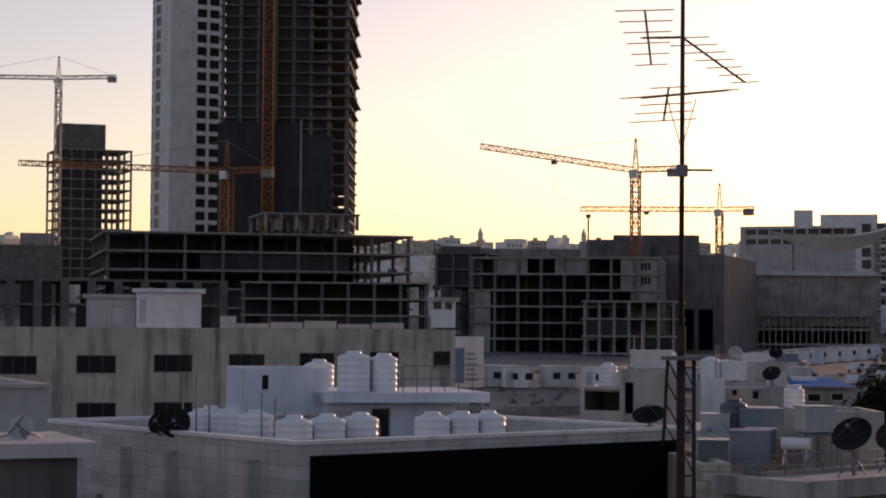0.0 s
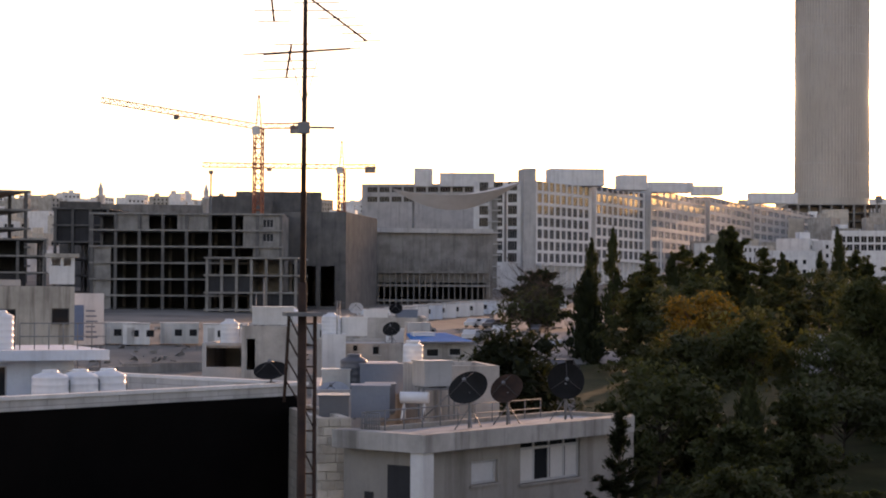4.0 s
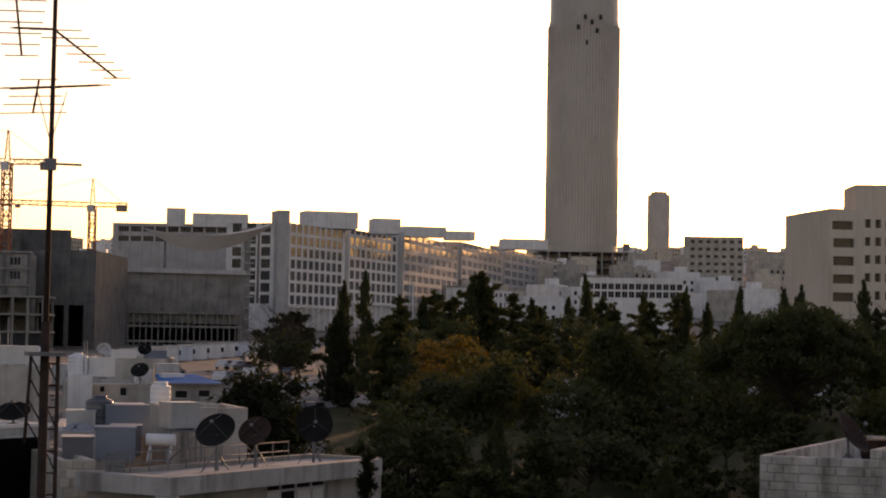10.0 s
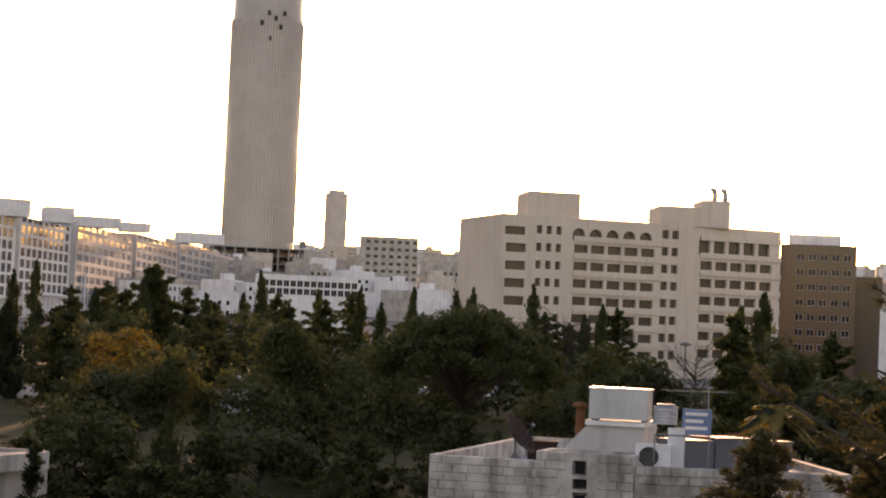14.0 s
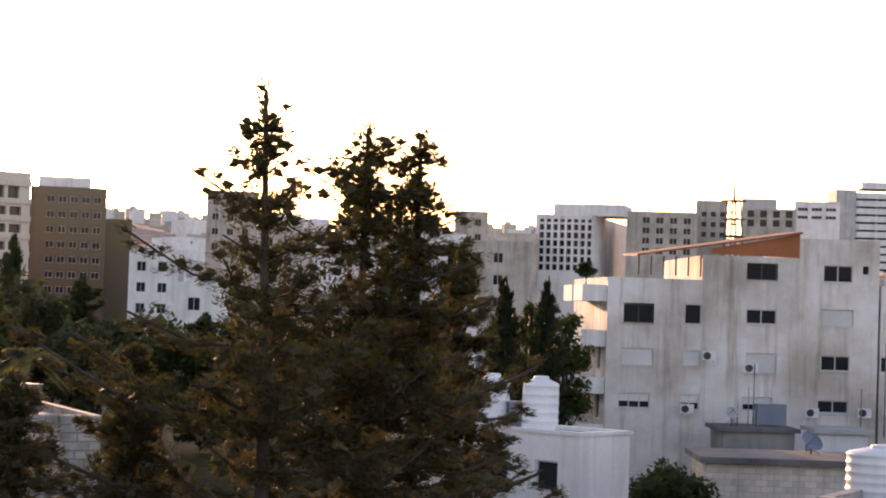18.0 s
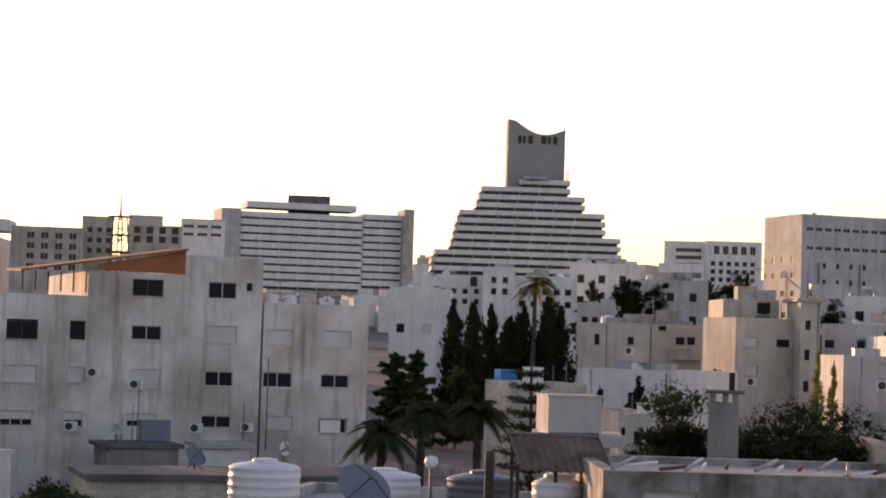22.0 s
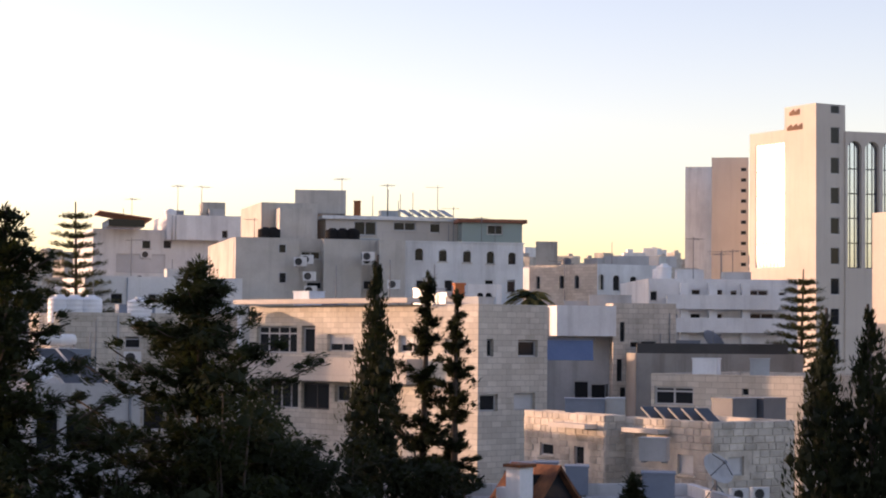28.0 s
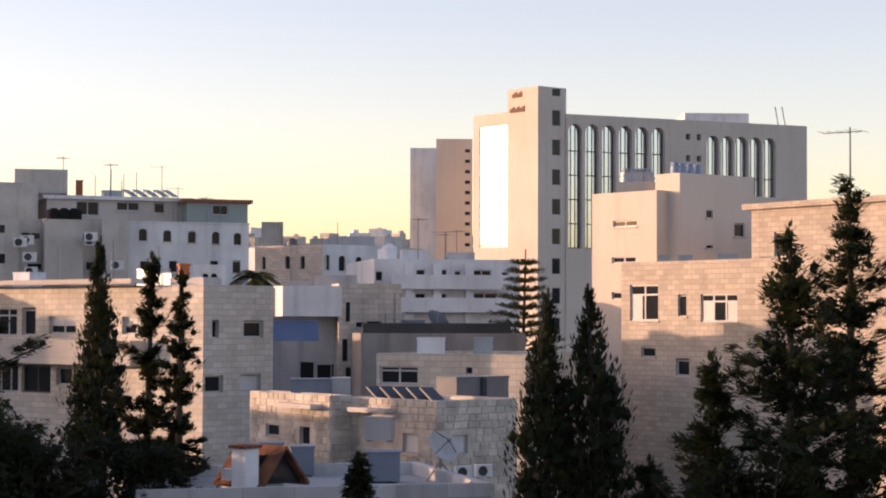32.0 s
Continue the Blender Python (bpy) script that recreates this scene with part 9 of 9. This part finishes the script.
dk = building("low_house", "low house with a dark covered terrace", (86.08, -32.46), (84.46, -40.28), 0.1, 13.34, 8, "smoothplaster", category="house", parapet=0.5, front=[(5.61, 13.38, 6.03, 13.93)])
slab_part(dk, "dark_fence", (0.2, 1.0, (1.63, 13.19)[1]), (7.5, 1.2, (1.62, 13.72)[1]), "darkframe")
dish((*(87.54, -36.91), deck(dk)), 0.68, 165, 40, "navy", 0.6, "large blue mesh satellite dish on a roof")
cl = building("low_house", "cream low house with a glazed sunroom", (74.64, -28.8), (69.5, -33.15), -0.65, 12.61, 8, "cream", category="house", parapet=0.4, front=[(*(0.16, 12, 1.94, 12.74), "u"), (4.09, 12.47, 4.39, 12.74)])
box_tank((74.2, -30.43), (73.64, -31.26), deck(cl), 1.0, 0.9, "plastic", "white cube tank on a round base")
box_tank((73.56, -32.7), (73.23, -33.42), deck(cl) + 0.3, 0.7, 0.9, "sheet", "pale sheet tank on the sunroom house")
gw = building("low_house", "grey stone house with tall windows and a blue awning", (91.35, -29.53), (90.22, -32.82), 0.3, 15.53, 9, "grey", category="house", parapet=0.5, front=[(1.55, 10.72, 2.24, 11.61), (2.38, 10.72, 3.22, 11.47)])
building("low_house", "coursed stone wing with tall windows", (89.28, -32.47), (88.76, -35.54), 0.25, 15.75, 9, "stone", category="house", parapet=0.4, front=[(0.34, 13.62, 0.57, 14.59), (0.85, 13.34, 1.27, 13.62), (1.36, 12.62, 2.15, 13.68), (0.18, 11.68, 0.46, 12.79), (0.86, 10.85, 1.85, 11.79), (0.35, 10.91, 0.64, 11.41)])
building("low_house", "white flat roof shining beside the villa", (89.23, -29.56), (88.83, -32.46), 14.13, 15.61, 6, "white", category="house", parapet=0.3)
for hub, n, kinds in ((ph, 4, "btyp"), (wa, 8, "tbydpb"), (dk, 5, "bbyp"), (gw, 4, "byp")):
    clutter(hub, FACES[hub.name][0], FACES[hub.name][1], n, kinds)
aw = thing("blue_awning", "faded blue sheet awning on a roof terrace", "awning", (*(85.59, -27.81), (85.59, -27.81, 13)[2]))
part("sheet", Shape().box((0, 0, 0), (2.25, 0.06, 0.95)), M["bluefaded"], aw, at=Matrix.Rotation(radians(-100), 4, "Z") @ Matrix.Rotation(radians(-12), 4, "X"))
part("rail", Shape().box((-0.02, -0.06, 0.95), (2.3, 0.0, 1.02)), M["metal"], aw, at=Matrix.Rotation(radians(-100), 4, "Z"))
part("post", Shape().box((0, 0, -6), (0.06, 0.06, 0.95)), M["metal"], aw)
st1 = building("stone_house", "golden rough-stone house with small windows", (62.5, -19.59), (57.88, -20.79), -1, 11.59, 0.8, "block", category="house", parapet=0.5,
    front=[(0.96, 11.14, 1.79, 11.55), (3, 10.95, 3.59, 11.54)], right=[(1.0, 5.0, 1.8, 6.0)])
slab_part(st1, "window_hood", ((2.25, 12.23)[0], -0.5, (2.26, 12.14)[1]), ((4.36, 12.31)[0], -0.01, (2.25, 12.29)[1]), "smooth")
st2 = building("stone_house", "rough pale stone house with tilted solar panels on the roof", (58.13, -21.55), (54.16, -22.88), -1, 11.54, 3.32, "block", category="house", parapet=0.4,
    front=[(0.71, 11.24, 2.02, 11.87), (*(2.56, 10.9, 3.31, 11.49), "s")], right=[(*(0.6, 10.92, 1.25, 11.48), "s")])
slab_part(st2, "downpipe", ((4.14, 12.02)[0] + 0.05, 3.2, 0.3), ((4.14, 12.02)[0] + 0.16, 3.32, 6.2), "white")
slab_part(st2, "window_hood", ((0.43, 12.14)[0], -0.5, (0.43, 12.09)[1]), ((2.23, 12.21)[0], -0.01, (0.43, 12.23)[1]), "smooth")
for p in ((57.3, -22.61), (56.96, -22.94), (56.61, -23.26), (56.26, -23.57), (55.91, -23.89)):
    hub = thing("solar_collector", "tilted grey solar panel in a row on the stone house", "solar panel", turned((*p, deck(st2) + 0.05), 80), "solar panels")
    f = part("frame", Shape().box((-0.24, 0, 0), (0.24, 1.3, 0.06)), M["metal"], hub, at=Matrix.Rotation(radians(28), 4, "X"))
    part("glazing", Shape().box((-0.21, 0.04, 0.063), (0.21, 1.26, 0.07)), M["solar"], f)
for a, b, m in (((60.66, -20.4), (60.23, -21.63), "navy"), ((61.16, -22.02), (60.95, -22.59), "sheet"), ((60.54, -26.28), (61.13, -27.43), "darktank"), ((61.03, -27.64), (61.63, -28.74), "darktank")):
    box_tank(a, b, deck(st1) if a[1] > 0 else deck(st2), 0.85, 0.9, m, "grey-blue box tank on the stone house roof")
box_tank((54.8, -20.77), (54.32, -21.44), (54.8, -20.77, 10.31)[2], 0.7, 0.5, "sheet", "sheet tank fixed in front of a stone wall")
fr = building("near_roof", "pale flat roof terrace close by with a brown hood", (42.67, -10.72), (41.52, -18.93), -1, 10.17, 7, "paleplaster", category="house", parapet=0.3, deck="roofing")
FZ = deck(fr)
dish((*(46.03, -19.52), FZ), 0.45, 250, 35, "grey", 0.55, "pale grey satellite dish on a tripod")
for p in ((46.24, -20.3), (46.48, -20.99)):
    ac_unit((*p, FZ), 270, "white air-conditioner unit standing on a flat roof").scale = (0.55, 0.55, 0.55)
hood = thing("tiled_hood", "brown steep gabled hood over a roof stair", "roof hood", Matrix.Translation((*(44.22, -14.39), FZ)) @ Matrix.Rotation(radians(-61), 4, "Z") @ Matrix.Scale(1.12, 4))
part("white_pier", Shape().box((-1.0, -0.2, 0), (-0.6, 0.2, 0.98)), M["white"], hood)
part("pier_cap", Shape().box((-1.05, -0.25, 0.983), (-0.55, 0.25, 1.05)), M["rust"], hood)
part("wall", Shape().box((-0.58, 0.1, 0), (0.5, 0.9, 0.5)), M["white"], hood)
for sgn in (-1, 1):
    part("roof_slope", Shape().mesh([(0.1, -0.35, 1.0), (0.1, 1.1, 1.0), (0.1 + sgn * 0.75, 1.1, 0.18), (0.1 + sgn * 0.75, -0.35, 0.18), (0.1, -0.35, 0.93), (0.1, 1.1, 0.93), (0.1 + sgn * 0.7, 1.1, 0.13), (0.1 + sgn * 0.7, -0.35, 0.13)], [(0, 1, 2, 3), (7, 6, 5, 4), (0, 3, 7, 4), (1, 5, 6, 2), (2, 6, 7, 3), (0, 4, 5, 1)]), M["rust"], hood)
part("gable", Shape().mesh([(-0.5, -0.2, 0.2), (0.7, -0.2, 0.2), (0.1, -0.2, 0.92), (-0.5, -0.16, 0.2), (0.7, -0.16, 0.2), (0.1, -0.16, 0.92)], [(0, 1, 2), (5, 4, 3), (0, 3, 4, 1), (1, 4, 5, 2), (2, 5, 3, 0)]), M["glass"], hood)
part("glazing", Shape().box((-0.3, 0.05, 0.25), (0.0, 0.09, 0.8)), M["glass"], hood)
for a, b in (((49.73, -15.2), (49.54, -15.8)), ((50.02, -15.95), (49.82, -16.56)), ((48.33, -16.28), (48.14, -16.84)), ((45.79, -17.44), (45.49, -18.2))):
    box_tank(a, b, FZ, 0.75, 0.8, "navy", "dull blue box tank on the flat roof")
dish((*(45.86, -10.28), FZ - 0.5), 0.32, 280, 20, "navy", 0.5, "blue mesh dish among the cypresses")

for q, h, w in (((44.22, -8.34, -0.15), 12.5, 3.6), ((45.93, -9.99, -0.15), 11.7, 3.2), ((43.62, -11.05, -0.15), 12, 2.6), ((45.28, -12.58, -0.15), 11, 2.4), ((33.04, -20.72, -0.15), 11.9, 3.6)):
    tree("round_tree", "dark tangled shrubbery below the cypresses", q, h, w, "round", rng, "cypress", 1.8, 0.1, "shrubbery")

# ---- office tower with arched glass strips ----
gt = building("glass_tower", "tall peach stone tower with arched glass strips", (234.08, -117.68), (234.59, -156.5), 6.16, 41.87, 22, "towerpeach", category="tower", reveal=0.8, sill=False, rim="darkframe", pane="mirrorglass", parapet=1.2,
    front=[(u, w, U, W, "a") for u, w, U, W, _ in rows((0.35, 17.5, 2.42, 34.45), 6, 2.59, 1)] + [(u, w, U, W, "a") for u, w, U, W, _ in rows((22.12, 17.88, 24.15, 33.73), 5, 2.34, 1)]
    + rows((18.75, 32.94, 19.48, 33.8), 2, 1.76, 1, 0, "p") + rows((18.75, 29.94, 19.48, 30.8), 2, 1.76, 1, 0, "p"))
gs = building("glass_tower", "sunlit peach stair tower with sloping parapet", (239.36, -111.37), (233.07, -112.95), 6.12, 45.34, 4.99, "towerpeach", category="tower", sill=False, parapet=0.8,
    right=rows((2.5, 6, 4.0, 8.2), 1, 1, 9, 4.0, "p"))
for k in range(2):
    for j in range(9 - 3 * k):
        part("letter_bar", Shape().box((0.6 + 0.36 * j + 0.5 * k, -0.12, 0), (0.85 + 0.36 * j + 0.5 * k, -0.02, 0.5 + 0.3 * ((j * 7) % 3) / 2)), M["redpaintsign"], gs, at=(0, 0, (3.27, 36)[1] + 2.0 * k))
gl2 = building("glass_tower", "sunlit wing of the tower with a tall glazed bay", (247.67, -110), (240.2, -111.94), 6.2, 42.51, 14, "towerpeach", category="tower", sill=False, parapet=0.8, pane="mirrorglass", rim="frame", front=[(1.3, 17.63, 7.5, 34.69)])
building("glass_tower", "narrow rear slab of the peach tower", (262.65, -110.65), (260.53, -115.54), 6.47, 40.62, 10, "towerpeach", category="tower", sill=False, parapet=0.6, front=rows((4.2, 18.24, 5.03, 18.82), 1, 1, 10, 1.54, "p"))
building("white_tower", "bright white sunlit building behind the tower", (278.01, -112.75), (276.36, -116.72), 6.67, 40.6, 10, "white", category="tower", sill=False, parapet=0.6, far=True)
building("roof_room", "white plant room with a pergola on the tower", (246.37, -143.26), (243.17, -152.15), 41.69, 44.34, 8, "white", category="plant room", parapet=0.3)
for p in ((235.01, -152.21, 41.62), (235.33, -153.56, 41.7)):
    tagged(part("roof_pole", Shape().tube((0, 0, -1), (1.2, 0, 3.0), 0.08), M["metal"], at=p), "leaning steel pole on the tower roof", "pole", "roof poles")
pk = building("peach_house", "peach sunlit stone house with narrow windows", (84.3, -43.8), (80.19, -45.09), 0.1, 20.15, 14, "towerpeach", category="house", parapet=0.4, front=[(1.43, 18.37, 3.01, 18.7), (1.35, 16.63, 2.94, 16.93), (1.35, 14.9, 2.22, 15.25)])
pk2 = building("peach_house", "stair block of the peach house with small blue tanks", (81.26, -45.63), (79.65, -46.04), 0.1, 20.97, 5.03, "towerpeach", category="house", parapet=0.4, right=[(1.75, 18.79, 2.2, 19.17), (3.65, 17.93, 4.35, 18.61), (1.75, 17.33, 2.2, 17.49)])
for p in ((81.49, -46.85), (81.76, -47.38), (82.02, -47.94), (82.27, -48.5)):
    water_tank((*p, deck(pk2)), 0.24, 1.0, "bluetank", "small blue cylinder tank in a row")
for p in ((83.52, -45.26), (83.37, -45.55), (83.21, -45.84), (83.02, -46.18)):
    water_tank((*p, deck(pk) + 0.6), 0.28, 1.0, "sheet", "small grey cylinder tank in a row")
building("roof_room", "stepped roof room of the peach house", (82.85, -44.4), (81.93, -46.07), 19.92, 20.69, 5, "towerpeach", category="roof room", parapet=0.2)
pl = building("peach_house", "long lower peach stone house with wide windows", (76.59, -41.27), (59.84, -45.21), -0.75, 16.56, 16, "peach", category="house", parapet=0.4, left=[],
    front=[(*(0.57, 14.72, 2.41, 16.31), "t"), (3.66, 14.92, 4.19, 15.85), (*(5.06, 14.68, 7.25, 15.87), "t"), (1.31, 13.13, 2.22, 13.56), (3.55, 12.37, 4.36, 13.1), (11.81, 14.7, 12.7, 15.6), (11.85, 12.03, 12.98, 13.14)])
building("peach_house", "upper storey of the long peach house with a deep eave", (73.69, -46.24), (63.82, -48.23), 16.57, 18.9, 10, "peach", category="house", parapet=0, deck="peach", front=[(1.42, 0.2, 2.28, 1.31)])
for a, b in (((75.8, -42.7), (75.55, -43.14)), ((73.62, -44.45), (73.17, -45.19)), ((75.36, -43.47), (75.05, -44.01))):
    box_tank(a, b, deck(pl), 0.7, 0.6, "sheet", "pale sheet tank on the peach house terrace")
yagi((49.18, -34.36, 18.08), 1.8, 60, 1.3)
tree("cypress_tree", "dark cypress with a crooked top", (39.49, -19.4, -0.15), 15.5, 3.2, "cypress", rng, "cypress", 2.3, 0.09)
tree("cypress_tree", "dark cypress with a drooping tip", (39.09, -20.2, -0.15), 15.6, 3.4, "cypress", rng, "cypress", 2.3, 0.09)
tree("conifer", "dark sprawling conifer by the peach house", (33.46, -21.92, -0.15), 16.6, 8.0, "open", rng, "leaf", 2.6, 0.09)
tree("conifer", "dark spreading conifer by the peach house", (34.3, -20.58, -0.15), 14.0, 4.4, "open", rng, "leaf", 2.0, 0.09)
tree("conifer", "thin-topped dark conifer by the peach house", (34.44, -24.04, -0.15), 17.7, 6.5, "open", rng, "leaf", 2.4, 0.09)
tree("conifer", "dark conifer at the foot of the cypresses", (36.68, -20.46, -0.15), 11.6, 3.0, "conifer", rng, "cypress", 2.0, 0.09)
tree("conifer", "small dark conifer at the flat roof edge", (37.45, -14.06, -0.15), 11.8, 2.0, "conifer", rng, "cypress", 1.6, 0.09)
tree("norfolk_pine", "tiered brown-green pine before the tower", (94.77, -45.2, 1.6), 16.9, 8.5, "sparse", rng, "olive", 1.6, 0.12)

# ---- far city on the hills ----
def far_city():
    r = random.Random(5)
    s = Shape()
    for _ in range(1500):
        b, d = r.uniform(-16, 128), 640 * (3.6 ** r.random())
        x, y, z = polar(b, d)
        w, dp, h = r.uniform(8, 20), r.uniform(8, 16), r.uniform(5, 13)
        a = r.uniform(0, 1.57)
        c, q = math.cos(a), math.sin(a)
        k = r.choice((0, 0, 1, 2))
        o = [(x + c * u - q * v, y + q * u + c * v) for u, v in ((-w / 2, -dp / 2), (w / 2, -dp / 2), (w / 2, dp / 2), (-w / 2, dp / 2))]
        s.prism(o, z - 3, z + h, k)
        for f in range(1, int(h / 3.2) + 1):
            for j in range(int(w / 3.4)):
                u = -w / 2 + 1.4 + 3.4 * j
                for v, sg in ((-dp / 2 - 0.06, 1),):
                    p = [(x + c * uu - q * v, y + q * uu + c * v) for uu in (u, u + 1.3)]
                    zz = z + 3.2 * f - 2.0
                    s.poly([(*p[0], zz), (*p[1], zz), (*p[1], zz + 1.4), (*p[0], zz + 1.4)], 3)
        if r.random() < 0.5:
            u, v = r.uniform(-w / 4, w / 4), r.uniform(-dp / 4, dp / 4)
            cx, cy = x + c * u - q * v, y + q * u + c * v
            s.box((cx - 2, cy - 2, z + h), (cx + 2, cy + 2, z + h + 2.4), k)
    tagged(part("far_city", s, (M["white"], M["cream"], M["beige"], M["glass"])), "crowd of distant pale flat-roofed houses on the hills", "houses", kind="stuff")


far_city()


# ---- stones of the near walls ----
STONES = {}


def stone_block(L, h, mat):
    key = (round(L, 2), round(h, 2), mat)
    if key not in STONES:
        c, d = 0.018, 0.03
        s = Shape().mesh([(0, 0, 0), (L, 0, 0), (L, 0, h), (0, 0, h), (c, -d, c), (L - c, -d, c), (L - c, -d, h - c), (c, -d, h - c)],
                         [(4, 5, 6, 7), (0, 1, 5, 4), (1, 2, 6, 5), (2, 3, 7, 6), (3, 0, 4, 7)])
        STONES[key] = s.data("stone", M[mat])
    return STONES[key]


def coursed(hub, height, mat, row=0.24, face="front", seed=1):
    """Rough stones proud of a wall, course by course from its top down, left out round the openings."""
    L, depth, H, front, right = FACES[hub.name]
    holes, run = (front, L) if face == "front" else (right, depth)
    r, z, n = random.Random(seed), H, 0
    while z - row > H - height and n < 195:
        z -= row
        u = -r.uniform(0, 0.3)
        while u < run and n < 195:
            w = r.choice((0.3, 0.4, 0.5, 0.6))
            a, b = max(0.0, u), min(run, u + w - 0.012)
            u += w
            if b - a < 0.1 or any(h[0] - 0.05 < b and a < h[2] + 0.05 and h[1] - 0.05 < z + row and z < h[3] + 0.05 for h in holes):
                continue
            m = Matrix.Translation((a, -0.002, z)) if face == "front" else Matrix.Translation((L + 0.002, a, z)) @ Matrix.Rotation(math.pi / 2, 4, "Z")
            part("stone", stone_block(b - a, row - 0.012, mat), (), hub, at=m)
            n += 1


coursed(sh, 3.4, "paleblock", 0.21, seed=3)
coursed(bay, 3.6, "paleblock", 0.21, seed=13)
coursed(shr, 3.2, "paleblock", 0.21, seed=4)
coursed(stonew, 3.2, "block", 0.24, seed=5)
coursed(st1, 3.6, "block", 0.22, seed=6)
coursed(st1, 3.6, "block", 0.22, "right", seed=7)
coursed(st2, 3.6, "block", 0.22, seed=8)
coursed(st2, 3.6, "block", 0.22, "right", seed=9)

# ---- cables ----
for a, b, sag in (((35.77, 4.1, 11.45), (40, 0.31, 10.62), 0.25), ((35.77, 4.08, 10.9), (40, -0.15, 10.5), 0.15), ((36.76, 4.17, 11.54), (41.95, 2.02, 10.5), 0.3)):
    c, a, b = Shape(), Vector(a), Vector(b)
    pts = [a.lerp(b, k / 14) - Vector((0, 0, 4 * sag * (k / 14) * (1 - k / 14))) for k in range(15)]
    c.pipe(pts, 0.012, 4)
    tagged(part("power_cable", c, M["darkframe"]), "thin slack cable strung between the houses", "cable", "cables")
